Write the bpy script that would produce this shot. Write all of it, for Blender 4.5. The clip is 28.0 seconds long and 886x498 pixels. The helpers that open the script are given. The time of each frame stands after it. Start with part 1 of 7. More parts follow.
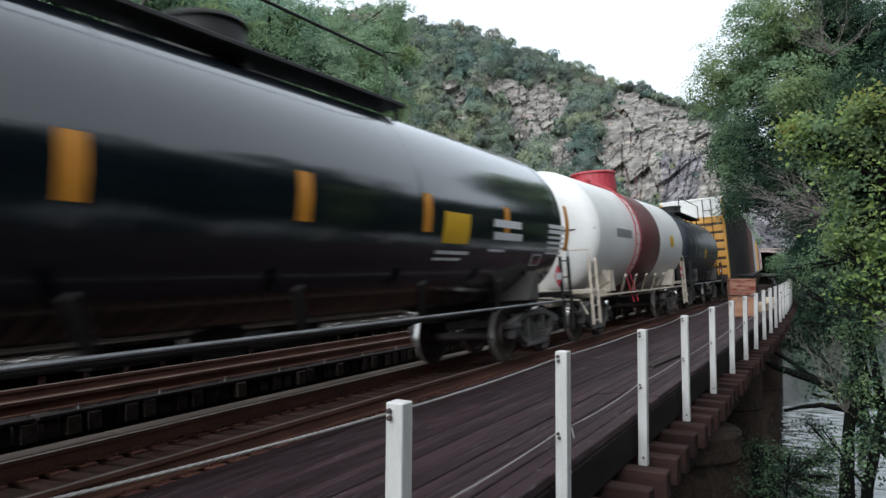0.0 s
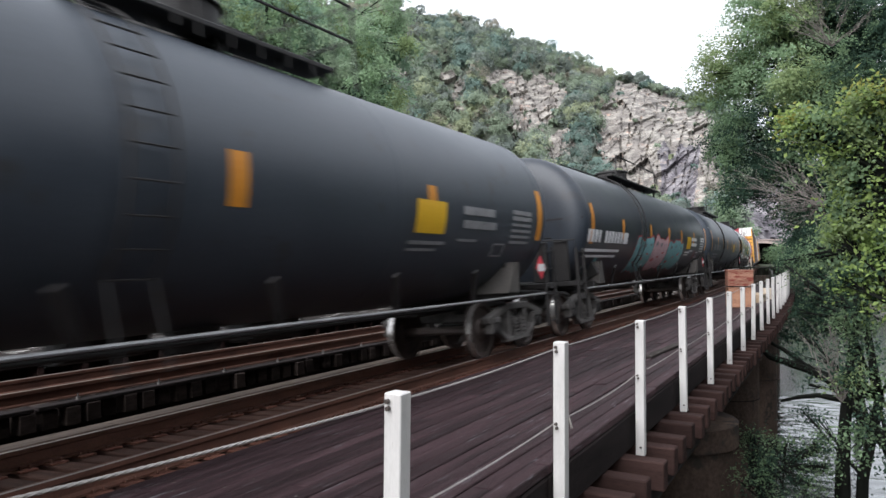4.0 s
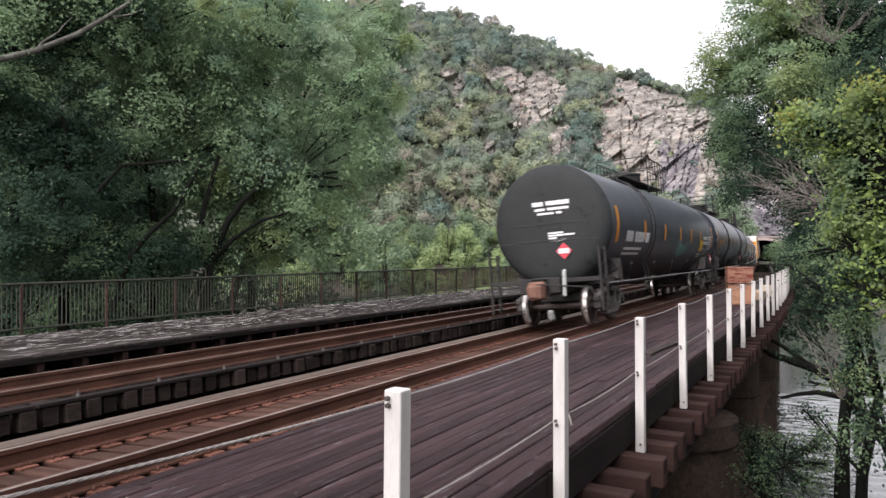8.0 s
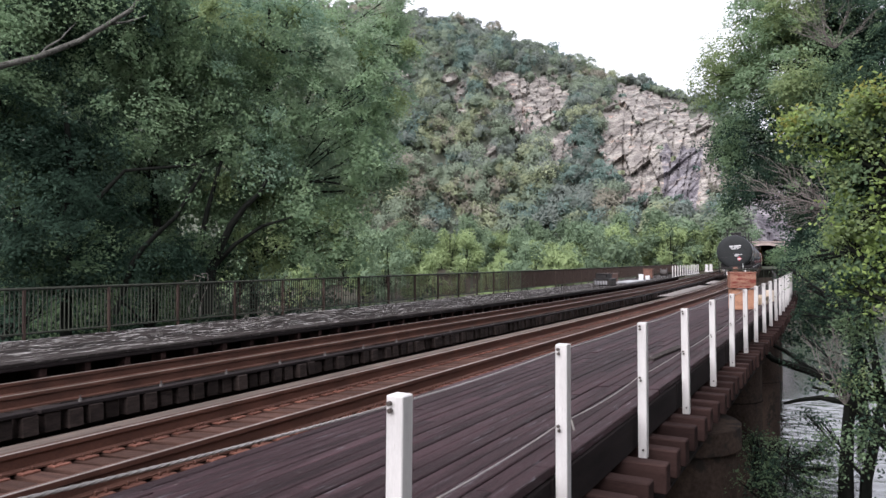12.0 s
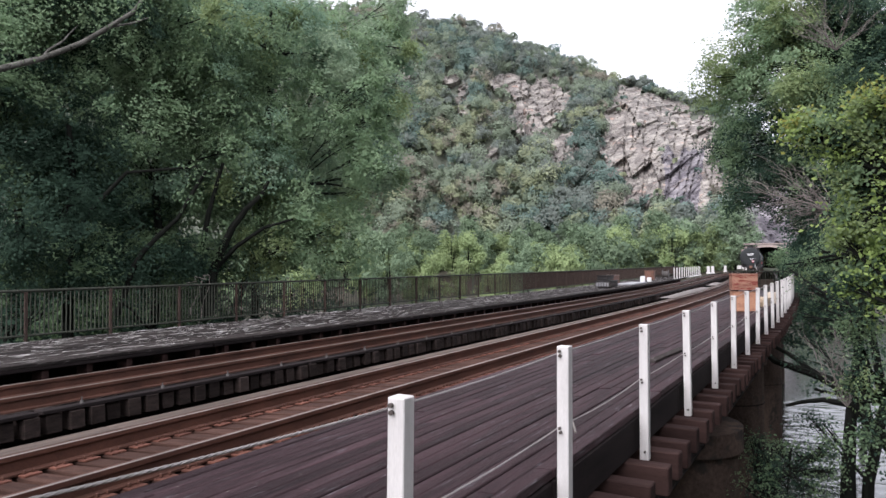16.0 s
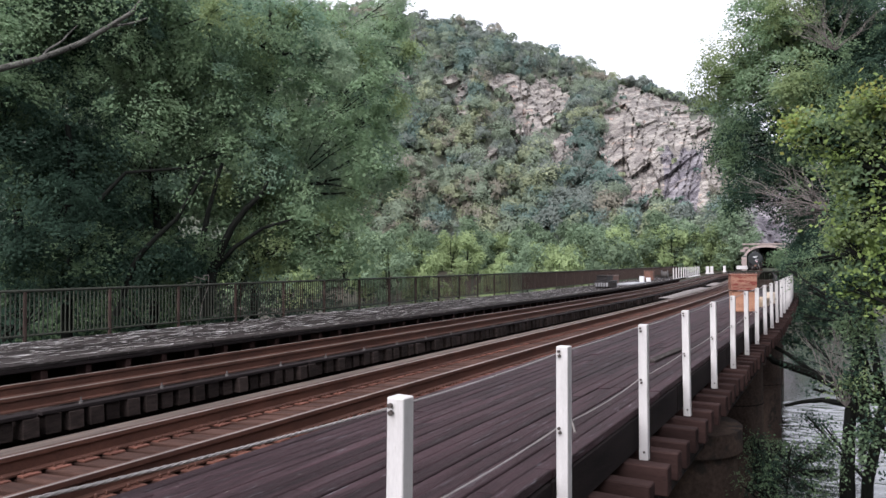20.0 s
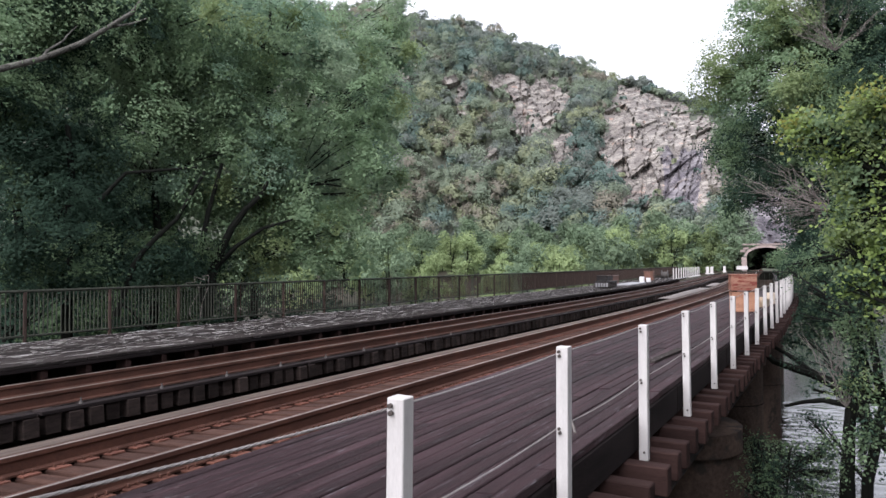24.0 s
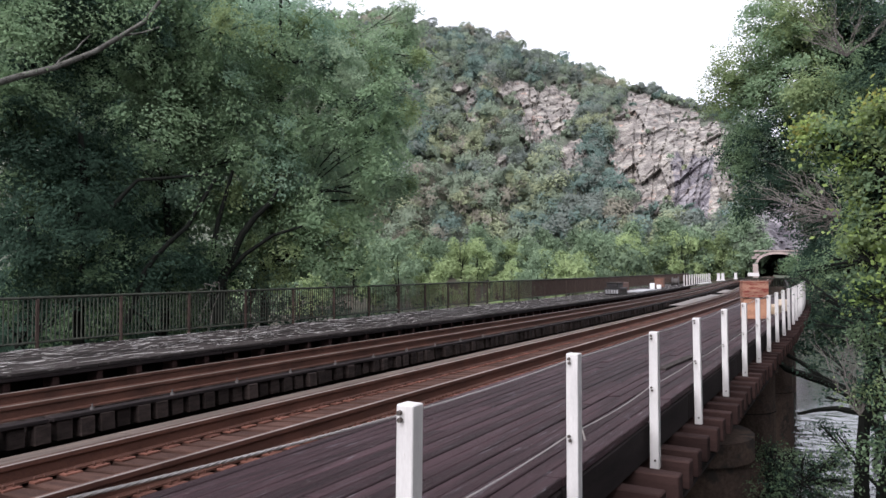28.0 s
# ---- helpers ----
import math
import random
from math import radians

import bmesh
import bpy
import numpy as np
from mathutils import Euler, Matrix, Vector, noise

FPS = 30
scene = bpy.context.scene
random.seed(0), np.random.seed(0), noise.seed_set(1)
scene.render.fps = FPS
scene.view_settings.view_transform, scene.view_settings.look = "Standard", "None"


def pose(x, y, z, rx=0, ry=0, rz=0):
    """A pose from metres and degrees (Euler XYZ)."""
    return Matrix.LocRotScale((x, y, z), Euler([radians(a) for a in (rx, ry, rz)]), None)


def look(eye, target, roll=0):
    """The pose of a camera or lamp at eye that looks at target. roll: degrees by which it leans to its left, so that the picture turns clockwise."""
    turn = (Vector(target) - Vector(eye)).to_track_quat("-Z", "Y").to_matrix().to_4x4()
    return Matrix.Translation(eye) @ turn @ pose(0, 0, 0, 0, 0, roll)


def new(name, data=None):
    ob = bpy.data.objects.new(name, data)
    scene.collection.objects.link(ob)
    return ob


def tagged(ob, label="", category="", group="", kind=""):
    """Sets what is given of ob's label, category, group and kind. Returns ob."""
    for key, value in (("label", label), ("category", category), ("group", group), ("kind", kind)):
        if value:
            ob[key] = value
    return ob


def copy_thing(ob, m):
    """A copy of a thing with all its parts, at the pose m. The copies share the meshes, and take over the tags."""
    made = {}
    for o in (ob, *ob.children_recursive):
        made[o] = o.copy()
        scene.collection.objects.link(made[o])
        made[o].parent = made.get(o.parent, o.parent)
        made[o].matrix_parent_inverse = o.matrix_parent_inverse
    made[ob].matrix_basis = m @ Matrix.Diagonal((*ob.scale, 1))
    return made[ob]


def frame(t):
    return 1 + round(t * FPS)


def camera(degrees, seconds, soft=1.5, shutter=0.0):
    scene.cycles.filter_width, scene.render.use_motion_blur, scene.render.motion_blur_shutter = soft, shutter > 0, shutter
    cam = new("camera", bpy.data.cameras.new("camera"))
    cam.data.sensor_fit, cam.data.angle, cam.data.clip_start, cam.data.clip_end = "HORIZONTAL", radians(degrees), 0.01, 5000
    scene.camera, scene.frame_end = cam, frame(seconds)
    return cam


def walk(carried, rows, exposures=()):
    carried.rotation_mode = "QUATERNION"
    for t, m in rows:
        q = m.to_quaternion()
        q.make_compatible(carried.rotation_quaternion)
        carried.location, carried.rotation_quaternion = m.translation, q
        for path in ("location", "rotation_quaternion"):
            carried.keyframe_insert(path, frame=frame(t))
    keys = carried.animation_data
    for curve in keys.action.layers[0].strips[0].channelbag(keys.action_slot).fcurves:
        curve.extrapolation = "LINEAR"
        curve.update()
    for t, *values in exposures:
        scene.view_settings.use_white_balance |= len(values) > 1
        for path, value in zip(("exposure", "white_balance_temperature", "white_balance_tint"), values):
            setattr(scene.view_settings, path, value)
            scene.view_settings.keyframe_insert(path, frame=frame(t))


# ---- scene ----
# Camera: hand-held at one spot beside the bridge, about eye height above the rails.
EYE = (0.0, 0.0, 1.766)
cam = camera(65.0, 28.0, soft=1.5, shutter=0.36)
TURNS = [
    (0.0, 91.562, 29.529), (0.5, 91.380, 29.529), (1.0, 91.257, 29.541), (1.5, 91.185, 29.543), (2.0, 91.082, 29.520),
    (2.5, 90.966, 29.400), (3.0, 91.048, 29.410), (3.5, 90.939, 29.391), (5.5, 90.540, 29.439), (6.0, 90.459, 29.556),
    (6.5, 90.937, 29.519), (7.0, 90.797, 29.398), (7.5, 90.743, 29.351), (8.0, 90.575, 29.378), (8.5, 90.546, 29.398),
    (9.0, 90.497, 29.388), (9.5, 90.495, 29.339), (10.0, 90.460, 29.363), (10.5, 90.931, 29.354), (11.0, 90.972, 29.383),
    (11.5, 90.974, 29.516), (12.0, 90.990, 29.554), (12.5, 91.031, 29.562), (14.5, 91.018, 29.752), (15.0, 91.028, 29.753),
    (15.5, 91.066, 29.765), (16.0, 91.140, 29.670), (16.5, 91.075, 29.613), (17.0, 91.078, 29.546), (17.5, 91.153, 29.564),
    (18.0, 91.128, 29.547), (18.5, 91.112, 29.611), (19.0, 91.153, 29.612), (19.5, 91.184, 29.578), (20.0, 91.153, 29.612),
    (20.5, 91.177, 29.612), (21.0, 91.167, 29.613), (21.5, 91.170, 29.603), (23.5, 91.154, 29.611), (24.0, 91.177, 29.612),
    (24.5, 91.154, 29.611), (25.0, 91.154, 29.611), (25.5, 91.130, 29.613), (26.0, 91.246, 29.612), (26.5, 91.246, 29.612),
    (27.0, 91.376, 29.822), (27.5, 91.572, 30.089), (28.0, 91.728, 30.392),
]
walk(cam, [(t, pose(*EYE, rx, 0.16, rz)) for t, rx, rz in TURNS],
     exposures=[(0.0, 0.60, 6000, 7), (0.5, 0.80, 6150, 9), (1.0, 0.99, 6300, 11), (2.5, 1.13, 6250, 12), (7.0, 1.15, 6450, 15), (8.0, 1.15, 6650, 18), (9.5, 1.10, 6350, 19), (28.0, 1.03, 6250, 19)])

# World: an evenly overcast evening sky over a weak, very wide sun.
world = bpy.data.worlds.new("overcast_sky")
scene.world = world
world.use_nodes = True
wn, wl = world.node_tree.nodes, world.node_tree.links
wn.clear()
sky = wn.new("ShaderNodeTexSky")
sky.sky_type, sky.sun_disc = "NISHITA", False
sky.sun_elevation, sky.sun_rotation = radians(40), radians(188)
dim = wn.new("ShaderNodeMix")
dim.data_type, dim.blend_type = "RGBA", "MULTIPLY"
dim.inputs["Factor"].default_value = 1.0
dim.inputs[7].default_value = (0.10, 0.10, 0.10, 1)
cloud = wn.new("ShaderNodeMix")
cloud.data_type = "RGBA"
cloud.inputs["Factor"].default_value = 0.88
cloud.inputs[7].default_value = (0.965, 1.0, 1.035, 1)
back = wn.new("ShaderNodeBackground")
back.inputs["Strength"].default_value = 0.85
wout = wn.new("ShaderNodeOutputWorld")
wl.new(sky.outputs[0], dim.inputs[6])
wl.new(dim.outputs[2], cloud.inputs[6])
wl.new(cloud.outputs[2], back.inputs["Color"])
wl.new(back.outputs[0], wout.inputs[0])

sun = new("sun", bpy.data.lights.new("sun", "SUN"))
sun.data.energy, sun.data.angle, sun.data.color = 2.2, radians(60), (1.0, 0.985, 0.96)
sun.matrix_world = look((0, 0, 0), (0.11, 0.76, -0.64))


# ---- materials ----
def surface(name, c1, c2, scale=3.0, fine=40.0, rough=0.8, metal=0.0, bump=0.25, stretch=(1, 1, 1), wear=None, wear_amount=0.5,
            vary=0.0, piece="", spec=0.5, coat=0.0, through_light=0.0):
    """Two colours mixed by a coarse and a fine noise, an optional worn or stained colour, relief, and variation from piece to piece."""
    m = bpy.data.materials.new(name)
    m.use_nodes = True
    n, l = m.node_tree.nodes, m.node_tree.links
    p = n["Principled BSDF"]
    co, mp = n.new("ShaderNodeTexCoord"), n.new("ShaderNodeMapping")
    mp.inputs["Scale"].default_value = stretch
    l.new(co.outputs["Object"], mp.inputs["Vector"])
    vec = mp.outputs[0]
    info = None
    if piece == "object":
        info = n.new("ShaderNodeObjectInfo").outputs["Random"]
        off = n.new("ShaderNodeVectorMath")
        off.operation = "MULTIPLY_ADD"
        l.new(info, off.inputs[0])
        off.inputs[1].default_value = (37, 51, 23)
        l.new(vec, off.inputs[2])
        vec = off.outputs[0]
    elif piece == "island":
        info = n.new("ShaderNodeNewGeometry").outputs["Random Per Island"]
    big, small = n.new("ShaderNodeTexNoise"), n.new("ShaderNodeTexNoise")
    for k, s, d in ((big, scale, 5), (small, fine, 3)):
        k.inputs["Scale"].default_value, k.inputs["Detail"].default_value = s, d
        k.inputs["Roughness"].default_value = 0.62
        l.new(vec, k.inputs["Vector"])
    blend = n.new("ShaderNodeMath")
    blend.operation = "MULTIPLY_ADD"
    l.new(small.outputs[0], blend.inputs[0])
    blend.inputs[1].default_value = 0.45
    half = n.new("ShaderNodeMath")
    half.operation = "MULTIPLY"
    l.new(big.outputs[0], half.inputs[0])
    half.inputs[1].default_value = 0.62
    l.new(half.outputs[0], blend.inputs[2])
    ramp = n.new("ShaderNodeValToRGB")
    ramp.color_ramp.elements[0].position, ramp.color_ramp.elements[1].position = 0.38, 0.68
    ramp.color_ramp.elements[0].color, ramp.color_ramp.elements[1].color = (*c1, 1), (*c2, 1)
    l.new(blend.outputs[0], ramp.inputs[0])
    col = ramp.outputs[0]
    if wear:
        spot, cut = n.new("ShaderNodeTexNoise"), n.new("ShaderNodeValToRGB")
        spot.inputs["Scale"].default_value, spot.inputs["Detail"].default_value, spot.inputs["Roughness"].default_value = scale * 2.3, 8, 0.7
        l.new(vec, spot.inputs["Vector"])
        cut.color_ramp.elements[0].position = 0.68 - 0.3 * wear_amount
        cut.color_ramp.elements[1].position = 0.74 - 0.3 * wear_amount
        l.new(spot.outputs[0], cut.inputs[0])
        mix = n.new("ShaderNodeMix")
        mix.data_type = "RGBA"
        l.new(cut.outputs[0], mix.inputs[0])
        l.new(col, mix.inputs[6])
        mix.inputs[7].default_value = (*wear, 1)
        col = mix.outputs[2]
    if info is not None and vary:
        hsv, span = n.new("ShaderNodeHueSaturation"), n.new("ShaderNodeMapRange")
        span.inputs["To Min"].default_value, span.inputs["To Max"].default_value = 1 - vary, 1 + vary
        l.new(info, span.inputs["Value"])
        l.new(span.outputs[0], hsv.inputs["Value"])
        l.new(col, hsv.inputs["Color"])
        col = hsv.outputs[0]
    l.new(col, p.inputs["Base Color"])
    rr = n.new("ShaderNodeMapRange")
    rr.inputs["To Min"].default_value, rr.inputs["To Max"].default_value = max(rough - 0.12, 0.03), min(rough + 0.12, 1)
    l.new(big.outputs[0], rr.inputs["Value"])
    l.new(rr.outputs[0], p.inputs["Roughness"])
    p.inputs["Metallic"].default_value, p.inputs["Specular IOR Level"].default_value = metal, spec
    p.inputs["Coat Weight"].default_value, p.inputs["Coat Roughness"].default_value = coat, 0.12
    if bump:
        b = n.new("ShaderNodeBump")
        b.inputs["Strength"].default_value, b.inputs["Distance"].default_value = bump, 0.02
        l.new(blend.outputs[0], b.inputs["Height"])
        l.new(b.outputs[0], p.inputs["Normal"])
    if through_light:
        t, a, o = n.new("ShaderNodeBsdfTranslucent"), n.new("ShaderNodeMixShader"), n["Material Output"]
        l.new(col, t.inputs["Color"])
        a.inputs[0].default_value = through_light
        l.new(p.outputs[0], a.inputs[1])
        l.new(t.outputs[0], a.inputs[2])
        l.new(a.outputs[0], o.inputs[0])
    return m


M = {
    "rail": surface("rusty_rail_steel", (0.058, 0.026, 0.018), (0.135, 0.058, 0.038), 2, 60, 0.62, 0.3, 0.2),
    "railhead": surface("worn_rail_head", (0.30, 0.265, 0.245), (0.46, 0.42, 0.395), 2, 50, 0.40, 0.6, 0.05),
    "dull_head": surface("brown_rail_head", (0.110, 0.078, 0.064), (0.190, 0.150, 0.128), 2, 50, 0.5, 0.3, 0.05),
    "plate": surface("rusty_plate", (0.085, 0.034, 0.024), (0.165, 0.072, 0.050), 6, 60, 0.85, 0, 0.3, vary=0.3, piece="object", spec=0.2),
    "tie": surface("creosote_tie", (0.030, 0.0155, 0.0120), (0.082, 0.045, 0.034), 2, 30, 0.9, 0, 0.5, stretch=(1, 8, 8), vary=0.3, piece="object", spec=0.12),
    "dark_tie": surface("old_black_tie", (0.012, 0.0088, 0.0078), (0.042, 0.031, 0.027), 2, 30, 0.9, 0, 0.6, stretch=(2, 2, 9), vary=0.35, piece="object", spec=0.1),
    "tan_timber": surface("weathered_timber", (0.056, 0.043, 0.036), (0.128, 0.100, 0.084), 1.5, 40, 0.9, 0, 0.5, stretch=(6, 0.5, 6), wear=(0.05, 0.04, 0.034), wear_amount=0.3, vary=0.15, piece="object", spec=0.12),
    "plank": surface("dark_deck_plank", (0.0095, 0.0050, 0.0056), (0.063, 0.0360, 0.0405), 1.1, 36, 0.62, 0, 1.0, stretch=(11, 0.7, 11), wear=(0.150, 0.142, 0.152), wear_amount=0.25, vary=0.36, piece="object", spec=0.14),
    "beam": surface("black_timber_beam", (0.008, 0.0064, 0.0064), (0.024, 0.0185, 0.0180), 1.5, 30, 0.9, 0, 0.4, stretch=(5, 0.6, 5), vary=0.2, piece="object", spec=0.1),
    "outrigger": surface("creosoted_outrigger", (0.0155, 0.0085, 0.0075), (0.041, 0.0235, 0.0205), 1.5, 30, 0.9, 0, 0.4, stretch=(0.7, 6, 6), vary=0.3, piece="object", spec=0.1),
    "white_post": surface("white_painted_post", (0.42, 0.405, 0.39), (0.515, 0.50, 0.48), 3, 30, 0.6, 0, 0.15, stretch=(6, 6, 1), wear=(0.36, 0.34, 0.31), wear_amount=0.20, vary=0.06, piece="object"),
    "cable": surface("galvanised_cable", (0.21, 0.19, 0.18), (0.34, 0.315, 0.30), 6, 200, 0.6, 0.3, 0.3),
    "bolt": surface("dark_bolt_steel", (0.05, 0.045, 0.04), (0.12, 0.10, 0.09), 20, 90, 0.5, 0.7, 0.1),
    "walkway": surface("weathered_walkway_board", (0.014, 0.012, 0.011), (0.044, 0.0375, 0.035), 0.8, 20, 0.85, 0, 0.6, stretch=(30, 2.4, 30), wear=(0.20, 0.185, 0.175), wear_amount=0.30, vary=0.35, piece="object", spec=0.05),
    "rusty_post": surface("rusting_railing_post", (0.034, 0.024, 0.019), (0.072, 0.050, 0.041), 4, 60, 0.8, 0, 0.2, wear=(0.13, 0.075, 0.06), wear_amount=0.25, vary=0.25, piece="object", spec=0.15),
    "fence": surface("dark_railing_paint", (0.027, 0.031, 0.023), (0.055, 0.060, 0.045), 4, 60, 0.7, 0, 0.2, wear=(0.11, 0.055, 0.04), wear_amount=0.2, vary=0.3, piece="object", spec=0.2),
    "flake": surface("peeling_white_paint", (0.32, 0.30, 0.285), (0.64, 0.62, 0.595), 5, 60, 0.85, 0, 0.2, vary=0.45, piece="island", spec=0.1),
    # stained, and darkened further for the piers' shade under deck and trees
    "concrete": surface("stained_concrete", (0.028, 0.020, 0.0165), (0.090, 0.064, 0.051), 0.5, 14, 0.95, 0, 0.5, wear=(0.032, 0.028, 0.025), wear_amount=0.5, spec=0.12),
    "stone": surface("portal_masonry", (0.20, 0.16, 0.145), (0.34, 0.275, 0.25), 1.0, 14, 0.9, 0, 0.5, vary=0.2, piece="object"),
    "grit": surface("grey_grit", (0.14, 0.125, 0.115), (0.24, 0.215, 0.20), 3, 60, 0.95, 0, 0.6, spec=0.1),
    "soot": surface("tunnel_lining", (0.008, 0.008, 0.008), (0.02, 0.02, 0.02), 1, 10, 0.95, spec=0.1),
    "girder": surface("black_girder_steel", (0.012, 0.0105, 0.010), (0.030, 0.025, 0.022), 1, 20, 0.8, 0, 0.2, spec=0.15),
    "earth": surface("leaf_litter_ground", (0.022, 0.020, 0.012), (0.055, 0.048, 0.028), 0.15, 4, 0.95, 0, 0.6),
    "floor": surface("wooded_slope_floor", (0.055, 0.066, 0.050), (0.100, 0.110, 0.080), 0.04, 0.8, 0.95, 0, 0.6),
    "black_tank": surface("black_tank_paint", (0.0140, 0.0178, 0.0240), (0.0230, 0.0285, 0.0375), 0.7, 25, 0.42, 0, 0.04, stretch=(1, 0.5, 1), wear=(0.020, 0.021, 0.025), wear_amount=0.3, spec=0.5),
    "grey_tank": surface("faded_black_tank_paint", (0.0250, 0.0315, 0.0415), (0.0395, 0.0480, 0.0605), 0.7, 25, 0.48, 0, 0.04, wear=(0.027, 0.0275, 0.030), wear_amount=0.3, spec=0.5),
    # darker, duller copy of the grey tank paint, for an end in shade
    "shaded_end": surface("grimy_tank_end", (0.0165, 0.0185, 0.0188), (0.0275, 0.0302, 0.0305), 1.2, 25, 0.7, 0, 0.04, wear=(0.014, 0.015, 0.0145), wear_amount=0.35, spec=0.2),
    "gloss_tank": surface("glossy_black_tank_paint", (0.0030, 0.0052, 0.0078), (0.0065, 0.0095, 0.0135), 0.6, 20, 0.16, 0, 0.02, spec=0.5, coat=0.8),
    "white_tank": surface("white_tank_paint", (0.62, 0.60, 0.57), (0.76, 0.75, 0.73), 0.8, 25, 0.4, 0, 0.05, wear=(0.45, 0.38, 0.32), wear_amount=0.15),
    "cream": surface("cream_paint", (0.50, 0.42, 0.33), (0.62, 0.54, 0.44), 2, 30, 0.55, 0, 0.1, wear=(0.3, 0.2, 0.13), wear_amount=0.2),
    "maroon": surface("maroon_paint", (0.085, 0.022, 0.024), (0.13, 0.034, 0.034), 1, 30, 0.45),
    "red": surface("faded_red_paint", (0.30, 0.022, 0.035), (0.42, 0.045, 0.055), 2, 30, 0.5),
    "frame": surface("black_car_frame", (0.012, 0.0115, 0.0115), (0.028, 0.025, 0.024), 2, 40, 0.6, 0, 0.15, spec=0.3),
    "truck": surface("dusty_truck_casting", (0.046, 0.042, 0.040), (0.122, 0.114, 0.108), 3, 40, 0.85, 0, 0.35, spec=0.2),
    "dusty": surface("dusty_black_steel", (0.040, 0.036, 0.033), (0.085, 0.076, 0.068), 2, 40, 0.8, 0, 0.2),
    "wheel": surface("steel_wheel", (0.035, 0.027, 0.024), (0.08, 0.06, 0.052), 3, 50, 0.6, 0.4, 0.2),
    "tread": surface("bright_wheel_tread", (0.45, 0.43, 0.41), (0.62, 0.60, 0.58), 5, 60, 0.3, 0.85, 0.05),
    "lever": surface("pale_lever_paint", (0.35, 0.38, 0.36), (0.48, 0.50, 0.48), 5, 50, 0.6),
    "silver": surface("scuffed_silver_pipe", (0.14, 0.14, 0.145), (0.30, 0.30, 0.30), 4, 50, 0.45, 0.4, 0.1),
    "orange": surface("orange_reflector", (0.48, 0.185, 0.012), (0.58, 0.235, 0.020), 3, 60, 0.5, 0, 0.05),
    "yellow": surface("yellow_panel", (0.60, 0.34, 0.010), (0.70, 0.42, 0.015), 3, 60, 0.5, 0, 0.05),
    "lettering": surface("white_lettering", (0.55, 0.55, 0.55), (0.70, 0.70, 0.70), 5, 60, 0.6, 0, 0.05, wear=(0.1, 0.1, 0.1), wear_amount=0.1),
    "dim_lettering": surface("faded_lettering", (0.16, 0.16, 0.165), (0.26, 0.26, 0.265), 5, 60, 0.6, 0, 0.05, wear=(0.06, 0.06, 0.06), wear_amount=0.25),
    "placard": surface("placard_red", (0.50, 0.03, 0.05), (0.60, 0.05, 0.07), 5, 60, 0.5),
    "teal": surface("teal_spray_paint", (0.10, 0.27, 0.29), (0.19, 0.40, 0.42), 2.2, 10, 0.6, 0, 0, wear=(0.34, 0.42, 0.44), wear_amount=0.3),
    "pink": surface("pink_spray_paint", (0.42, 0.25, 0.27), (0.56, 0.40, 0.42), 2.2, 10, 0.6, 0, 0, wear=(0.36, 0.04, 0.07), wear_amount=0.25),
    "haze_paint": surface("pale_spray_paint", (0.030, 0.038, 0.045), (0.25, 0.30, 0.32), 3.5, 12, 0.5, 0, 0, wear=(0.013, 0.016, 0.022), wear_amount=0.50),
    "green_paint": surface("green_spray_paint", (0.06, 0.17, 0.15), (0.12, 0.27, 0.24), 2.5, 10, 0.6, 0, 0, wear=(0.03, 0.05, 0.05), wear_amount=0.45),
    "box_yellow": surface("boxcar_yellow", (0.50, 0.24, 0.035), (0.60, 0.31, 0.06), 1, 20, 0.55, 0, 0.1, wear=(0.3, 0.14, 0.05), wear_amount=0.2),
    "box_brown": surface("boxcar_brown", (0.07, 0.035, 0.026), (0.12, 0.06, 0.045), 1, 20, 0.6, 0, 0.1),
    "box_dark": surface("boxcar_dark", (0.025, 0.022, 0.02), (0.05, 0.042, 0.038), 1, 20, 0.6, 0, 0.1),
    "galvanised": surface("galvanised_panel", (0.24, 0.24, 0.25), (0.38, 0.38, 0.38), 1, 20, 0.5, 0.3, 0.1),
    "plywood": surface("orange_stained_plywood", (0.25, 0.115, 0.066), (0.43, 0.225, 0.135), 1.3, 18, 0.7, 0, 0.2, stretch=(1, 1, 5), wear=(0.17, 0.055, 0.035), wear_amount=0.4, vary=0.15, piece="object"),
    "plywood_red": surface("red_stained_plywood", (0.165, 0.075, 0.052), (0.33, 0.175, 0.122), 1.3, 18, 0.75, 0, 0.2, stretch=(1, 1, 4), wear=(0.16, 0.035, 0.025), wear_amount=0.55, vary=0.15, piece="object", spec=0.2),
    "raw_wood": surface("pale_sawn_timber", (0.36, 0.27, 0.18), (0.52, 0.41, 0.29), 2, 30, 0.8, 0, 0.2, vary=0.2, piece="object"),
    "white_thing": surface("white_plastic", (0.62, 0.62, 0.62), (0.78, 0.78, 0.77), 3, 30, 0.6),
    "rust_thing": surface("rusted_equipment", (0.09, 0.045, 0.03), (0.20, 0.10, 0.07), 3, 30, 0.8, 0.1, 0.3),
    "bark": surface("dark_bark", (0.0040, 0.0046, 0.0038), (0.0135, 0.0148, 0.0118), 3, 30, 0.95, 0, 0.8, stretch=(4, 4, 1), spec=0.08),
    "pale_bark": surface("pale_bark", (0.045, 0.044, 0.038), (0.150, 0.147, 0.130), 2.5, 22, 0.95, 0, 1.0, wear=(0.032, 0.032, 0.026), wear_amount=0.45, spec=0.1),
    "twig": surface("bare_twigs", (0.085, 0.074, 0.064), (0.17, 0.152, 0.135), 2, 30, 0.9),
}



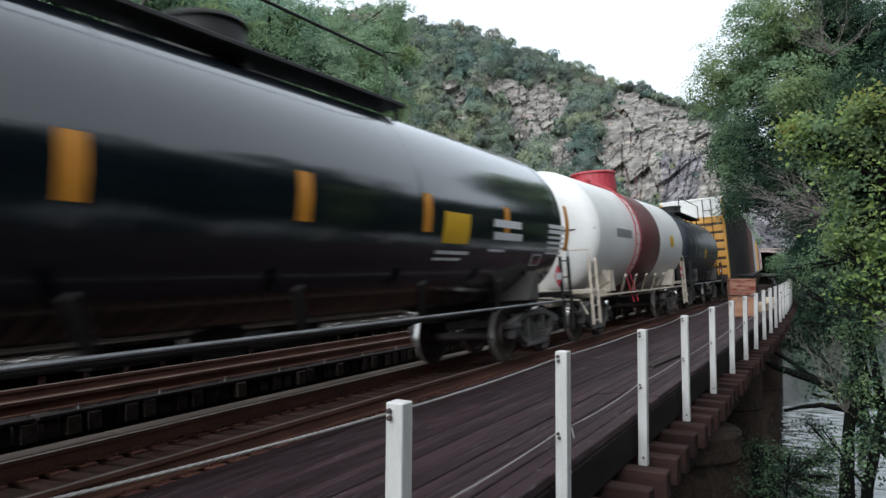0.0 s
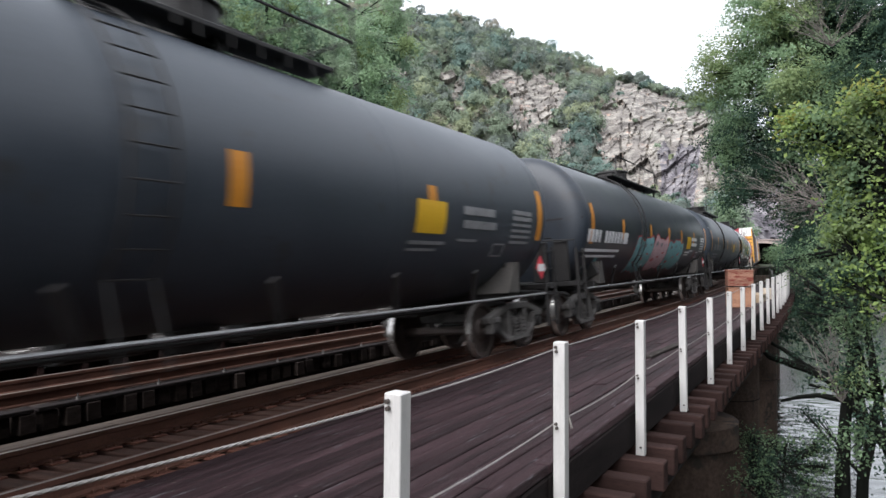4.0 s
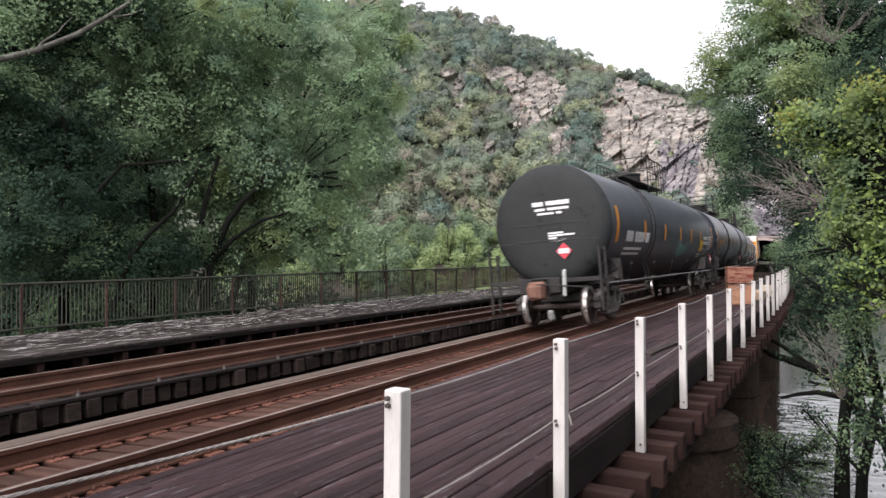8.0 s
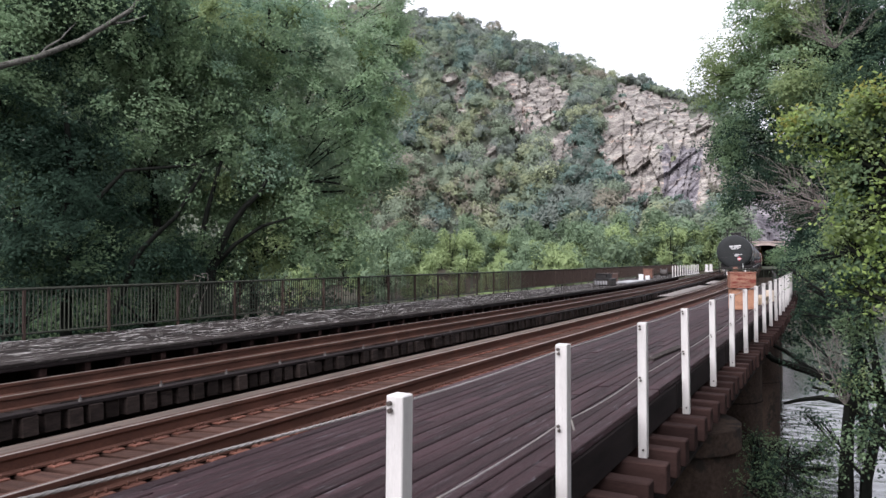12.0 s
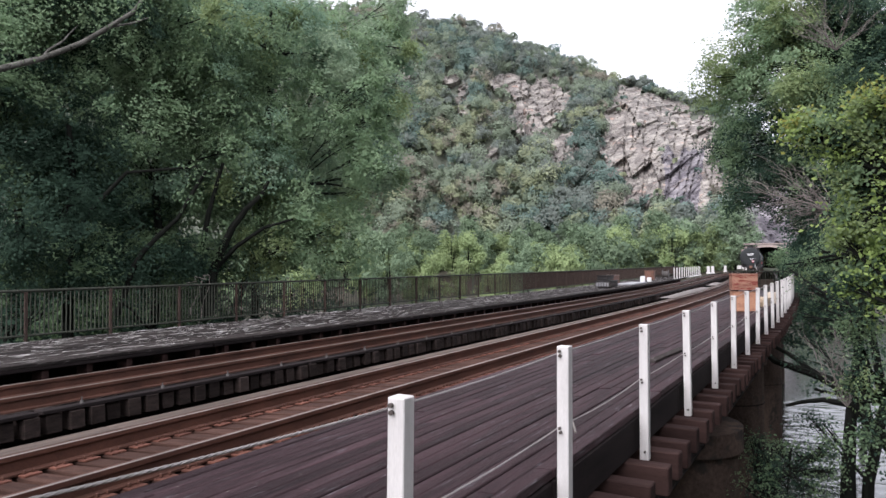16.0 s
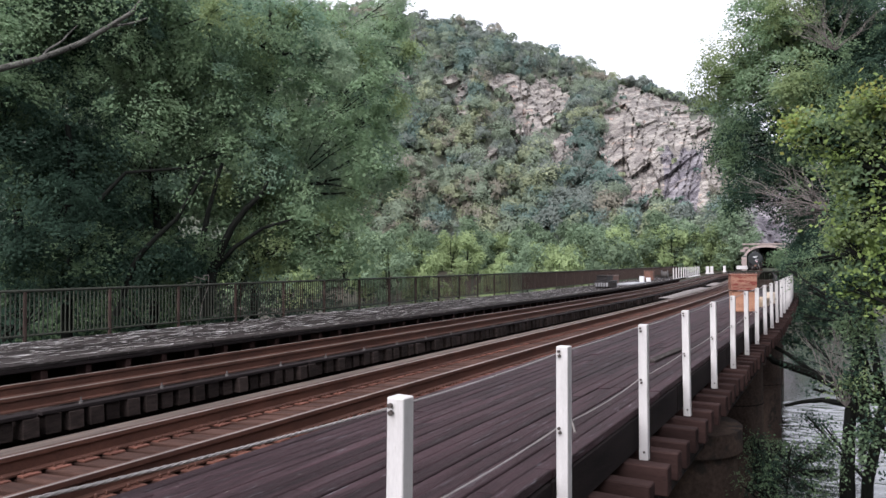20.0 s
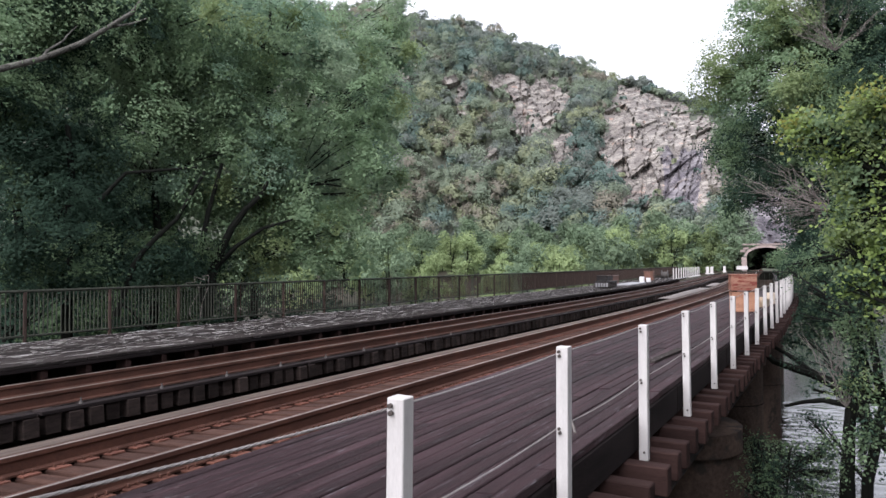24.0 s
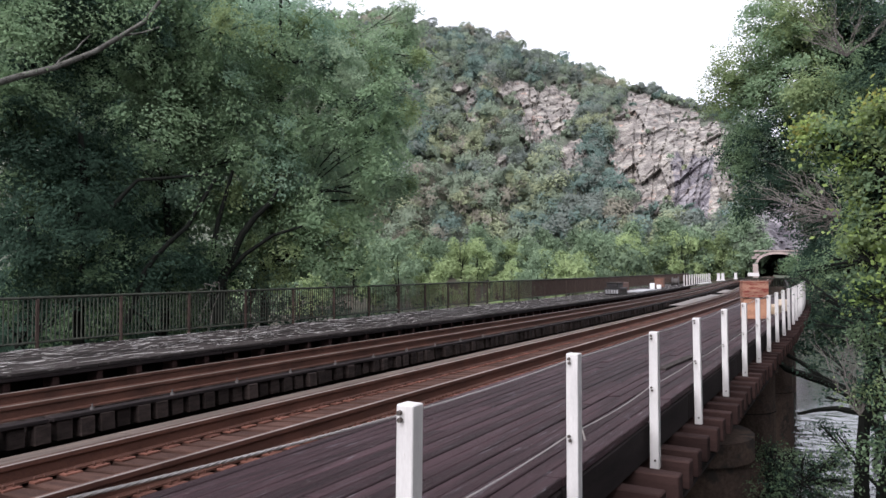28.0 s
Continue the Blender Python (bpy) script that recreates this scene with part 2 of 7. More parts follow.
def cliff(name, c1, c2, streak, warm):
    """Fractured rock: broken dipping layers and cracks darkened for relief shading, dark run-off streaks and a few
    rusty faces.
    """
    m = surface(name, c1, c2, 0.07, 0.8, 0.92, 0, 0.9, wear=warm, wear_amount=0.30)
    n, l = m.node_tree.nodes, m.node_tree.links
    p = n["Principled BSDF"]
    base = p.inputs["Base Color"].links[0].from_socket
    co = n.new("ShaderNodeTexCoord").outputs["Object"]
    turn = n.new("ShaderNodeMapping")
    turn.inputs["Rotation"].default_value = (radians(8), radians(-32), radians(20))
    turn.inputs["Scale"].default_value = (0.10, 0.10, 0.42)
    l.new(co, turn.inputs["Vector"])
    layer, crack, run = n.new("ShaderNodeTexNoise"), n.new("ShaderNodeTexVoronoi"), n.new("ShaderNodeTexNoise")
    layer.inputs["Scale"].default_value, layer.inputs["Detail"].default_value, layer.inputs["Roughness"].default_value = 1.0, 7, 0.65
    l.new(turn.outputs[0], layer.inputs["Vector"])
    crack.feature = "DISTANCE_TO_EDGE"
    crack.inputs["Scale"].default_value = 1.1
    l.new(turn.outputs[0], crack.inputs["Vector"])
    down = n.new("ShaderNodeMapping")
    down.inputs["Scale"].default_value = (0.16, 0.16, 0.022)
    l.new(co, down.inputs["Vector"])
    run.inputs["Scale"].default_value, run.inputs["Detail"].default_value = 1.0, 5
    l.new(down.outputs[0], run.inputs["Vector"])
    col = base
    # layer and crack darks stand in for the shading of the relief
    for src, lo, hi, dark in ((layer.outputs[0], 0.40, 0.52, (0.56, 0.55, 0.56)), (crack.outputs["Distance"], 0.0, 0.06, (0.50, 0.49, 0.50)), (run.outputs[0], 0.42, 0.60, streak)):
        ramp, mul = n.new("ShaderNodeValToRGB"), n.new("ShaderNodeMix")
        ramp.color_ramp.elements[0].position, ramp.color_ramp.elements[1].position = lo, hi
        ramp.color_ramp.elements[0].color, ramp.color_ramp.elements[1].color = (*dark, 1), (1, 1, 1, 1)
        l.new(src, ramp.inputs[0])
        mul.data_type, mul.blend_type = "RGBA", "MULTIPLY"
        mul.inputs["Factor"].default_value = 1.0
        l.new(col, mul.inputs[6])
        l.new(ramp.outputs[0], mul.inputs[7])
        col = mul.outputs[2]
    l.new(col, p.inputs["Base Color"])
    return m


M["rock"] = cliff("quartzite_cliff", (0.185, 0.172, 0.150), (0.40, 0.370, 0.325), (0.62, 0.60, 0.61), (0.44, 0.315, 0.25))
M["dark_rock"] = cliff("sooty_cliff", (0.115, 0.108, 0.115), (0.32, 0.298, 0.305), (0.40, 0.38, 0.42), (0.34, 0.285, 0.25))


def leaves(name, c1, c2, vary=0.13, scale=1.3, light=0.5, piece="island"):
    return surface(name, c1, c2, scale, 9, 0.6, 0, 0, vary=vary, piece=piece, spec=0.05, through_light=light)


# leaf tones that also carry light and shade: dark for shaded, pale for lit
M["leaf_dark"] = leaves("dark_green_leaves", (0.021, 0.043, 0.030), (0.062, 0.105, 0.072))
M["leaf_teal_lit"] = leaves("bluish_green_leaves", (0.135, 0.230, 0.158), (0.310, 0.430, 0.300))
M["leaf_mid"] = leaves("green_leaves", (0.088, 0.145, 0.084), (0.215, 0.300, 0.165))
M["leaf_lit"] = leaves("soft_green_leaves", (0.140, 0.225, 0.132), (0.310, 0.420, 0.245))
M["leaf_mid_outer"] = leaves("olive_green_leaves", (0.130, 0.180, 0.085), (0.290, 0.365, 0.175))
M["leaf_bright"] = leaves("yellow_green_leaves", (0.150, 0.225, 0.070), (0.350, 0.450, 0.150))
M["leaf_blue_lit"] = leaves("grey_green_leaves", (0.210, 0.300, 0.200), (0.400, 0.490, 0.330))
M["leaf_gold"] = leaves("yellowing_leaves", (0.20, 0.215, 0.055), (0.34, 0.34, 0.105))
# far crowns paler, greyer and bluer than leaves: distance haze mixed into their colour
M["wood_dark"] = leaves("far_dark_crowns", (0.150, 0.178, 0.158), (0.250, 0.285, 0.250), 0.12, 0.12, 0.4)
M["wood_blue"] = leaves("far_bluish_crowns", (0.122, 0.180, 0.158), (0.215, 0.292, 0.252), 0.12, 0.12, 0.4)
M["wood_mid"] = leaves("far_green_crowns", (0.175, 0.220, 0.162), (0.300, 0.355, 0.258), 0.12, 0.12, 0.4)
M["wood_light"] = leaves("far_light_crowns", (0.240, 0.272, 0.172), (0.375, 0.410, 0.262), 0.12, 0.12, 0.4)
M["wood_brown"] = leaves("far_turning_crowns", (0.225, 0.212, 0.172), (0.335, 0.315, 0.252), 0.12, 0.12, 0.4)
M["shore"] = leaves("shore_crowns", (0.160, 0.225, 0.105), (0.290, 0.360, 0.170), 0.22, 0.25, 0.25, "object")
M["shore_dark"] = leaves("shaded_shore_crowns", (0.105, 0.160, 0.100), (0.210, 0.280, 0.172), 0.22, 0.25, 0.25, "object")

water_mat = surface("river_water", (0.030, 0.036, 0.032), (0.042, 0.048, 0.042), 0.5, 3.0, 0.08, 0, 0.6, stretch=(1, 0.45, 1), spec=1.0)


# ---- helpers for meshes ----
def mesh_of(name, verts, faces, mats, slots=None, smooth=False):
    me = bpy.data.meshes.new(name)
    me.from_pydata(verts, [], faces)
    for m in (mats if isinstance(mats, (list, tuple)) else [mats]):
        me.materials.append(m)
    if slots is not None:
        me.polygons.foreach_set("material_index", slots)
    if smooth:
        me.polygons.foreach_set("use_smooth", [True] * len(me.polygons))
    me.update()
    return me


def part(name, bm, material, parent=None, label="", smooth=False):
    """Links a bmesh as one mesh object, under a thing or under a part of it."""
    me = bpy.data.meshes.new(name)
    bm.to_mesh(me)
    bm.free()
    me.materials.append(material)
    if smooth:
        me.polygons.foreach_set("use_smooth", [True] * len(me.polygons))
        me.set_sharp_from_angle(angle=radians(40))
    ob = new(name, me)
    ob.parent = parent
    if label:
        ob["label"] = label
    return ob


def piece(name, me, parent, m):
    ob = new(name, me)
    ob.parent = parent
    ob.matrix_basis = m
    return ob


def thing(name, label, category, group="", kind="", at=None):
    ob = new(name)
    ob.empty_display_size = 0.2
    if at is not None:
        ob.matrix_basis = at
    return tagged(ob, label, category, group, kind)


def box(bm, c, s, m=None, bevel=0.0):
    made = bmesh.ops.create_cube(bm, size=1.0)["verts"]
    mm = Matrix.Translation(c) @ (m or Matrix()) @ Matrix.Diagonal((*s, 1))
    bmesh.ops.transform(bm, matrix=mm, verts=made)
    if bevel:
        edges = list({e for v in made for e in v.link_edges})
        bmesh.ops.bevel(bm, geom=edges, offset=bevel, segments=1, affect="EDGES")
    return bm


def rod(bm, a, b, r0, r1=None, seg=8, caps=True):
    a, b = Vector(a), Vector(b)
    d = b - a
    mm = Matrix.Translation((a + b) / 2) @ d.to_track_quat("Z", "Y").to_matrix().to_4x4()
    bmesh.ops.create_cone(bm, cap_ends=caps, segments=seg, radius1=r0, radius2=r0 if r1 is None else r1, depth=d.length, matrix=mm)
    return bm


def tube(bm, points, radii, seg=6):
    """One connected pipe through the points."""
    pts = [Vector(p) for p in points]
    side, rings = None, []
    for i, p in enumerate(pts):
        d = (pts[min(i + 1, len(pts) - 1)] - pts[max(i - 1, 0)]).normalized()
        ref = side if side is not None else (Vector((0, 0, 1)) if abs(d.z) < 0.9 else Vector((1, 0, 0)))
        u = (ref - d * ref.dot(d)).normalized()
        side, w = u, d.cross(u)
        rings.append([bm.verts.new(p + (u * math.cos(2 * math.pi * k / seg) + w * math.sin(2 * math.pi * k / seg)) * radii[i]) for k in range(seg)])
    for a, b in zip(rings, rings[1:]):
        for k in range(seg):
            bm.faces.new((a[k], a[(k + 1) % seg], b[(k + 1) % seg], b[k]))
    bm.faces.new(rings[0][::-1])
    bm.faces.new(rings[-1])
    return bm


def rods(bm, points, r, seg=6):
    return tube(bm, points, [r] * len(points), seg)


def sweep(name, path, ring, material, closed=True, smooth=False):
    """A profile carried along a row of frames (point, across, up)."""
    verts, faces, k = [], [], len(ring)
    for p, ax, upv in path:
        for u, v in ring:
            verts.append(tuple(p + ax * u + upv * v))
    for i in range(len(path) - 1):
        for j in range(k if closed else k - 1):
            a, b = i * k + j, i * k + (j + 1) % k
            faces.append((a, b, b + k, a + k))
    if closed:
        faces.append(tuple(range(k))[::-1])
        faces.append(tuple(range(len(verts) - k, len(verts))))
    return mesh_of(name, verts, faces, material, smooth=smooth)


# ---- the line of the bridge ----
# It runs straight past the camera, bends gently to the left and goes on straight to the tunnel.
CURVE_FROM, CURVE_TO, CURVE = 20.0, 66.0, 0.00174


def shift(s):
    if s < CURVE_FROM:
        return 0.0
    if s < CURVE_TO:
        return CURVE * (s - CURVE_FROM) ** 2 / 2
    return CURVE * (CURVE_TO - CURVE_FROM) * (s - (CURVE_FROM + CURVE_TO) / 2)


def heading(s):
    return math.atan(CURVE * max(0.0, min(s, CURVE_TO) - CURVE_FROM))


def at(s, off, z):
    """The point s metres along the bridge, off metres to the left of the camera's line, at height z."""
    h = heading(s)
    return Vector((-shift(s) - off * math.cos(h), s - off * math.sin(h), z))


def frame_at(s, off, z, bank=0.0):
    h = heading(s)
    return Matrix.Translation(at(s, off, z)) @ Matrix.Rotation(h, 4, "Z") @ Matrix.Rotation(-bank, 4, "Y")


BANK = math.atan(0.118 / 1.505)
NEAR_L, NEAR_R, FAR_R, FAR_L = 6.650, 5.145, 9.131, 10.636
NEAR_C, FAR_C = (NEAR_L + NEAR_R) / 2, (FAR_L + FAR_R) / 2
FAR_BANK = math.atan(0.09 / 1.505)


def tilt(off):
    """Height of the plane of the near track's rail heads."""
    return 0.0787 * (NEAR_L - off)


def far_off(s, off):
    """The second track closes in on the first one before the tunnel."""
    k = min(max((s - 95) / 75, 0), 1)
    return off - (FAR_C - NEAR_C) * (k * k * (3 - 2 * k))


TUNNEL = 186.0

# ---- ground: one sheet with the river bed, the banks and the wooded mountain ----
RIDGE = [(-180, 2.0), (-60, 2.0), (-30, 2.5), (-10, 4.0), (0, 4.5), (4, 7.5), (6, 9.8), (8, 11.4), (11.4, 12.6), (13.8, 13.7), (16, 14.2), (17.8, 14.9), (19.6, 15.9), (22.8, 17.2),
         (25.5, 18.1), (27.4, 18.7), (30.2, 19.4), (32.6, 19.8), (36.3, 20.0), (45, 20.1), (60, 17.0), (80, 8.0), (110, 3.0), (180, 2.0)]
FOOT = [(-180, 420), (-30, 300), (-8, 230), (3, 188.5), (5.5, 188.5), (10, 215), (18, 245), (30, 262), (50, 270), (75, 330), (110, 420), (180, 420)]
# Bare rock: bearing and height in degrees as seen from the bridge's end, half width, half height, lean.
CLIFFS = [(13.2, 10.0, 3.7, 4.0, 0.25), (9.4, 6.3, 1.7, 3.0, 0.0), (11.6, 8.2, 3.2, 3.2, 0.3), (22.0, 12.4, 2.3, 2.2, 0.35), (24.3, 14.4, 1.4, 0.7, 0.2), (27.9, 13.1, 0.55, 1.5, 0.0), (32.9, 14.8, 0.5, 0.7, 0.0),
          (25.6, 8.6, 0.75, 0.7, 0.0), (20.0, 8.8, 1.2, 1.3, 0.4), (14.1, 4.8, 1.1, 0.5, 0.0), (10.6, 5.4, 2.0, 1.5, 0.0), (4.2, 3.6, 2.6, 2.2, 0.0), (29.0, 14.6, 0.8, 0.4, 0.0)]


def span(table, x):
    return float(np.interp(x, [a for a, _ in table], [b for _, b in table]))


def rocky(b, e):
    """Above 1 where the slope is bare rock."""
    best = 0.0
    n = noise.noise((b * 0.55, e * 0.55, 3.0)) * 0.45 + noise.noise((b * 1.7, e * 1.7, 7.0)) * 0.35
    for cb, ce, wb, he, lean in CLIFFS:
        de = e - ce
        db = b - cb + lean * de
        d = (db / wb) ** 2 + (de / he) ** 2
        if d < 4:
            best = max(best, 1.6 - d * 0.6 + n)
    return best


def low_ground(x, y):
    """Banks and river bed this side of the mountain."""
    n = noise.noise((x * 0.11, y * 0.11, 0)) * 0.7
    z = -9.5
    bank = -5.6 - 0.42 * max(y - 6, 0) + n             # near bank, falling to the water
    if y < 7:
        k = max(0.0, min(1.0, (6.5 - y) / 4.5))
        bank = bank + (0.05 - bank) * k * k * (3 - 2 * k)
    if x < -15.5:
        k = max(0.0, min(1.0, (-15.5 - x) / 6))
        bank = bank + (max(bank, -2.2 - max(y - 45, 0) * 0.1 + n) - bank) * k
    z = max(z, bank)
    if y > 150:
        k = max(0.0, min(1.0, (y - 150) / 28))
        z = z + (-0.45 - z) * k * k * (3 - 2 * k)
    return z


def hill_point(b, f):
    """Point of the mountainside on bearing b (degrees left of the bridge's line), f of the way from foot to ridge."""
    foot = span(FOOT, b)
    top = foot + 150 + 25 * math.sin(b * 0.13)
    el = span(RIDGE, b)
    crest = math.tan(radians(el)) * top + 1.7
    h = -0.5 + (crest + 0.5) * f
    k = 0.74 * f ** 1.25 + 0.26 * f * f
    r = foot + (top - foot) * k
    q = rocky(b, math.degrees(math.atan2(h - 1.7, r)))
    fine = noise.fractal((b * 0.5, f * 9, 1.3), 0.9, 2.1, 5)
    if q > 0.85:
        u, v = h + 4.2 * b, b - 0.05 * h                  # along and across the dipping beds
        slab = noise.cell((v * 0.55, u * 0.085, 2.0))
        face = noise.cell((v * 1.15, u * 0.21, 5.0))
        crack = abs(noise.noise((b * 1.3 + h * 0.03, h * 0.02, 5.0)))
        r += 3.2 * slab + 1.1 * face + 4.0 * noise.noise((b * 0.6, f * 4, 2)) + (2.0 if crack < 0.05 else 0.0) - 3.5
        # ledges that dip with the strata, broken and uneven
        warp = 4.0 * noise.noise((b * 0.35, f * 4, 8)) + 1.2 * noise.noise((b * 1.5, f * 16, 3))
        lay = (h + 4.2 * b + warp) / 7.5
        strong = max(0.0, 0.35 + 0.9 * noise.noise((b * 0.45, f * 6, 21)))
        r += 2.8 * strong * ((lay % 1.0) - 0.5) + 0.9 * (((lay * 2.3 + b * 0.45) % 1.0) - 0.5) * (1.2 - strong)
    r += fine * (0.7 if q > 0.85 else 3.0) * min(1, f * 6)
    return Vector((-math.sin(radians(b)) * r, math.cos(radians(b)) * r, h)), q


def build_ground():
    bearings = [-180 + 6 * i for i in range(28)] + [-12 + 1.0 * i for i in range(10)] + [-2 + 0.2 * i for i in range(40)] + [6 + 0.1 * i for i in range(220)] + [28 + 0.2 * i for i in range(110)] + [50 + 1.0 * i for i in range(30)] + [80 + 5 * i for i in range(21)]
    near = [0.6, 1.5, 2.5, 3.5, 4.5, 5.5, 6.5, 7.5, 9, 11, 13, 15, 17, 19, 21, 24, 27, 30, 34, 38, 43, 49, 56, 64, 73, 84, 96, 110, 125, 142, 160]
    steps = 140
    far = [420, 600, 900, 1500, 3000]
    verts, faces, slots, rows = [], [], [], len(near) + 2 + steps + len(far)
    rock = {}
    for i, b in enumerate(bearings):
        sx, cy = -math.sin(radians(b)), math.cos(radians(b))
        foot = span(FOOT, b)
        col = []
        for r in near + [foot - 9, foot - 1]:
            r = min(r, foot - 1)
            col.append((sx * r, cy * r, low_ground(sx * r, cy * r)))
        for j in range(steps):
            p, q = hill_point(b, j / (steps - 1))
            rock[len(verts) + len(col)] = q
            col.append(tuple(p))
        top = math.hypot(p.x, p.y)
        for k, r in enumerate(far):
            rr = top + r
            col.append((sx * rr, cy * rr, p.z * (0.75, 0.5, 0.3, 0.1, 0.0)[k] - (0, 0, 0, 2, 8)[k]))
        verts += col
    n = len(bearings)
    verts.append((0, 0, low_ground(0, 0)))
    for i in range(n):
        faces.append((len(verts) - 1, ((i + 1) % n) * rows, i * rows))
        slots.append(0)
    for i in range(n):
        for j in range(rows - 1):
            a, b2 = i * rows + j, ((i + 1) % n) * rows + j
            quad = (a, b2, b2 + 1, a + 1)
            mid = sum((Vector(verts[k]) for k in quad), Vector()) / 4
            off = -mid.x - shift(mid.y)
            if 182 < mid.y < 200 and -0.3 < off < 9.3 and 0.1 < mid.z < 6.1:
                continue                                  # the tunnel's mouth
            faces.append(quad)
            q = max(rock.get(k, 0) for k in quad)
            bear, rise = math.degrees(math.atan2(-mid.x, mid.y)), math.degrees(math.atan2(mid.z - 1.7, math.hypot(mid.x, mid.y)))
            # darker rock above the tunnel and low on the right of the main cliff
            dark_zone = mid.y > 0 and (bear < 6.4 or (bear < 12.0 + 1.2 * noise.noise((bear, rise * 0.4, 4)) and rise < 8.6 + 1.5 * noise.noise((bear * 1.5, 0, 6)) and not 8.2 < bear + 0.12 * rise < 10.0))
            slots.append((3 if dark_zone else 2) if q > 0.95 else (1 if j >= len(near) else 0))
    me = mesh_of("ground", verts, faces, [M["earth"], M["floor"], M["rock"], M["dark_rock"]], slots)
    tagged(new("ground", me), "river banks and steep wooded mountainside with bare cliffs", "ground", kind="structure")


def build_water():
    v, f = [], []
    xs = [-420, -200, -120, -60, -30, -15, -9] + [-7 + 0.22 * i for i in range(60)] + [9, 15, 30, 60, 120, 200, 420]
    ys = [-60, -20, 5, 11] + [12 + 0.25 * i for i in range(170)] + [58, 66, 80, 100, 130, 190, 260]
    for y in ys:
        for x in xs:
            near = 1.0 if -8 < x < 8 and 11.5 < y < 56 else 0.0
            v.append((x, y, -7.9 + near * (0.030 * noise.noise((x * 0.5, y * 1.3, 1)) + 0.016 * noise.noise((x * 1.3, y * 2.9, 5)))))
    for j in range(len(ys) - 1):
        for i in range(len(xs) - 1):
            a = j * len(xs) + i
            f.append((a, a + 1, a + 1 + len(xs), a + len(xs)))
    tagged(new("water", mesh_of("water", v, f, water_mat)), "still grey river water under the bridge", "water", kind="structure")


# ---- tracks ----
RAIL_RING = [(-0.036, -0.04), (-0.036, 0.0), (0.036, 0.0), (0.036, -0.04), (0.010, -0.052), (0.010, -0.15), (0.07, -0.162), (0.07, -0.18), (-0.07, -0.18), (-0.07, -0.162), (-0.010, -0.15), (-0.010, -0.052)]
PITCH = 0.2875


def rail_path(offset, z, s0, s1, far=False, step=2.5):
    out, s = [], s0
    while s <= s1 + 0.01:
        o = far_off(s, offset) if far else offset
        h = heading(s)
        out.append((at(s, o, z), Vector((math.cos(h), math.sin(h), 0)), Vector((0, 0, 1))))
        s += step
    return out


def build_rail(name, offset, z, far, parent):
    path = rail_path(offset, z, -12.5, 215, far)
    part_ob = new(name, sweep(name, path, RAIL_RING, M["rail"]))
    part_ob.parent = parent
    ring = [(-0.030, -0.010), (-0.028, 0.003), (0.028, 0.003), (0.030, -0.010)] if far else [(0.006, -0.010), (0.006, 0.003), (0.030, 0.003), (0.034, -0.012)]
    head = new("running_surface", sweep("running_surface", [(p + u * 0.001, a, u) for p, a, u in path], ring, M["dull_head" if far else "railhead"]))
    head.parent = part_ob
    head["label"] = "rubbed bright rail head"
    return part_ob


def chamfered(name, sx, sy, sz, mat, b=0.012):
    bm = bmesh.new()
    box(bm, (0, 0, 0), (sx, sy, sz), bevel=b)
    me = bpy.data.meshes.new(name)
    bm.to_mesh(me)
    bm.free()
    me.materials.append(mat)
    return me


def joined(name, items, material, parent, label=""):
    """Many far boxes (pose, size) in one mesh."""
    verts, faces = [], []
    cube = [(-.5, -.5, -.5), (.5, -.5, -.5), (.5, .5, -.5), (-.5, .5, -.5), (-.5, -.5, .5), (.5, -.5, .5), (.5, .5, .5), (-.5, .5, .5)]
    quads = [(0, 3, 2, 1), (4, 5, 6, 7), (0, 1, 5, 4), (1, 2, 6, 5), (2, 3, 7, 6), (3, 0, 4, 7)]
    for m, (sx, sy, sz) in items:
        k = len(verts)
        verts += [tuple(m @ Vector((x * sx, y * sy, z * sz))) for x, y, z in cube]
        faces += [tuple(k + i for i in q) for q in quads]
    ob = new(name, mesh_of(name, verts, faces, material))
    ob.parent = parent
    tagged(ob, label, kind="stuff")
    return ob


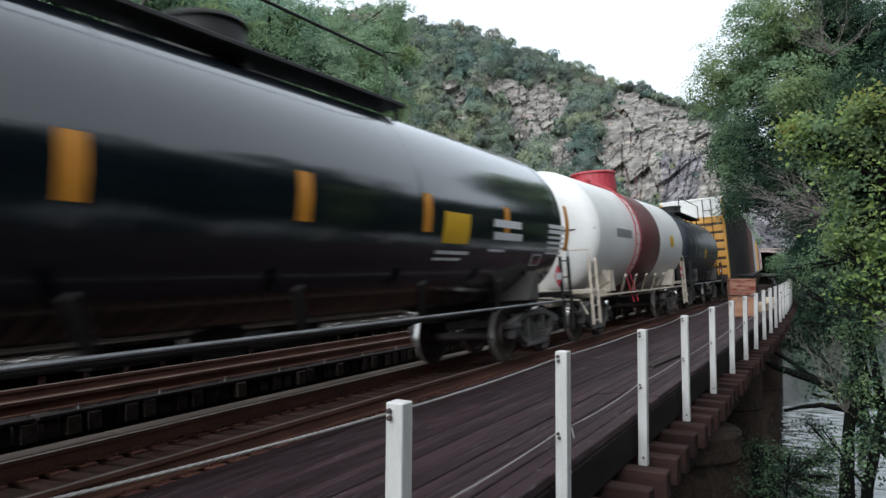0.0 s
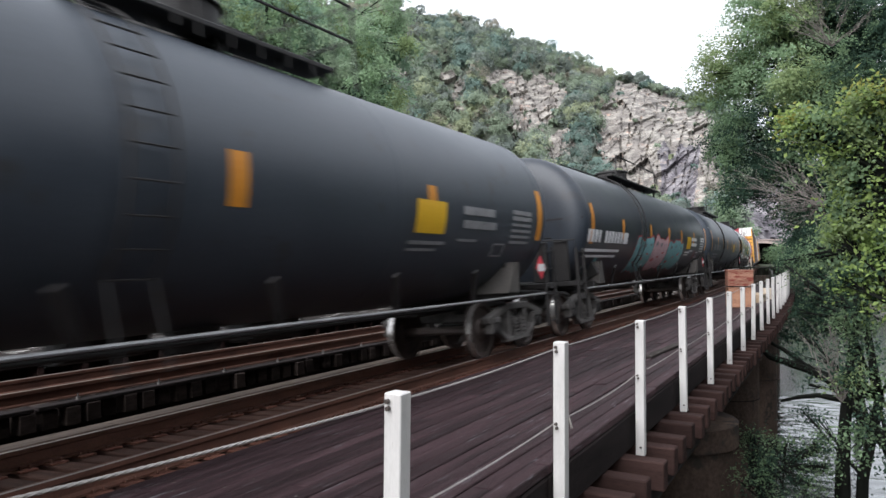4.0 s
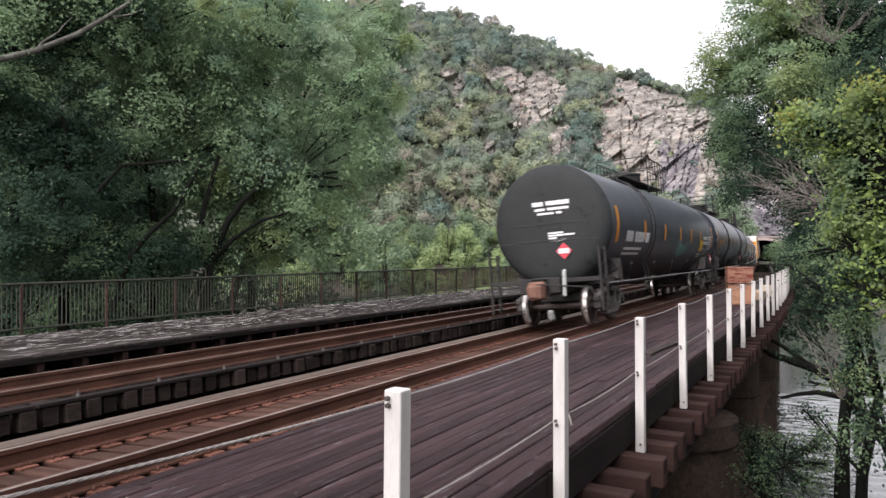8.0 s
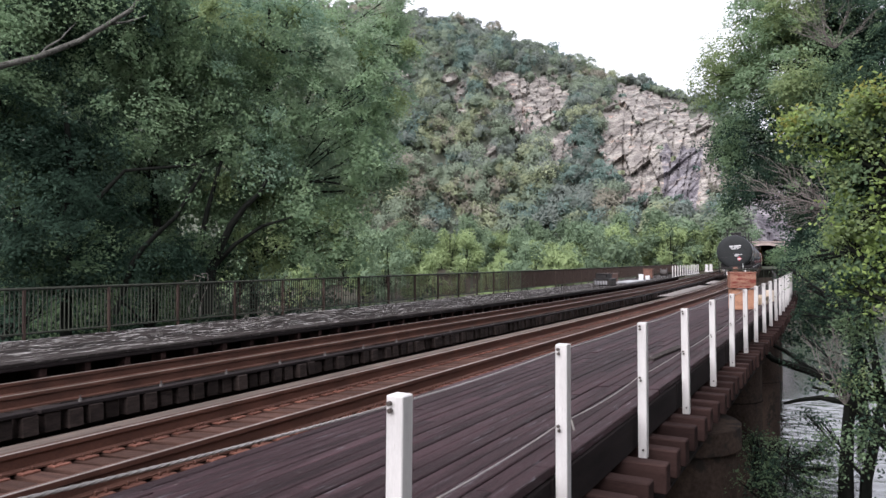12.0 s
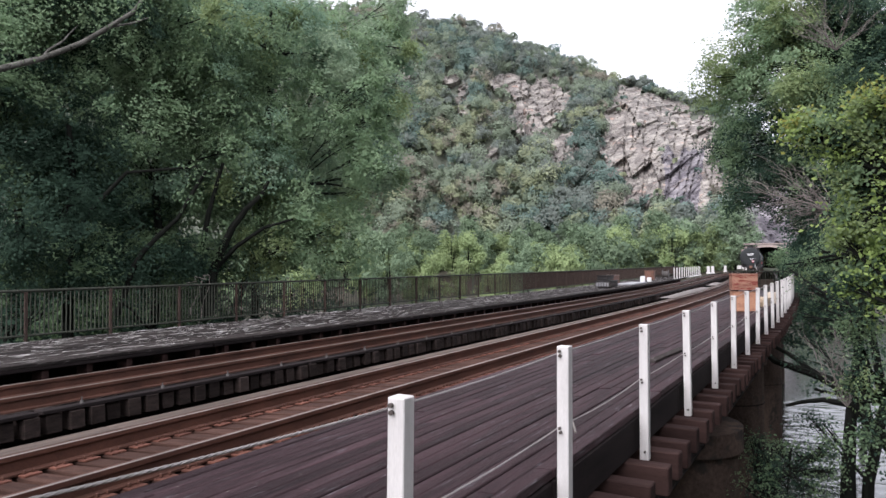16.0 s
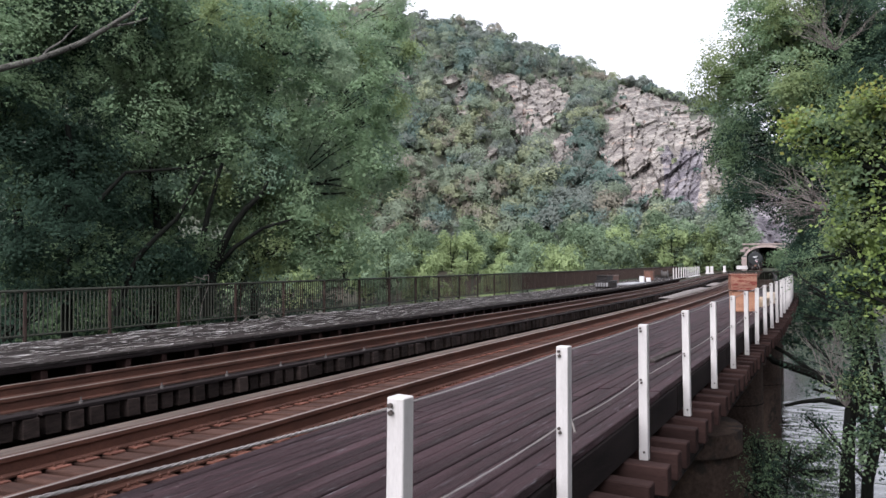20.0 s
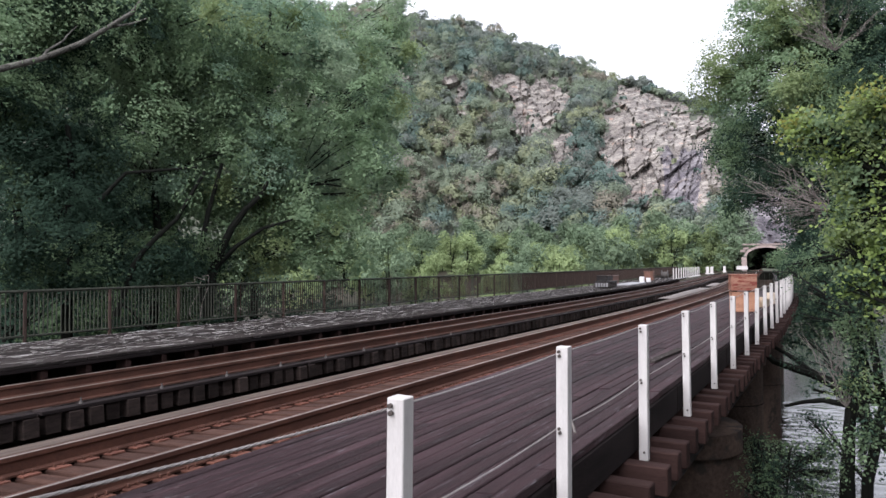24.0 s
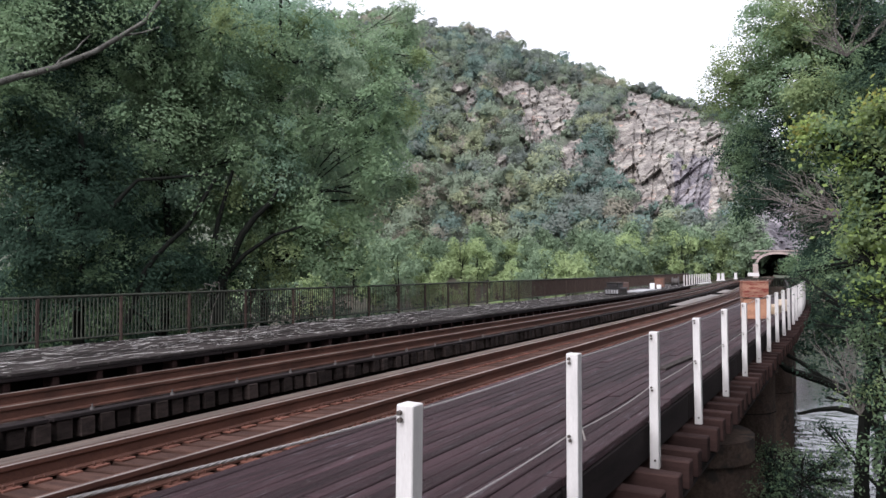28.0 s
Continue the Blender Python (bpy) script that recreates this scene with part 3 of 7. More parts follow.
def build_tracks():
    rng = random.Random(4)
    near = thing("near_track", "rusty railway track on close-set creosoted bridge ties", "railway track", "bridge tracks", "structure")
    far = thing("far_track", "second rusty railway track on black bridge ties", "railway track", "bridge tracks", "structure")
    build_rail("rail", NEAR_L, 0.0, False, near)
    build_rail("rail", NEAR_R, 0.118, False, near)
    build_rail("rail", FAR_R, 0.073, True, far)
    build_rail("rail", FAR_L, -0.017, True, far)
    tie_me = chamfered("tie", 2.62, 0.20, 0.22, M["tie"], 0.010)
    dark_me = chamfered("tie", 2.70, 0.20, 0.24, M["dark_tie"], 0.010)
    plate_me = chamfered("tie_plate", 0.36, 0.17, 0.022, M["plate"], 0.004)
    spike = chamfered("spike", 0.028, 0.028, 0.035, M["rail"], 0.006)
    rest, rest_far = [], []
    for i in range(-20, 700):
        s = i * PITCH
        a = frame_at(s, NEAR_C, tilt(NEAR_C) - 0.20, BANK) @ pose(rng.uniform(-.03, .03), 0, -0.11 + rng.uniform(-.008, .004), 0, 0, rng.uniform(-.6, .6))
        if 0 <= i < 170:
            piece("tie", tie_me, near, a)
        else:
            rest.append((a, (2.62, 0.20, 0.22)))
        if 4 <= i < 120:
            for off in (NEAR_L, NEAR_R):
                b = frame_at(s, off, tilt(off) - 0.192, BANK) @ pose(rng.uniform(-.02, .02), 0, 0, 0, 0, rng.uniform(-2, 2))
                p = piece("tie_plate", plate_me, near, b)
                for k, (u, v) in enumerate(((0.11, 0.045), (0.11, -0.045), (-0.11, 0.045), (-0.11, -0.045))):
                    if i < 34 and (k < 2 or rng.random() < 0.6):
                        q = piece("spike", spike, p, pose(u, v, 0.03, rng.uniform(-8, 8), 0, 0))
        fo = far_off(s, FAR_C)
        c = frame_at(s, fo, 0.028 - 0.21, FAR_BANK) @ pose(rng.uniform(-.05, .05), 0, -0.12 + rng.uniform(-.01, .005), 0, 0, rng.uniform(-1, 1))
        if 0 <= i < 150:
            piece("tie", dark_me, far, c)
        elif s < 96 or i % 2:
            rest_far.append((c, (2.70, 0.20, 0.24)))
    joined("distant_tie_bed", rest, M["tie"], near)
    joined("distant_tie_bed", rest_far, M["dark_tie"], far)
    # timbers bolted along the tie ends
    timber = chamfered("guard_timber", 0.34, 4.99, 0.18, M["tan_timber"], 0.012)
    for i in range(26):
        s = -2.5 + 5.0 * i
        piece("guard_timber", timber, near, frame_at(s, NEAR_L + 0.46, tilt(NEAR_L + 0.46) - 0.125, BANK))
    black = chamfered("guard_timber", 0.20, 4.95, 0.05, M["beam"], 0.008)
    bolt = bmesh.new()
    rod(bolt, (0, 0, 0), (0, 0, 0.035), 0.03, 0.026, 6)
    rod(bolt, (0, 0, 0.035), (0, 0, 0.085), 0.012, 0.008, 6)
    bolt_me = bpy.data.meshes.new("timber_bolt")
    bolt.to_mesh(bolt_me)
    bolt.free()
    bolt_me.materials.append(M["truck"])
    for i in range(18):
        s = -2.5 + 5.0 * i
        for off in (FAR_R - 0.50, FAR_L + 0.50):
            t = piece("guard_timber", black, far, frame_at(s, off, 0.028 + 0.06 * (FAR_C - off) - 0.183, FAR_BANK))
            if off < FAR_R and i < 9:
                for k in range(4):
                    piece("timber_bolt", bolt_me, t, pose(0, -1.9 + 1.25 * k, 0.025))
    # steel girders that carry the tracks
    gird = thing("bridge_girders", "black riveted steel girders below the bridge tracks", "bridge girder", kind="structure")
    ring = [(-0.2, 0), (0.2, 0), (0.2, -0.04), (0.012, -0.04), (0.012, -1.0), (0.2, -1.0), (0.2, -1.04), (-0.2, -1.04), (-0.2, -1.0), (-0.012, -1.0), (-0.012, -0.04), (-0.2, -0.04)]
    for off, z in ((NEAR_L - .2, -.42), (NEAR_R + .2, -.33), (FAR_R + .1, -.44), (FAR_L - .1, -.46), (2.35, -.52), (13.2, -.55)):
        g = new("girder", sweep("girder", rail_path(off, z, -2.5, 172.5, off in (FAR_R + .1, FAR_L - .1)), ring, M["girder"]))
        g.parent = gird


# ---- timber deck, posts and cables on the near side ----
DECK_L, DECK_R = 4.86, 1.86
POST_X, POST_FIRST, POST_STEP = 1.765, 2.675, 2.30


def build_deck():
    rng = random.Random(8)
    deck = thing("deck", "dark weathered timber deck planks beside the track", "deck", kind="structure")
    n = 18
    w = (DECK_L - DECK_R) / n
    cache = {}
    for k in range(n):
        off = DECK_R + w * (k + 0.5)
        s = -4.0 - rng.uniform(0, 3)
        while s < 48:
            ln = rng.choice((3.6, 4.2, 4.8, 5.4))
            if ln not in cache:
                cache[ln] = [chamfered("plank", w - 0.014, ln - 0.012, 0.07, M["plank"], 0.008) for _ in range(1)]
            m = frame_at(s + ln / 2, off, tilt(off) - 0.185 + rng.uniform(-.006, .006), BANK) @ pose(0, 0, 0, rng.uniform(-.06, .06), rng.uniform(-.35, .35), 0)
            piece("plank", cache[ln][0], deck, m)
            s += ln
    under = thing("deck_frame", "black timber beams with outriggers under the deck edge", "timber frame", kind="structure")
    beam = chamfered("edge_beam", 0.20, 4.58, 0.36, M["beam"], 0.015)
    for i in range(11):
        piece("edge_beam", beam, under, frame_at(-2 + 4.6 * i, DECK_R + 0.10, tilt(DECK_R) - 0.225 - 0.185, 0))
        piece("edge_beam", beam, under, frame_at(-2 + 4.6 * i, DECK_L - 0.30, tilt(DECK_L) - 0.225 - 0.21, 0))
    out = chamfered("outrigger", 3.3, 0.19, 0.28, M["outrigger"], 0.012)
    for i in range(-4, 84):
        s = POST_FIRST - 0.28 + (POST_STEP / 4) * i
        piece("outrigger", out, under, frame_at(s, 3.13 + rng.uniform(-.03, .03), -0.36 + rng.uniform(-.015, .01), 0) @ pose(0, 0, 0, 0, 0, rng.uniform(-1, 1)))
    loose = bmesh.new()
    box(loose, (0, 0, 0.02), (0.16, 1.9, 0.04), bevel=0.006)
    ob = part("loose_board", loose, M["walkway"])
    ob.matrix_basis = frame_at(12.2, 2.55, tilt(2.55) - 0.145, BANK) @ pose(0, 0, 0, 0, 0, -4)
    tagged(ob, "grey weathered loose board lying on the deck", "board")


def build_posts():
    rng = random.Random(5)
    pm = {i: chamfered("shaft", 0.090, 0.090, 1.43 - i, M["white_post"], 0.005) for i in (0.0, 0.006, 0.036)}
    bolt = bmesh.new()
    rod(bolt, (0, 0, 0), (0, -0.018, 0), 0.012, seg=6)
    bolt_me = bpy.data.meshes.new("bolt")
    bolt.to_mesh(bolt_me)
    bolt.free()
    bolt_me.materials.append(M["bolt"])
    for i in range(-2, 19):
        s = POST_FIRST + POST_STEP * i + {1: -0.085, 2: 0.03, 3: 0.09, 4: 0.10, 5: 0.13, 6: 0.12}.get(i, 0.0)
        lean = {0: (0.3, 1.0), 1: (0, 0.2)}.get(i, (rng.uniform(-.5, .5), rng.uniform(-.6, .6)))
        post = thing("white_post", "white-painted square timber post bolted to the deck edge", "post", "posts along the deck edge", at=frame_at(s, POST_X, -0.24) @ pose(0, 0, 0, lean[0], lean[1], 0))
        low = 0.0 if i < 1 else 0.006 if i < 2 else 0.036
        piece("shaft", pm[low], post, pose(0, 0, 0.685 - low / 2))
        for z, x in ((1.365 - low, -.02), (1.333 - low, -.016), (0.80, -.02), (0.77, -.012), (0.06, 0.01)):
            piece("bolt", bolt_me, post, pose(x, -0.048, z))
    for row, z in ((0, 1.095), (1, 0.55)):
        pts = []
        for i in range(-2, 18):
            sag = rng.uniform(0.010, 0.045)
            for k in range(8):
                f = k / 8
                s = POST_FIRST + POST_STEP * (i + f)
                pts.append(at(s, POST_X + 0.052, z - sag * 4 * f * (1 - f) + (0.11 * min(1, -(i + f)) if i + f < 0 else 0)))
        bm = bmesh.new()
        rods(bm, pts[20:], 0.0058, 6)
        for strand in range(3):
            wound = []
            for p, q in zip(pts[:20], pts[1:21]):
                for k in range(24):
                    c = p.lerp(q, k / 24)
                    a = 2 * math.pi * (len(wound) / 9 + strand / 3)
                    wound.append(c + Vector((0.0030 * math.cos(a), 0, 0.0030 * math.sin(a))))
            rods(bm, wound, 0.0036, 5)
        ob = part("guard_cable", bm, M["cable"], smooth=True)
        tagged(ob, "slack twisted steel cable strung from post to post", "cable", "guard cables")


# ---- walkway and railing on the far side ----
def build_walkway():
    rng = random.Random(11)
    way = thing("walkway", "old boarded walkway with flaking white patches", "walkway", kind="structure")
    n, x0, x1 = 11, 11.6, 14.95
    w = (x1 - x0) / n
    cache = {}
    for k in range(n):
        off, s = x0 + w * (k + 0.5), -2.0 - rng.uniform(0, 3)
        while s < 80:
            ln = rng.choice((4.0, 5.0, 6.0))
            if ln not in cache:
                cache[ln] = chamfered("board", w - 0.014, ln - 0.014, 0.06, M["walkway"], 0.008)
            piece("board", cache[ln], way, frame_at(s + ln / 2, off, 0.09 + rng.uniform(-.008, .008)) @ pose(0, 0, 0, 0, rng.uniform(-.8, .8), 0))
            s += ln
    beam = chamfered("edge_beam", 0.10, 4.98, 0.07, M["beam"], 0.012)
    # black backing strip, added to make the gap under the boards dark
    stringer = chamfered("stringer", 0.16, 4.98, 0.5, M["girder"], 0.012)
    for i in range(17):
        piece("stringer", stringer, way, frame_at(-2 + 5 * i, x0 + 0.75, -0.20))
    stub = chamfered("bracket", 0.30, 0.12, 0.40, M["outrigger"], 0.01)
    for i in range(17):
        piece("edge_beam", beam, way, frame_at(-2 + 5 * i, x0 + 0.06, 0.022))
    for i in range(94):
        piece("bracket", stub, way, frame_at(0.5 + 0.80 * i, x0 + 0.2, -0.215) @ pose(0, 0, 0, 0, 0, rng.uniform(-3, 3)))


    # curling flakes of old white paint, thicker towards the railing
    verts, faces = [], []
    for _ in range(4200):
        s, u = 4 + 72 * rng.random() ** 1.1, 1 - rng.random() ** 1.5
        off = x0 + 0.10 + (x1 - x0 - 0.2) * u
        ln, wd = 0.05 + 0.30 * rng.random() ** 2.2, rng.uniform(0.008, 0.030)
        m, b = frame_at(s, off, 0.131 + rng.uniform(0, 0.006)), len(verts)
        for k in range(7):
            a, j = 2 * math.pi * k / 7 + rng.uniform(-0.3, 0.3), rng.uniform(0.6, 1.2)
            verts.append(m @ Vector((wd / 2 * j * math.cos(a), ln * j * math.sin(a), rng.uniform(-0.002, 0.006))))
        faces.append(list(range(b, b + 7)))
    ob = new("paint_flakes", mesh_of("paint_flakes", verts, faces, [M["flake"]]))
    tagged(ob, "flakes of old white paint peeling on the boards", kind="stuff")
    ob.parent = way


def build_railing():
    rail = thing("railing", "dark green steel railing with rusty posts along the walkway", "railing")
    off, base, top = 14.86, 0.11, 1.20
    posts, first, step = 52, 0.55, 1.956
    post = chamfered("railing_post", 0.06, 0.06, top - base, M["rusty_post"], 0.006)
    bar = chamfered("picket", 0.026, 0.018, 0.92, M["fence"], 0.003)
    old_bar = chamfered("picket", 0.026, 0.018, 0.92, M["rusty_post"], 0.003)
    rest, rng = [], random.Random(17)
    for i in range(posts):
        s = first + step * i
        piece("railing_post", post, rail, frame_at(s, off, (top + base) / 2 - 0.02))
        for k in range(1, 20):
            m = frame_at(s + step * k / 20, off, base + 0.16 + 0.46)
            if 3 <= i < 18:
                piece("picket", old_bar if rng.random() < (i - 6) / 12 else bar, rail, m)
            else:
                rest.append((m, (0.028, 0.018, 0.92)))
    joined("distant_picketing", rest, M["rusty_post"], rail, "rusty brown pickets")
    for z, h in ((top, 0.031), (base + 0.15, 0.026)):
        ring = [(h * math.cos(math.pi * k / 4), h * math.sin(math.pi * k / 4)) for k in range(8)]
        ob = new("handrail" if z == top else "bottom_rail", sweep("bar", rail_path(off, z, -2.5, 102), ring, M["fence"]))
        ob.parent = rail


# ---- piers ----
def build_piers():
    for s, z1 in ((14.3, -1.38), (27.6, -1.5), (42.0, -1.6), (62.0, -1.7), (90.0, -1.7), (118.0, -1.7), (152, -1.7)):
        pier = thing("bridge_pier", "tall stained concrete bridge pier with a rounded nose", "bridge pier", "bridge piers", "structure", frame_at(s, 0.65 if s > 20 else 0.0, 0))
        for name, grow, za, zb in (("shaft", 0.0, -11.5, z1 - 0.42), ("coping", 0.10, z1 - 0.42, z1)):
            bm = bmesh.new()
            out = []
            r = 1.15 + grow
            for k in range(13):
                a = math.pi / 2 - math.pi * k / 12
                out.append((-2.86 + r * math.cos(a), r * math.sin(a)))
            for k in range(13):
                a = -math.pi / 2 - math.pi * k / 12
                out.append((-14.0 + r * math.cos(a), r * math.sin(a)))
            levels = [za, zb] if name == "coping" else [za, za + 3, zb - 2.6, zb - 1.3, zb]
            rings = []
            for z in levels:
                rings.append([bm.verts.new((x * 1.0, y, z)) for x, y in out])
            for a, b in zip(rings, rings[1:]):
                for k in range(len(out)):
                    bm.faces.new((a[k], a[(k + 1) % len(out)], b[(k + 1) % len(out)], b[k]))
            bm.faces.new(rings[-1])
            bm.faces.new(rings[0][::-1])
            bmesh.ops.recalc_face_normals(bm, faces=bm.faces)
            part(name, bm, M["concrete"], pier)
        for z in (z1 - 1.8, z1 - 3.2):
            bm = bmesh.new()
            rods(bm, [(-2.86 + 1.165 * math.cos(math.pi / 2 - math.pi * k / 12), 1.165 * math.sin(math.pi / 2 - math.pi * k / 12), z) for k in range(13)], 0.02, 5)
            part("pour_line", bm, M["beam"], pier)


# ---- tunnel ----
def build_tunnel():
    m = frame_at(TUNNEL, 3.75, 0)
    tun = thing("tunnel_portal", "pale masonry tunnel portal in the foot of the cliff", "tunnel portal", kind="structure", at=m)
    half, spring, rise = 4.3, 3.3, 2.1
    arch = [(-half, -0.6), (-half, spring)] + [(half * -math.cos(math.pi * k / 16), spring + rise * math.sin(math.pi * k / 16)) for k in range(1, 16)] + [(half, spring), (half, -0.6)]
    bm = bmesh.new()
    a = [bm.verts.new((x, 0.2, z)) for x, z in arch]
    b = [bm.verts.new((x, 300.0, z)) for x, z in arch]
    for k in range(len(arch) - 1):
        bm.faces.new((a[k], b[k], b[k + 1], a[k + 1]))
    bm.faces.new((a[0], a[-1], b[-1], b[0]))
    bm.faces.new(b)
    part("lining", bm, M["soot"], tun)
    # ring of voussoirs, jamb stones and wall courses
    rng = random.Random(2)
    for k in range(17):
        t0 = math.pi * k / 17
        t1 = math.pi * (k + 1) / 17
        bm = bmesh.new()
        vs = []
        for y in (-0.25, 0.6):
            for t, g in ((t0, 0), (t1, 0), (t1, 0.6), (t0, 0.6)):
                vs.append(bm.verts.new(((half + g) * -math.cos(t), y + rng.uniform(-.03, .03), spring + (rise + g) * math.sin(t))))
        for q in ((0, 1, 2, 3), (7, 6, 5, 4), (0, 4, 5, 1), (1, 5, 6, 2), (2, 6, 7, 3), (3, 7, 4, 0)):
            bm.faces.new([vs[i] for i in q])
        part("arch_stone", bm, M["stone"], tun)
    block = chamfered("stone", 1.2, 0.8, 0.6, M["stone"], 0.03)
    for side in (-1, 1):
        for j in range(10):
            z = -0.3 + 0.61 * j
            x0 = half + 0.62
            if z > spring:
                x0 = max(0.5, (half + 0.9) * math.sqrt(max(0.0, 1 - ((z - spring) / (rise + 0.75)) ** 2))) + 0.55
            x = x0 + (0.06 if j % 2 else 0)
            while x < 5.5:
                piece("stone", block, tun, pose(side * x, 0.2 + rng.uniform(-.04, .04), z))
                x += 1.21
    cop = bmesh.new()
    box(cop, (0, 0.2, 6.15), (10.6, 1.2, 0.35), bevel=0.05)
    part("coping", cop, M["stone"], tun)


# ---- trees ----
def leaf_mesh(name, centres, normals, sizes, material, rng, fold=0.25, loose=0.42, small=False):
    """Kite-shaped leaves, one island each; three-cornered where they are too small to tell."""
    n = len(centres)
    nor = normals + rng.normal(0, loose, (n, 3))
    nor /= np.linalg.norm(nor, axis=1)[:, None] + 1e-9
    t = rng.normal(0, 1, (n, 3))
    t -= (t * nor).sum(1)[:, None] * nor
    t /= np.linalg.norm(t, axis=1)[:, None] + 1e-9
    w = np.cross(nor, t)
    s = sizes[:, None]
    k = 3 if small else 4
    v = np.empty((n, k, 3))
    if small:
        v[:, 0] = centres + t * s * 0.65
        v[:, 1] = centres - t * s * 0.4 + w * s * 0.42
        v[:, 2] = centres - t * s * 0.4 - w * s * 0.42
    else:
        v[:, 0] = centres - t * s * 0.6
        v[:, 1] = centres + w * s * 0.36 + nor * s * fold * 0.3
        v[:, 2] = centres + t * s * 0.6
        v[:, 3] = centres - w * s * 0.36 + nor * s * fold * 0.3
    me = bpy.data.meshes.new(name)
    me.vertices.add(n * k)
    me.vertices.foreach_set("co", v.reshape(-1))
    me.loops.add(n * k)
    me.loops.foreach_set("vertex_index", np.arange(n * k, dtype=np.int32))
    me.polygons.add(n)
    me.polygons.foreach_set("loop_start", np.arange(0, n * k, k, dtype=np.int32))
    me.update(calc_edges=True)
    me.materials.append(material)
    return me


def crown_points(blobs, density, rng, spread=0.30, per=16, hollow=0.55):
    """Leaf places in flattened sprays over the outer part of a set of balls; each spray has its own tilt."""
    pts, nors = [], []
    for x, y, z, r in blobs:
        k = max(6, int(density * r * r))
        d = rng.normal(0, 1, (k, 3))
        d /= np.linalg.norm(d, axis=1)[:, None]
        rad = r * (hollow + (1.10 - hollow) * rng.random(k) ** 0.5) * (1 + 0.12 * rng.normal(0, 1, k))
        c = np.array([x, y, z]) + d * rad[:, None] * np.array([1, 1, 0.9])
        nn = d * 0.6 + np.array([0, 0, 0.55]) + rng.normal(0, 0.3, (k, 3))
        nn /= np.linalg.norm(nn, axis=1)[:, None]
        sp = rng.normal(0, 1, (k, per, 3)) * (spread * rng.uniform(0.6, 1.4, k))[:, None, None]
        sp -= 0.65 * (sp * nn[:, None]).sum(2)[:, :, None] * nn[:, None]
        pts.append((c[:, None] + sp).reshape(-1, 3))
        nors.append(np.repeat(nn, per, 0))
    return np.concatenate(pts), np.concatenate(nors)


def limb(bm, pts, r0, r1, seg=8):
    k = len(pts) - 1
    return tube(bm, pts, [r0 + (r1 - r0) * i / k for i in range(k + 1)], seg)


def wander(a, b, steps, amount, rng):
    a, b = Vector(a), Vector(b)
    out = []
    for i in range(steps + 1):
        f = i / steps
        w = amount * math.sin(math.pi * f)
        out.append(a.lerp(b, f) + Vector((rng.uniform(-w, w), rng.uniform(-w, w), rng.uniform(-w, w) * 0.6)))
    return out


def tree(name, label, foot, top, girth, groups, seed, density=26, size=0.13, spread=0.30, extra=(), bark="bark", per=16, small=False, loose=0.42):
    """A trunk from foot to top, a limb to every ball of foliage, and sprays of leaves by kind: groups maps a leaf material to balls (x, y, z, radius)."""
    rng, ng = random.Random(seed), np.random.default_rng(seed)
    groups = {k: balls for k, balls in groups.items() if balls}
    t = thing(name, label, "tree")
    bm = bmesh.new()
    stem = wander(foot, top, 6, 0.25, rng)
    limb(bm, stem, girth, girth * 0.3)
    part("trunk", bm, M[bark], t, smooth=True)
    twigs = bmesh.new()
    for balls in groups.values():
        for x, y, z, r in balls:
            near = min(stem[1:], key=lambda p: (p - Vector((x, y, z))).length + 0.8 * max(0, p.z - z))
            way = wander(near, (x, y, z), 4, 0.25 * r, rng)
            bm = bmesh.new()
            part("limb", limb(bm, way, min(girth * 0.3, 0.03 + 0.022 * r), 0.015, 6), M[bark], t, smooth=True)
            for _ in range(5):
                q = Vector((x, y, z)) + Vector((rng.gauss(0, 1), rng.gauss(0, 1), rng.gauss(0, .8))) * r * 0.6
                limb(twigs, wander(way[rng.choice((2, 3))], q, 3, 0.12 * r, rng), 0.016, 0.005, 5)
    for pts, r0, r1 in extra:
        bm = bmesh.new()
        part("limb", limb(bm, [Vector(p) for p in pts], r0, r1, 8), M[bark], t, smooth=True)
    tagged(part("twig_work", twigs, M[bark], t, smooth=True), kind="stuff")
    for mat, balls in groups.items():
        p, n = crown_points(balls, density, ng, spread, per)
        part_ob = new("crown", leaf_mesh("crown", p, n, size * ng.uniform(0.6, 1.3, len(p)), M[mat], ng, small=small, loose=loose))
        part_ob.parent = t
    return t


def grown(balls, seed, extra=1):
    """Adds smaller balls round each given one, for an uneven outline."""
    rng, out = random.Random(seed), []
    for x, y, z, r in balls:
        out.append((x, y, z, r))
        for _ in range(extra):
            d = Vector((rng.gauss(0, 1), rng.gauss(0, 1), rng.gauss(0, 0.8))).normalized() * r * rng.uniform(0.8, 1.2)
            out.append((x + d.x, y + d.y, z + d.z, r * rng.uniform(0.35, 0.6)))
    return out


BIG = [
    (-4.5, 36.3, 11.5, 1.5),
    (-3.2, 35.9, 12.9, 1.6),
    (-1.8, 36.7, 13.9, 1.9),
    (-3.6, 36.9, 9.6, 1.7),
    (-5.4, 37.0, 10.7, 1.1),
    (-1.8, 35.6, 10.7, 2.1),
    (0.0, 36.6, 12.3, 2.1),
    (1.3, 36.2, 10.4, 1.8),
    (-4.3, 36.5, 7.4, 1.2),
    (-2.5, 35.3, 7.3, 1.8),
    (-0.6, 34.0, 8.2, 1.9),
    (1.2, 36.1, 12.9, 2.0),
    (-3.8, 35.7, 5.4, 1.1),
    (-2.1, 35.6, 5.2, 1.3),
    (0.4, 34.6, 9.2, 1.7),
    (1.4, 34.1, 6.8, 1.6),
    (-0.9, 35.1, 5.9, 1.5),
    (0.4, 34.6, 5.5, 1.5),
    (1.3, 32.9, 3.2, 1.4),
    (-1.2, 36.1, 3.7, 1.2),
]
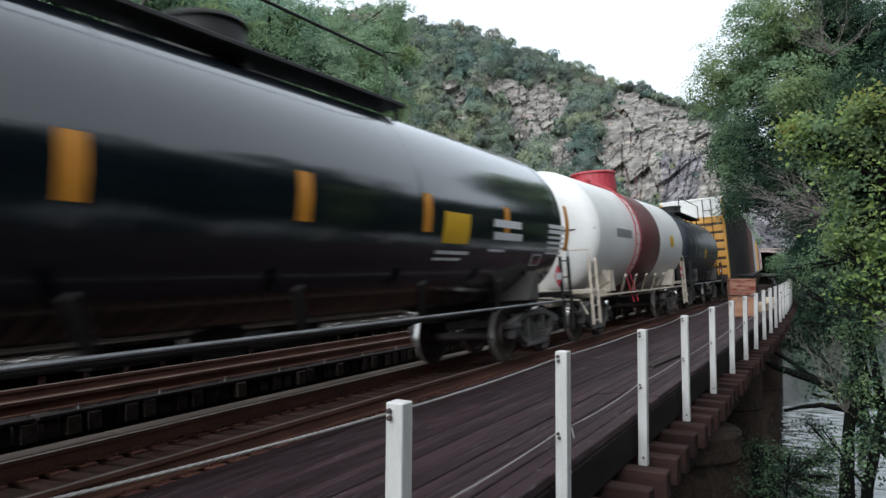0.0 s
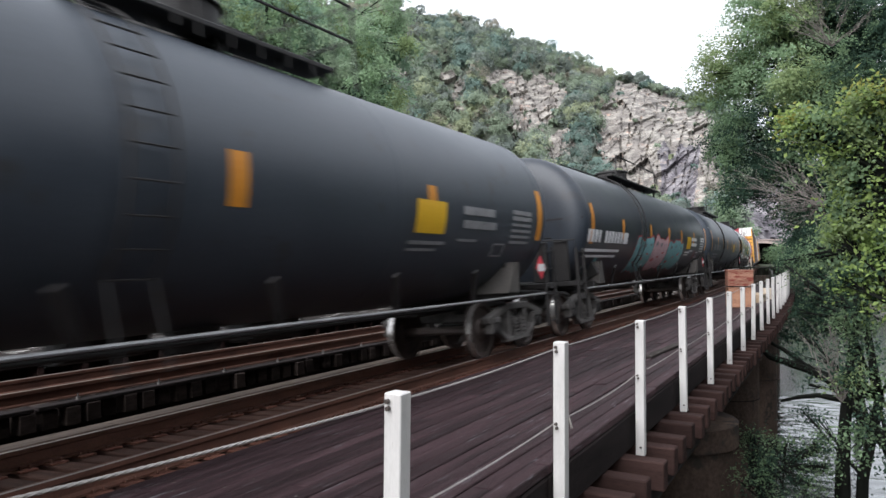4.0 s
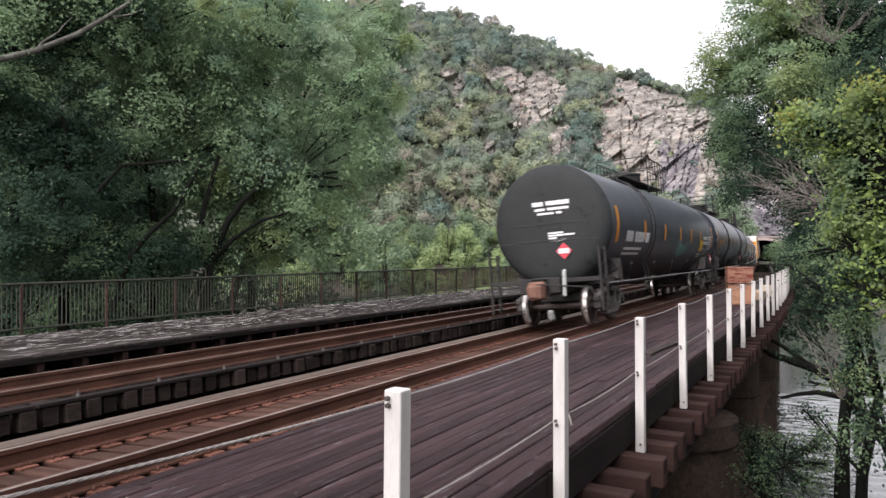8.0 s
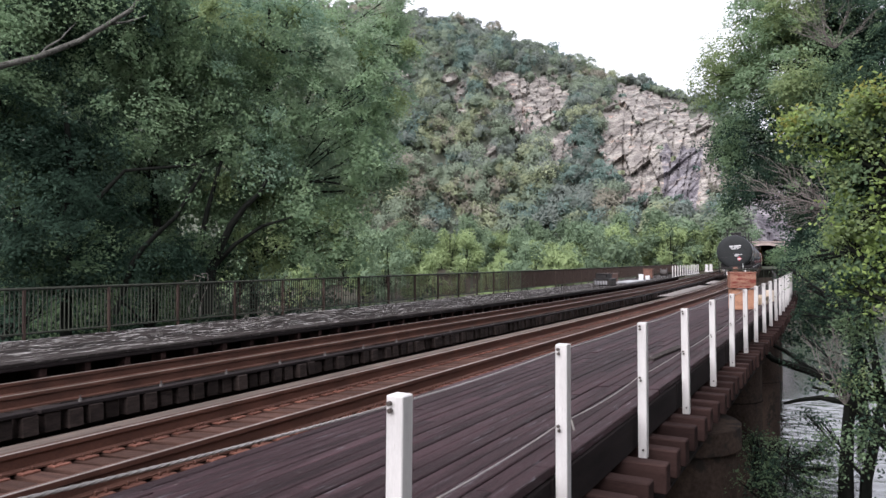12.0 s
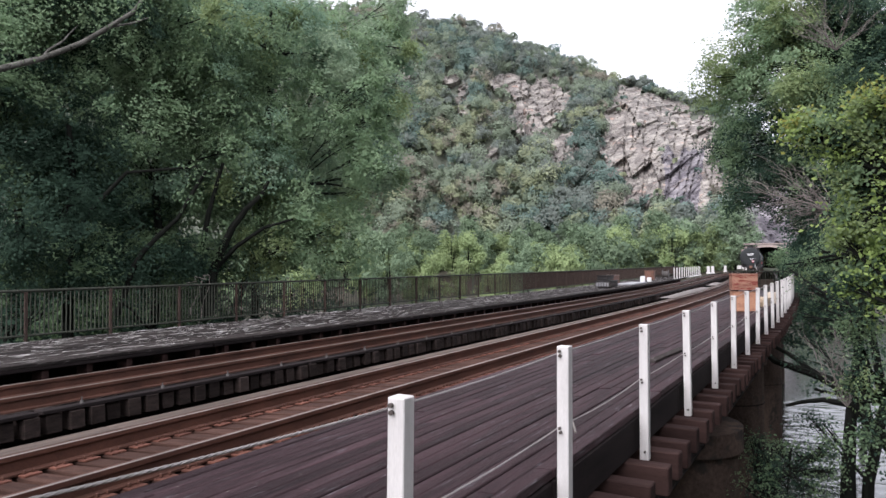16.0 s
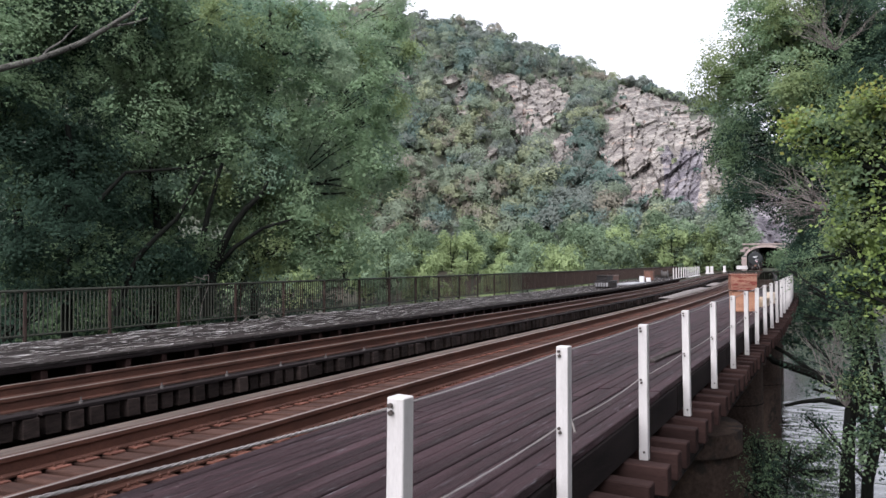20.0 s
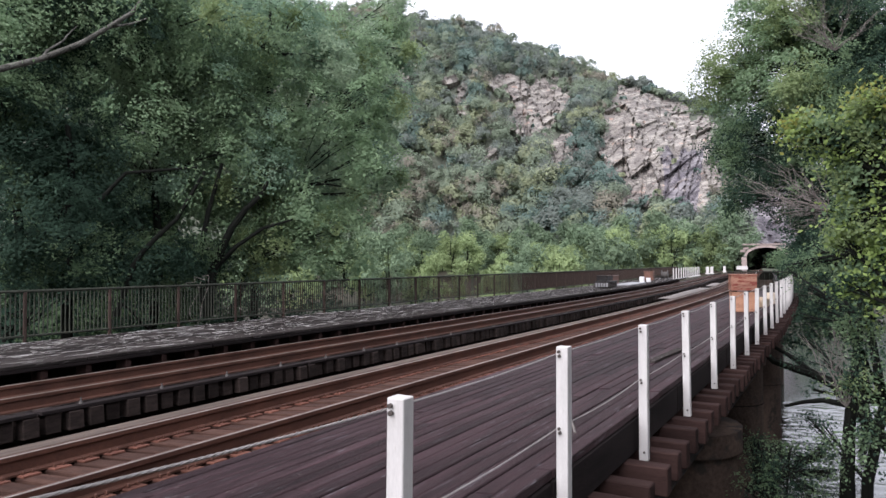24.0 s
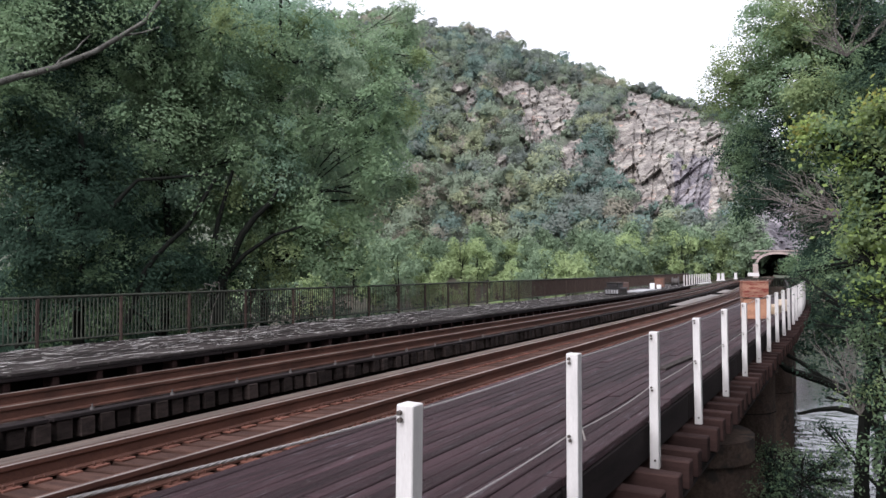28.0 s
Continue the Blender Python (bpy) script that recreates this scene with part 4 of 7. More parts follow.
SUNLIT = [
    (-0.54, 12.50, 3.96, 0.11),
    (-0.38, 12.52, 3.88, 0.12),
    (-0.16, 12.52, 3.89, 0.17),
    (0.03, 12.54, 3.75, 0.14),
    (0.49, 12.44, 4.30, 0.25),
    (0.64, 12.49, 3.99, 0.23),
    (0.34, 12.49, 4.06, 0.14),
    (0.03, 12.60, 3.36, 0.23),
    (0.34, 12.57, 3.54, 0.25),
    (0.25, 12.66, 2.77, 0.27),
    (0.59, 12.64, 2.89, 0.31),
    (0.02, 12.69, 2.38, 0.21),
    (0.44, 12.68, 2.28, 0.29),
    (0.67, 12.67, 2.32, 0.27),
    (0.22, 12.62, 3.13, 0.23),
    (0.12, 12.69, 1.40, 0.17),
    (0.39, 12.68, 1.27, 0.23),
    (0.62, 12.68, 1.54, 0.25),
    (0.58, 12.56, 3.53, 0.27),
    (0.51, 12.69, 1.84, 0.23),
    (0.13, 12.70, 2.07, 0.17),
]
LOW = [
    (0.26, 12.64, 0.57, 0.33),
    (0.49, 12.58, 0.11, 0.31),
    (0.46, 12.66, 0.92, 0.31),
    (0.54, 12.48, -0.51, 0.31),
    (0.42, 12.37, -1.10, 0.29),
    (0.25, 12.56, -0.12, 0.23),
    (0.17, 17.00, 1.93, 0.36),
    (-0.14, 17.00, 1.69, 0.33),
    (-0.46, 16.99, 1.94, 0.28),
    (0.16, 16.96, 0.62, 0.33),
    (0.56, 17.99, 1.69, 0.59),
    (-0.03, 17.99, 2.20, 0.38),
    (-0.93, 19.98, 1.68, 0.26),
    (-0.68, 19.98, 1.18, 0.26),
    (-0.30, 19.98, 0.97, 0.29),
]
MID = [
    (-3.0, 67.3, 1.5, 0.8),
    (-1.5, 62.4, 2.8, 1.6),
    (-1.9, 56.5, -0.5, 2.2),
    (-3.1, 58.1, -1.7, 1.2),
    (0.1, 46.2, -1.4, 1.6),
    (-0.1, 51.7, 2.6, 2.2),
    (-2.4, 50.5, -3.2, 0.7),
]
LEFT = [
    (-19.6, 10.6, 8.8, 1.1),
    (-19.6, 11.7, 9.5, 1.1),
    (-19.2, 10.3, 6.2, 0.9),
    (-18.9, 13.2, 10.1, 1.2),
    (-18.3, 14.7, 10.7, 1.1),
    (-19.1, 26.9, 9.4, 1.3),
    (-19.0, 27.0, 11.8, 1.3),
    (-19.2, 28.0, 13.5, 1.2),
    (-20.4, 28.6, 6.2, 1.3),
    (-19.3, 24.6, 6.7, 1.4),
    (-21.5, 11.8, 8.7, 1.9),
    (-20.2, 13.7, 9.0, 2.0),
    (-18.6, 15.7, 9.6, 1.9),
    (-18.5, 19.2, 10.4, 2.1),
    (-19.2, 23.4, 11.2, 2.2),
    (-20.1, 11.5, 5.8, 1.8),
    (-19.6, 14.1, 6.2, 2.0),
    (-18.8, 16.8, 7.0, 1.9),
    (-18.0, 19.6, 7.4, 2.1),
    (-19.7, 25.5, 8.7, 1.8),
    (-18.8, 11.1, 3.1, 1.5),
    (-20.8, 14.6, 3.4, 1.5),
    (-18.2, 18.3, 5.2, 1.6),
    (-18.0, 20.8, 4.8, 1.8),
    (-20.9, 27.1, 5.5, 1.4),
    (-19.1, 11.0, 1.7, 0.9),
    (-18.7, 20.4, 3.2, 1.1),
]
TRUNK_A = [
    (-17.14, 15.25, 0.13),
    (-17.08, 15.40, 1.53),
    (-16.94, 15.55, 2.07),
    (-16.67, 15.81, 2.91),
    (-16.35, 16.09, 3.50),
    (-15.99, 16.39, 3.96),
    (-15.80, 16.50, 4.40),
]
TRUNK_L = [
    (-17.12, 12.08, 0.34),
    (-16.90, 12.46, 1.72),
    (-16.77, 12.64, 2.10),
    (-16.46, 13.01, 2.64),
    (-16.19, 13.31, 3.03),
    (-15.91, 13.56, 3.72),
    (-15.74, 13.70, 4.12),
    (-15.58, 13.82, 4.45),
]
TRUNK_V = [
    (-18.51, 11.58, -0.92),
    (-18.66, 11.65, 1.65),
    (-18.62, 11.66, 2.83),
    (-18.48, 11.65, 4.36),
    (-18.38, 11.47, 5.61),
]
LIMB_H = [
    (-17.80, 11.14, 1.73),
    (-17.56, 11.45, 3.02),
    (-17.43, 11.61, 3.30),
    (-17.17, 11.92, 3.80),
    (-16.90, 12.21, 4.26),
    (-16.36, 12.91, 4.38),
    (-15.74, 13.63, 4.50),
]
TRUNK_R = [
    (0.00, 14.60, -7.00),
    (0.09, 14.87, -2.61),
    (0.10, 15.02, -2.08),
    (0.14, 15.18, -1.38),
    (0.20, 15.31, -0.65),
    (0.32, 15.43, 0.30),
    (0.41, 15.49, 1.38),
]
LIMB_R = [
    (0.15, 15.17, -0.91),
    (-0.09, 15.56, -0.96),
    (-0.31, 15.76, -0.97),
    (-0.68, 16.13, -1.11),
    (-1.01, 16.49, -1.28),
]
BACK_WOOD = [
    (-33.1, 19.0, 11.1, 4.0),
    (-28.9, 21.3, 11.6, 4.0),
    (-26.4, 23.9, 9.7, 3.3),
    (-30.8, 19.2, 5.3, 3.4),
    (-27.5, 22.2, 5.7, 2.9),
    (-31.0, 16.9, 2.9, 1.9),
    (-26.4, 26.1, 13.7, 3.2),
]
PIER_SHRUB = [
    (-0.83, 14.05, -1.71, 0.24),
    (-0.42, 14.01, -1.95, 0.31),
    (-0.92, 13.93, -2.15, 0.31),
    (-0.20, 14.10, -1.59, 0.21),
    (-1.28, 13.84, -2.36, 0.31),
    (-0.60, 13.91, -2.29, 0.33),
    (-1.49, 17.40, -2.60, 0.26),
    (-1.71, 17.26, -3.04, 0.29),
    (-1.76, 18.42, -2.54, 0.22),
]
LEFT_LOW = [
    (-22.0, 18.5, 4.3, 1.0),
    (-20.6, 19.3, 4.6, 0.9),
    (-21.1, 16.8, 3.5, 0.7),
    (-17.6, 15.3, 2.0, 0.7),
    (-18.3, 13.8, 2.1, 0.7),
    (-17.9, 17.5, 1.9, 0.7),
    (-19.0, 25.8, 10.8, 1.4),
    (-19.8, 27.7, 7.7, 1.2),
    (-17.9, 11.7, 1.6, 0.8),
    (-17.1, 13.3, 1.6, 0.8),
    (-18.5, 10.2, 1.4, 0.7),
    (-19.5, 16.4, 5.0, 1.0),
    (-18.9, 12.2, 4.5, 1.3),
    (-19.1, 15.4, 8.1, 1.5),
]

LIMB_S = [
    (-0.12, 21.75, -1.55),
    (-0.64, 22.27, -1.39),
    (-1.18, 22.76, -1.32),
    (-1.72, 23.24, -1.23),
    (-2.15, 23.76, -0.89),
]

LIMB_T = [
    (-0.64, 22.26, -1.44),
    (-1.03, 23.09, -1.17),
    (-1.44, 23.79, -1.02),
    (-1.87, 24.29, -0.87),
]

LIMB_B = [
    (-17.94, 18.62, 4.51),
    (-17.50, 19.02, 4.57),
    (-16.79, 19.64, 4.65),
    (-16.27, 20.07, 4.68),
    (-15.77, 20.47, 4.58),
    (-15.31, 20.85, 4.40),
    (-15.01, 21.09, 4.20),
]

LIMB_P = [
    (-18.46, 8.94, 6.29),
    (-18.07, 9.52, 6.63),
    (-17.57, 10.24, 6.99),
    (-16.98, 10.95, 7.50),
    (-16.50, 11.41, 7.98),
    (-16.08, 11.77, 8.39),
    (-15.70, 11.96, 8.93),
]

RIVER_BOUGHS = [
    (-0.72, 18.90, -0.08, 0.19),
    (-0.36, 18.86, -0.53, 0.19),
    (-0.52, 17.76, -1.11, 0.12),
    (-0.23, 17.93, 0.16, 0.23),
    (-0.81, 19.93, 0.36, 0.16),
    (-0.49, 19.96, 0.61, 0.23),
    (-0.18, 17.84, -0.65, 0.15),
    (-0.60, 16.67, -1.53, 0.11),
    (-0.34, 16.66, -1.62, 0.11),
    (-0.90, 18.83, -0.63, 0.11),
]

BIG_INNER = [
    (-0.64, 36.97, 12.49, 1.56),
    (0.95, 36.97, 12.48, 1.72),
    (0.14, 37.53, 10.37, 1.50),
    (1.61, 37.53, 10.18, 1.72),
    (-1.04, 37.54, 10.26, 1.06),
    (0.46, 37.96, 8.15, 1.56),
    (1.83, 37.04, 12.10, 1.25),
    (-1.85, 37.16, 11.65, 0.94),
    (1.81, 38.01, 7.63, 1.25),
]


LEFT_SKIRT = [
    (-17.39, 17.25, 2.47, 0.62),
    (-16.97, 17.62, 3.05, 0.50),
    (-16.65, 17.96, 2.28, 0.75),
    (-16.27, 18.25, 3.35, 0.62),
    (-16.15, 18.40, 2.67, 0.50),
    (-15.94, 18.60, 1.85, 0.75),
    (-15.49, 18.95, 2.87, 0.62),
    (-15.27, 19.15, 2.18, 0.50),
    (-14.91, 19.39, 3.23, 0.75),
    (-14.81, 19.51, 1.79, 0.62),
    (-17.00, 17.65, 1.80, 0.50),
    (-15.76, 18.68, 3.55, 0.75),
]

LEFT_EDGE = [
    (-14.38, 19.60, 7.60, 0.62),
    (-14.24, 19.91, 6.85, 0.50),
    (-14.81, 19.68, 6.07, 0.75),
    (-14.11, 20.23, 5.85, 0.62),
    (-13.70, 20.26, 6.96, 0.50),
    (-14.58, 20.03, 5.10, 0.75),
    (-15.14, 19.29, 6.64, 0.62),
    (-13.87, 19.73, 8.36, 0.50),
]

# leaf tufts that imitate sunny glints on the left trees
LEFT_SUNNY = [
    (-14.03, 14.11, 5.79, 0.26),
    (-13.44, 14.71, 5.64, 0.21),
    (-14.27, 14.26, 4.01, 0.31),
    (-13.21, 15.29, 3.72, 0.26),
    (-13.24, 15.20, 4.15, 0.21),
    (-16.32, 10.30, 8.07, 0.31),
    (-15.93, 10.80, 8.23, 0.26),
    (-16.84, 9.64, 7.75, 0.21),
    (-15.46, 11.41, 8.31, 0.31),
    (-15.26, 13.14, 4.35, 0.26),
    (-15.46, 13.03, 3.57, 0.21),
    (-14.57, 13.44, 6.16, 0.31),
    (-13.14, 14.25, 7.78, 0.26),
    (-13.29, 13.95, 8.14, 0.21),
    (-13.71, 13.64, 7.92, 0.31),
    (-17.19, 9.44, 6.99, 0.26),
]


def build_trees():
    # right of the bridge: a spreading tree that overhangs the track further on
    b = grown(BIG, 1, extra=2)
    # shade painted in: dark leaves inside and to the right, lit tones upper left
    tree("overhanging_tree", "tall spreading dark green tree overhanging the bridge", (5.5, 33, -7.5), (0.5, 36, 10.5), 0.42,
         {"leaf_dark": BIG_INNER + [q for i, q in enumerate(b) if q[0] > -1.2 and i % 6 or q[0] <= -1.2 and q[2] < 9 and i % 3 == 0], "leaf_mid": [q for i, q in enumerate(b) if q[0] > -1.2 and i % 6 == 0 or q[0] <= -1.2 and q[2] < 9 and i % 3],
          "leaf_lit": [q for i, q in enumerate(b) if q[0] <= -1.2 and q[2] >= 9 and i % 2], "leaf_mid_outer": [q for i, q in enumerate(b) if q[0] <= -1.2 and q[2] >= 9 and i % 2 == 0]}, 1, density=26, size=0.105, spread=0.28, per=84, small=True, loose=0.24,
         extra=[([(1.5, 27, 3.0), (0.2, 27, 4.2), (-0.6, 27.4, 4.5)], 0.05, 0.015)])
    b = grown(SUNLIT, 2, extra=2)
    # yellow-green leaves brightened as if sunlit, with dark ones for shaded gaps
    tree("riverside_tree", "young tree with yellow-green leaves in sunlit tones beside the bridge", (1.3, 12.0, -6.5), (0.9, 12.6, 4.6), 0.11,
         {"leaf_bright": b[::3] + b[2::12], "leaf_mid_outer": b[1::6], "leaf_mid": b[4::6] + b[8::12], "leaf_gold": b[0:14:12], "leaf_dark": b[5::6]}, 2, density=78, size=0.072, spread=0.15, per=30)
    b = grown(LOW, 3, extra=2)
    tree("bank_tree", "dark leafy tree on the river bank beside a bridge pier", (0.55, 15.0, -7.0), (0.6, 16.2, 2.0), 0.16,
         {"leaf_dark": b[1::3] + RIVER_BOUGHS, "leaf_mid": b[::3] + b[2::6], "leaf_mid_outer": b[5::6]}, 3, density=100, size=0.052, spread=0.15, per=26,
         extra=[(TRUNK_R, 0.15, 0.06), (LIMB_R, 0.07, 0.03)])
    q = PIER_SHRUB[0]
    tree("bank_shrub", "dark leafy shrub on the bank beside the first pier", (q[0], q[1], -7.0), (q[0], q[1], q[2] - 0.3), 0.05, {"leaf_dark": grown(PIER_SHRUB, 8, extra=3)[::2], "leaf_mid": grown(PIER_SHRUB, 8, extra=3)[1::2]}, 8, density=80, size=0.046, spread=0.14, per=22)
    b = grown(MID, 4, extra=2)
    tree("river_tree", "dark tree leaning over the river beside the bridge", (1.5, 50, -8.5), (0.2, 50, 3.5), 0.3,
         {"leaf_dark": b[::3] + b[1::3], "leaf_mid": b[2::3]}, 4, density=30, size=0.19, spread=0.40, per=20,
         extra=[([(2.5, 21.5, -7.0), (1.2, 21.6, -3.2)] + LIMB_S, 0.2, 0.07), (LIMB_T, 0.09, 0.05)])
    # bare twigs that hang before the cliff
    rng = random.Random(9)
    for root, ends, k, thick in (((-0.18, 16.96, 2.87), ((-1.65, 17.35, 3.37), (-1.24, 17.34, 3.8), (-0.78, 17.35, 3.93), (-1.34, 17.89, 3.27), (-0.93, 17.94, 2.93), (-0.58, 17.47, 2.63)), 30, 0.012),
                                 ((0.09, 14.27, -0.8), ((-0.27, 14.43, 0.37), (-0.14, 14.45, 0.53), (0.04, 14.53, 0.37), (0.12, 14.29, 0.0), (-0.14, 14.47, -0.14)), 18, 0.009),
                                 ((0.0, 28.99, 9.47), ((-1.32, 28.63, 10.63), (-0.66, 28.44, 11.28), (0.4, 28.48, 11.19), (1.17, 28.65, 10.6), (-1.49, 28.43, 11.22), (-1.15, 28.82, 10.02)), 20, 0.014)):
        bm = bmesh.new()
        far_end = (Vector(ends[0]) - Vector(root)).length
        for i in range(k):
            e = Vector(ends[i % len(ends)]) + Vector((rng.gauss(0, 0.14), rng.gauss(0, 0.2), rng.gauss(0, 0.14))) * far_end
            w = wander(root, e, 6, 0.10 * far_end, rng)
            limb(bm, w, thick, thick * 0.3, 5)
            for _ in range(3):
                j = rng.choice((2, 3, 4, 5))
                limb(bm, wander(w[j], w[j] + (e - Vector(root)) * 0.3 + Vector((rng.gauss(0, .14), rng.gauss(0, .14), rng.gauss(0, .14))) * far_end, 3, 0.05 * far_end, rng), thick * 0.55, thick * 0.22, 4)
        tagged(part("bare_shrub", bm, M["twig"]), "leafless grey brushwood among the riverside trees", "shrub")
    # left of the bridge
    b = grown(LEFT + LEFT_LOW, 5, extra=4)
    feet = [(-21.5, 11.5), (-19.5, 15.0), (-18.6, 18.5), (-21.0, 25.0)]
    sunny = np.random.default_rng(15)
    for k in range(4):
        mine = [q for q in b if min(range(4), key=lambda i: (q[0] - feet[i][0]) ** 2 + (q[1] - feet[i][1]) ** 2) == k]
        x, y = feet[k]
        extra = {0: [(TRUNK_V, 0.16, 0.07)], 1: [(LIMB_H, 0.085, 0.035), (TRUNK_L, 0.085, 0.04)], 2: [(TRUNK_A, 0.17, 0.05), ([TRUNK_A[1], (-16.6, 15.9, 2.3), (-16.0, 16.5, 2.9), (-15.4, 17.2, 3.2)], 0.09, 0.03), ([TRUNK_A[0], (-17.6, 15.3, 1.8), (-17.5, 15.6, 3.4), (-17.2, 15.9, 5.0)], 0.13, 0.05)], 3: [(LIMB_B, 0.06, 0.012)]}.get(k, [])
        # light painted by bearing and height: shaded tones low left, lit tones rightwards
        kinds = {}
        for i, q in enumerate(mine):
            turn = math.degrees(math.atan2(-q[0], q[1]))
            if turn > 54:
                kind = ("leaf_lit", "leaf_mid", "leaf_dark")[i % 3] if q[2] > 5.0 else ("leaf_dark", "leaf_dark", "leaf_mid")[i % 3]
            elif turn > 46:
                kind = ("leaf_mid", "leaf_lit", "leaf_mid", "leaf_teal_lit")[i % 4] if q[2] > 3.4 else ("leaf_dark", "leaf_mid")[i % 2]
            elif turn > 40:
                kind = ("leaf_lit", "leaf_mid", "leaf_teal_lit", "leaf_mid_outer")[i % 4]
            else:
                kind = ("leaf_teal_lit", "leaf_lit", "leaf_blue_lit")[i % 3]
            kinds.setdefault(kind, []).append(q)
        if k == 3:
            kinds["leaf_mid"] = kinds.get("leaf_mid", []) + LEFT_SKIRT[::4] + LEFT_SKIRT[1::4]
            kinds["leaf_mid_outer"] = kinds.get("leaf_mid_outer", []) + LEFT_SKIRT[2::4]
            kinds["leaf_lit"] = kinds.get("leaf_lit", []) + LEFT_EDGE + LEFT_SKIRT[3::4]
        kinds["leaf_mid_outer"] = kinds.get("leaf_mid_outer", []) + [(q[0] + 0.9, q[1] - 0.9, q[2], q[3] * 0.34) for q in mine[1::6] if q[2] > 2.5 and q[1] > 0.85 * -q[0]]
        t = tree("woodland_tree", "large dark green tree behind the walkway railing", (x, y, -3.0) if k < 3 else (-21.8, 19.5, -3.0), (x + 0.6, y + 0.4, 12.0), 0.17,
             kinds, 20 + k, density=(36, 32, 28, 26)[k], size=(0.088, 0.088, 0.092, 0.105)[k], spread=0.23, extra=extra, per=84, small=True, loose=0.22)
        # glints of light, built as tufts of lighter leaves
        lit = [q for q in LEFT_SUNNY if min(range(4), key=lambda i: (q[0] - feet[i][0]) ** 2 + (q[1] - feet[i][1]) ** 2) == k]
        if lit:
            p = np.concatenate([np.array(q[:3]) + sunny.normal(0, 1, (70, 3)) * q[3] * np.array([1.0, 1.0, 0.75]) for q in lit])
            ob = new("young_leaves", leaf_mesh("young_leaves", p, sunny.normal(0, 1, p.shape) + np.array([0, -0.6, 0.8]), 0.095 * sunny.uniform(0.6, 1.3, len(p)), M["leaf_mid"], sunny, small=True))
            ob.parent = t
    # dark backing crown, added to close bright gaps between the nearer trees
    q = BACK_WOOD[1]
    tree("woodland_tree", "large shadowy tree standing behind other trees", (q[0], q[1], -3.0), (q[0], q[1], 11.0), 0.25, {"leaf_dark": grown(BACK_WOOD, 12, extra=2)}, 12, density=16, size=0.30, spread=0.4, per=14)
    bm = bmesh.new()
    limb(bm, [Vector(p) for p in LIMB_P], 0.092, 0.045, 10)
    limb(bm, wander(LIMB_P[4], Vector(LIMB_P[4]) + Vector((0.2, 1.0, 0.5)), 4, 0.08, random.Random(3)), 0.04, 0.015, 8)
    limb(bm, wander(LIMB_P[2], Vector(LIMB_P[2]) + Vector((0.1, 0.9, 1.1)), 4, 0.08, random.Random(4)), 0.035, 0.012, 8)
    limb(bm, [Vector(p) for p in ((-22.5, 6.5, -3), (-21.6, 6.9, 3), (-20.0, 7.8, 5.5), LIMB_P[0])], 0.26, 0.105, 10)
    t = thing("leaning_tree", "pale bare limb reaching out of a dark tree", "tree")
    part("trunk", bm, M["pale_bark"], t, smooth=True)
    ng = np.random.default_rng(77)
    p, n = crown_points([(-20.5, 8.6, 8.6, 1.6), (-22, 8, 6, 2.0), (-22.5, 8.5, 3.0, 1.8)], 34, ng)
    ob = new("crown", leaf_mesh("crown", p, n, 0.135 * ng.uniform(0.6, 1.3, len(p)), M["leaf_dark"], ng))
    ob.parent = t
    # scrub along the railing and down the bank
    rng = random.Random(31)
    # the dark leaf colour stands in for shade under the trees
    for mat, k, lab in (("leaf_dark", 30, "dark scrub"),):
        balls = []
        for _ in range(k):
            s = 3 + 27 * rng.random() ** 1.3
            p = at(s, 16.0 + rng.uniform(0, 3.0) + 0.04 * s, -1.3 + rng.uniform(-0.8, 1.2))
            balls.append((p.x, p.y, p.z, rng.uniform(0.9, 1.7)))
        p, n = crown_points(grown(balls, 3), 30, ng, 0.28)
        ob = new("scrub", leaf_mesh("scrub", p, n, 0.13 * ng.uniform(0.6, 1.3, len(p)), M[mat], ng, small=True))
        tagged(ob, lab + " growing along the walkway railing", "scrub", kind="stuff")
    balls = []
    for _ in range(46):
        d, turn = rng.uniform(27, 62), radians(rng.uniform(50, 66))
        balls.append((-math.sin(turn) * d, math.cos(turn) * d, -2.2 + rng.uniform(0, 2.6), rng.uniform(1.4, 2.4)))
    # more shade-coloured leaves, added to darken the view through the railing
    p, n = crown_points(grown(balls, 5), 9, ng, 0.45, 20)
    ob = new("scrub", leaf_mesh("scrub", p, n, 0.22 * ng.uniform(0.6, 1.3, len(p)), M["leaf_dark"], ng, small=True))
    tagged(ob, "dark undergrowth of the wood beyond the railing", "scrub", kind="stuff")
    balls = []
    for _ in range(34):
        d, turn = rng.uniform(25, 31), radians(rng.uniform(44.5, 59))
        balls.append((-math.sin(turn) * d, math.cos(turn) * d, rng.uniform(-1.5, 4.6), rng.uniform(0.8, 1.4)))
    p, n = crown_points(grown(balls, 7), 14, ng, 0.3, 40)
    ob = new("scrub", leaf_mesh("scrub", p, n, 0.13 * ng.uniform(0.6, 1.3, len(p)), M["leaf_mid"], ng, small=True))
    tagged(ob, "green undergrowth between the trunks of the wood", "scrub", kind="stuff")
    vine = bmesh.new()
    for a, b2 in (((-15.0, 13.0, 0.1), (-14.9, 13.3, 1.45)), ((-14.92, 12.7, 0.4), (-14.95, 13.1, 1.3)), ((-14.9, 13.3, 1.45), (-15.0, 12.6, 1.25))):
        limb(vine, wander(a, b2, 6, 0.12, rng), 0.012, 0.006, 5)
    tagged(part("dry_vine", vine, M["twig"]), "dry vine climbing through the railing", "vine")


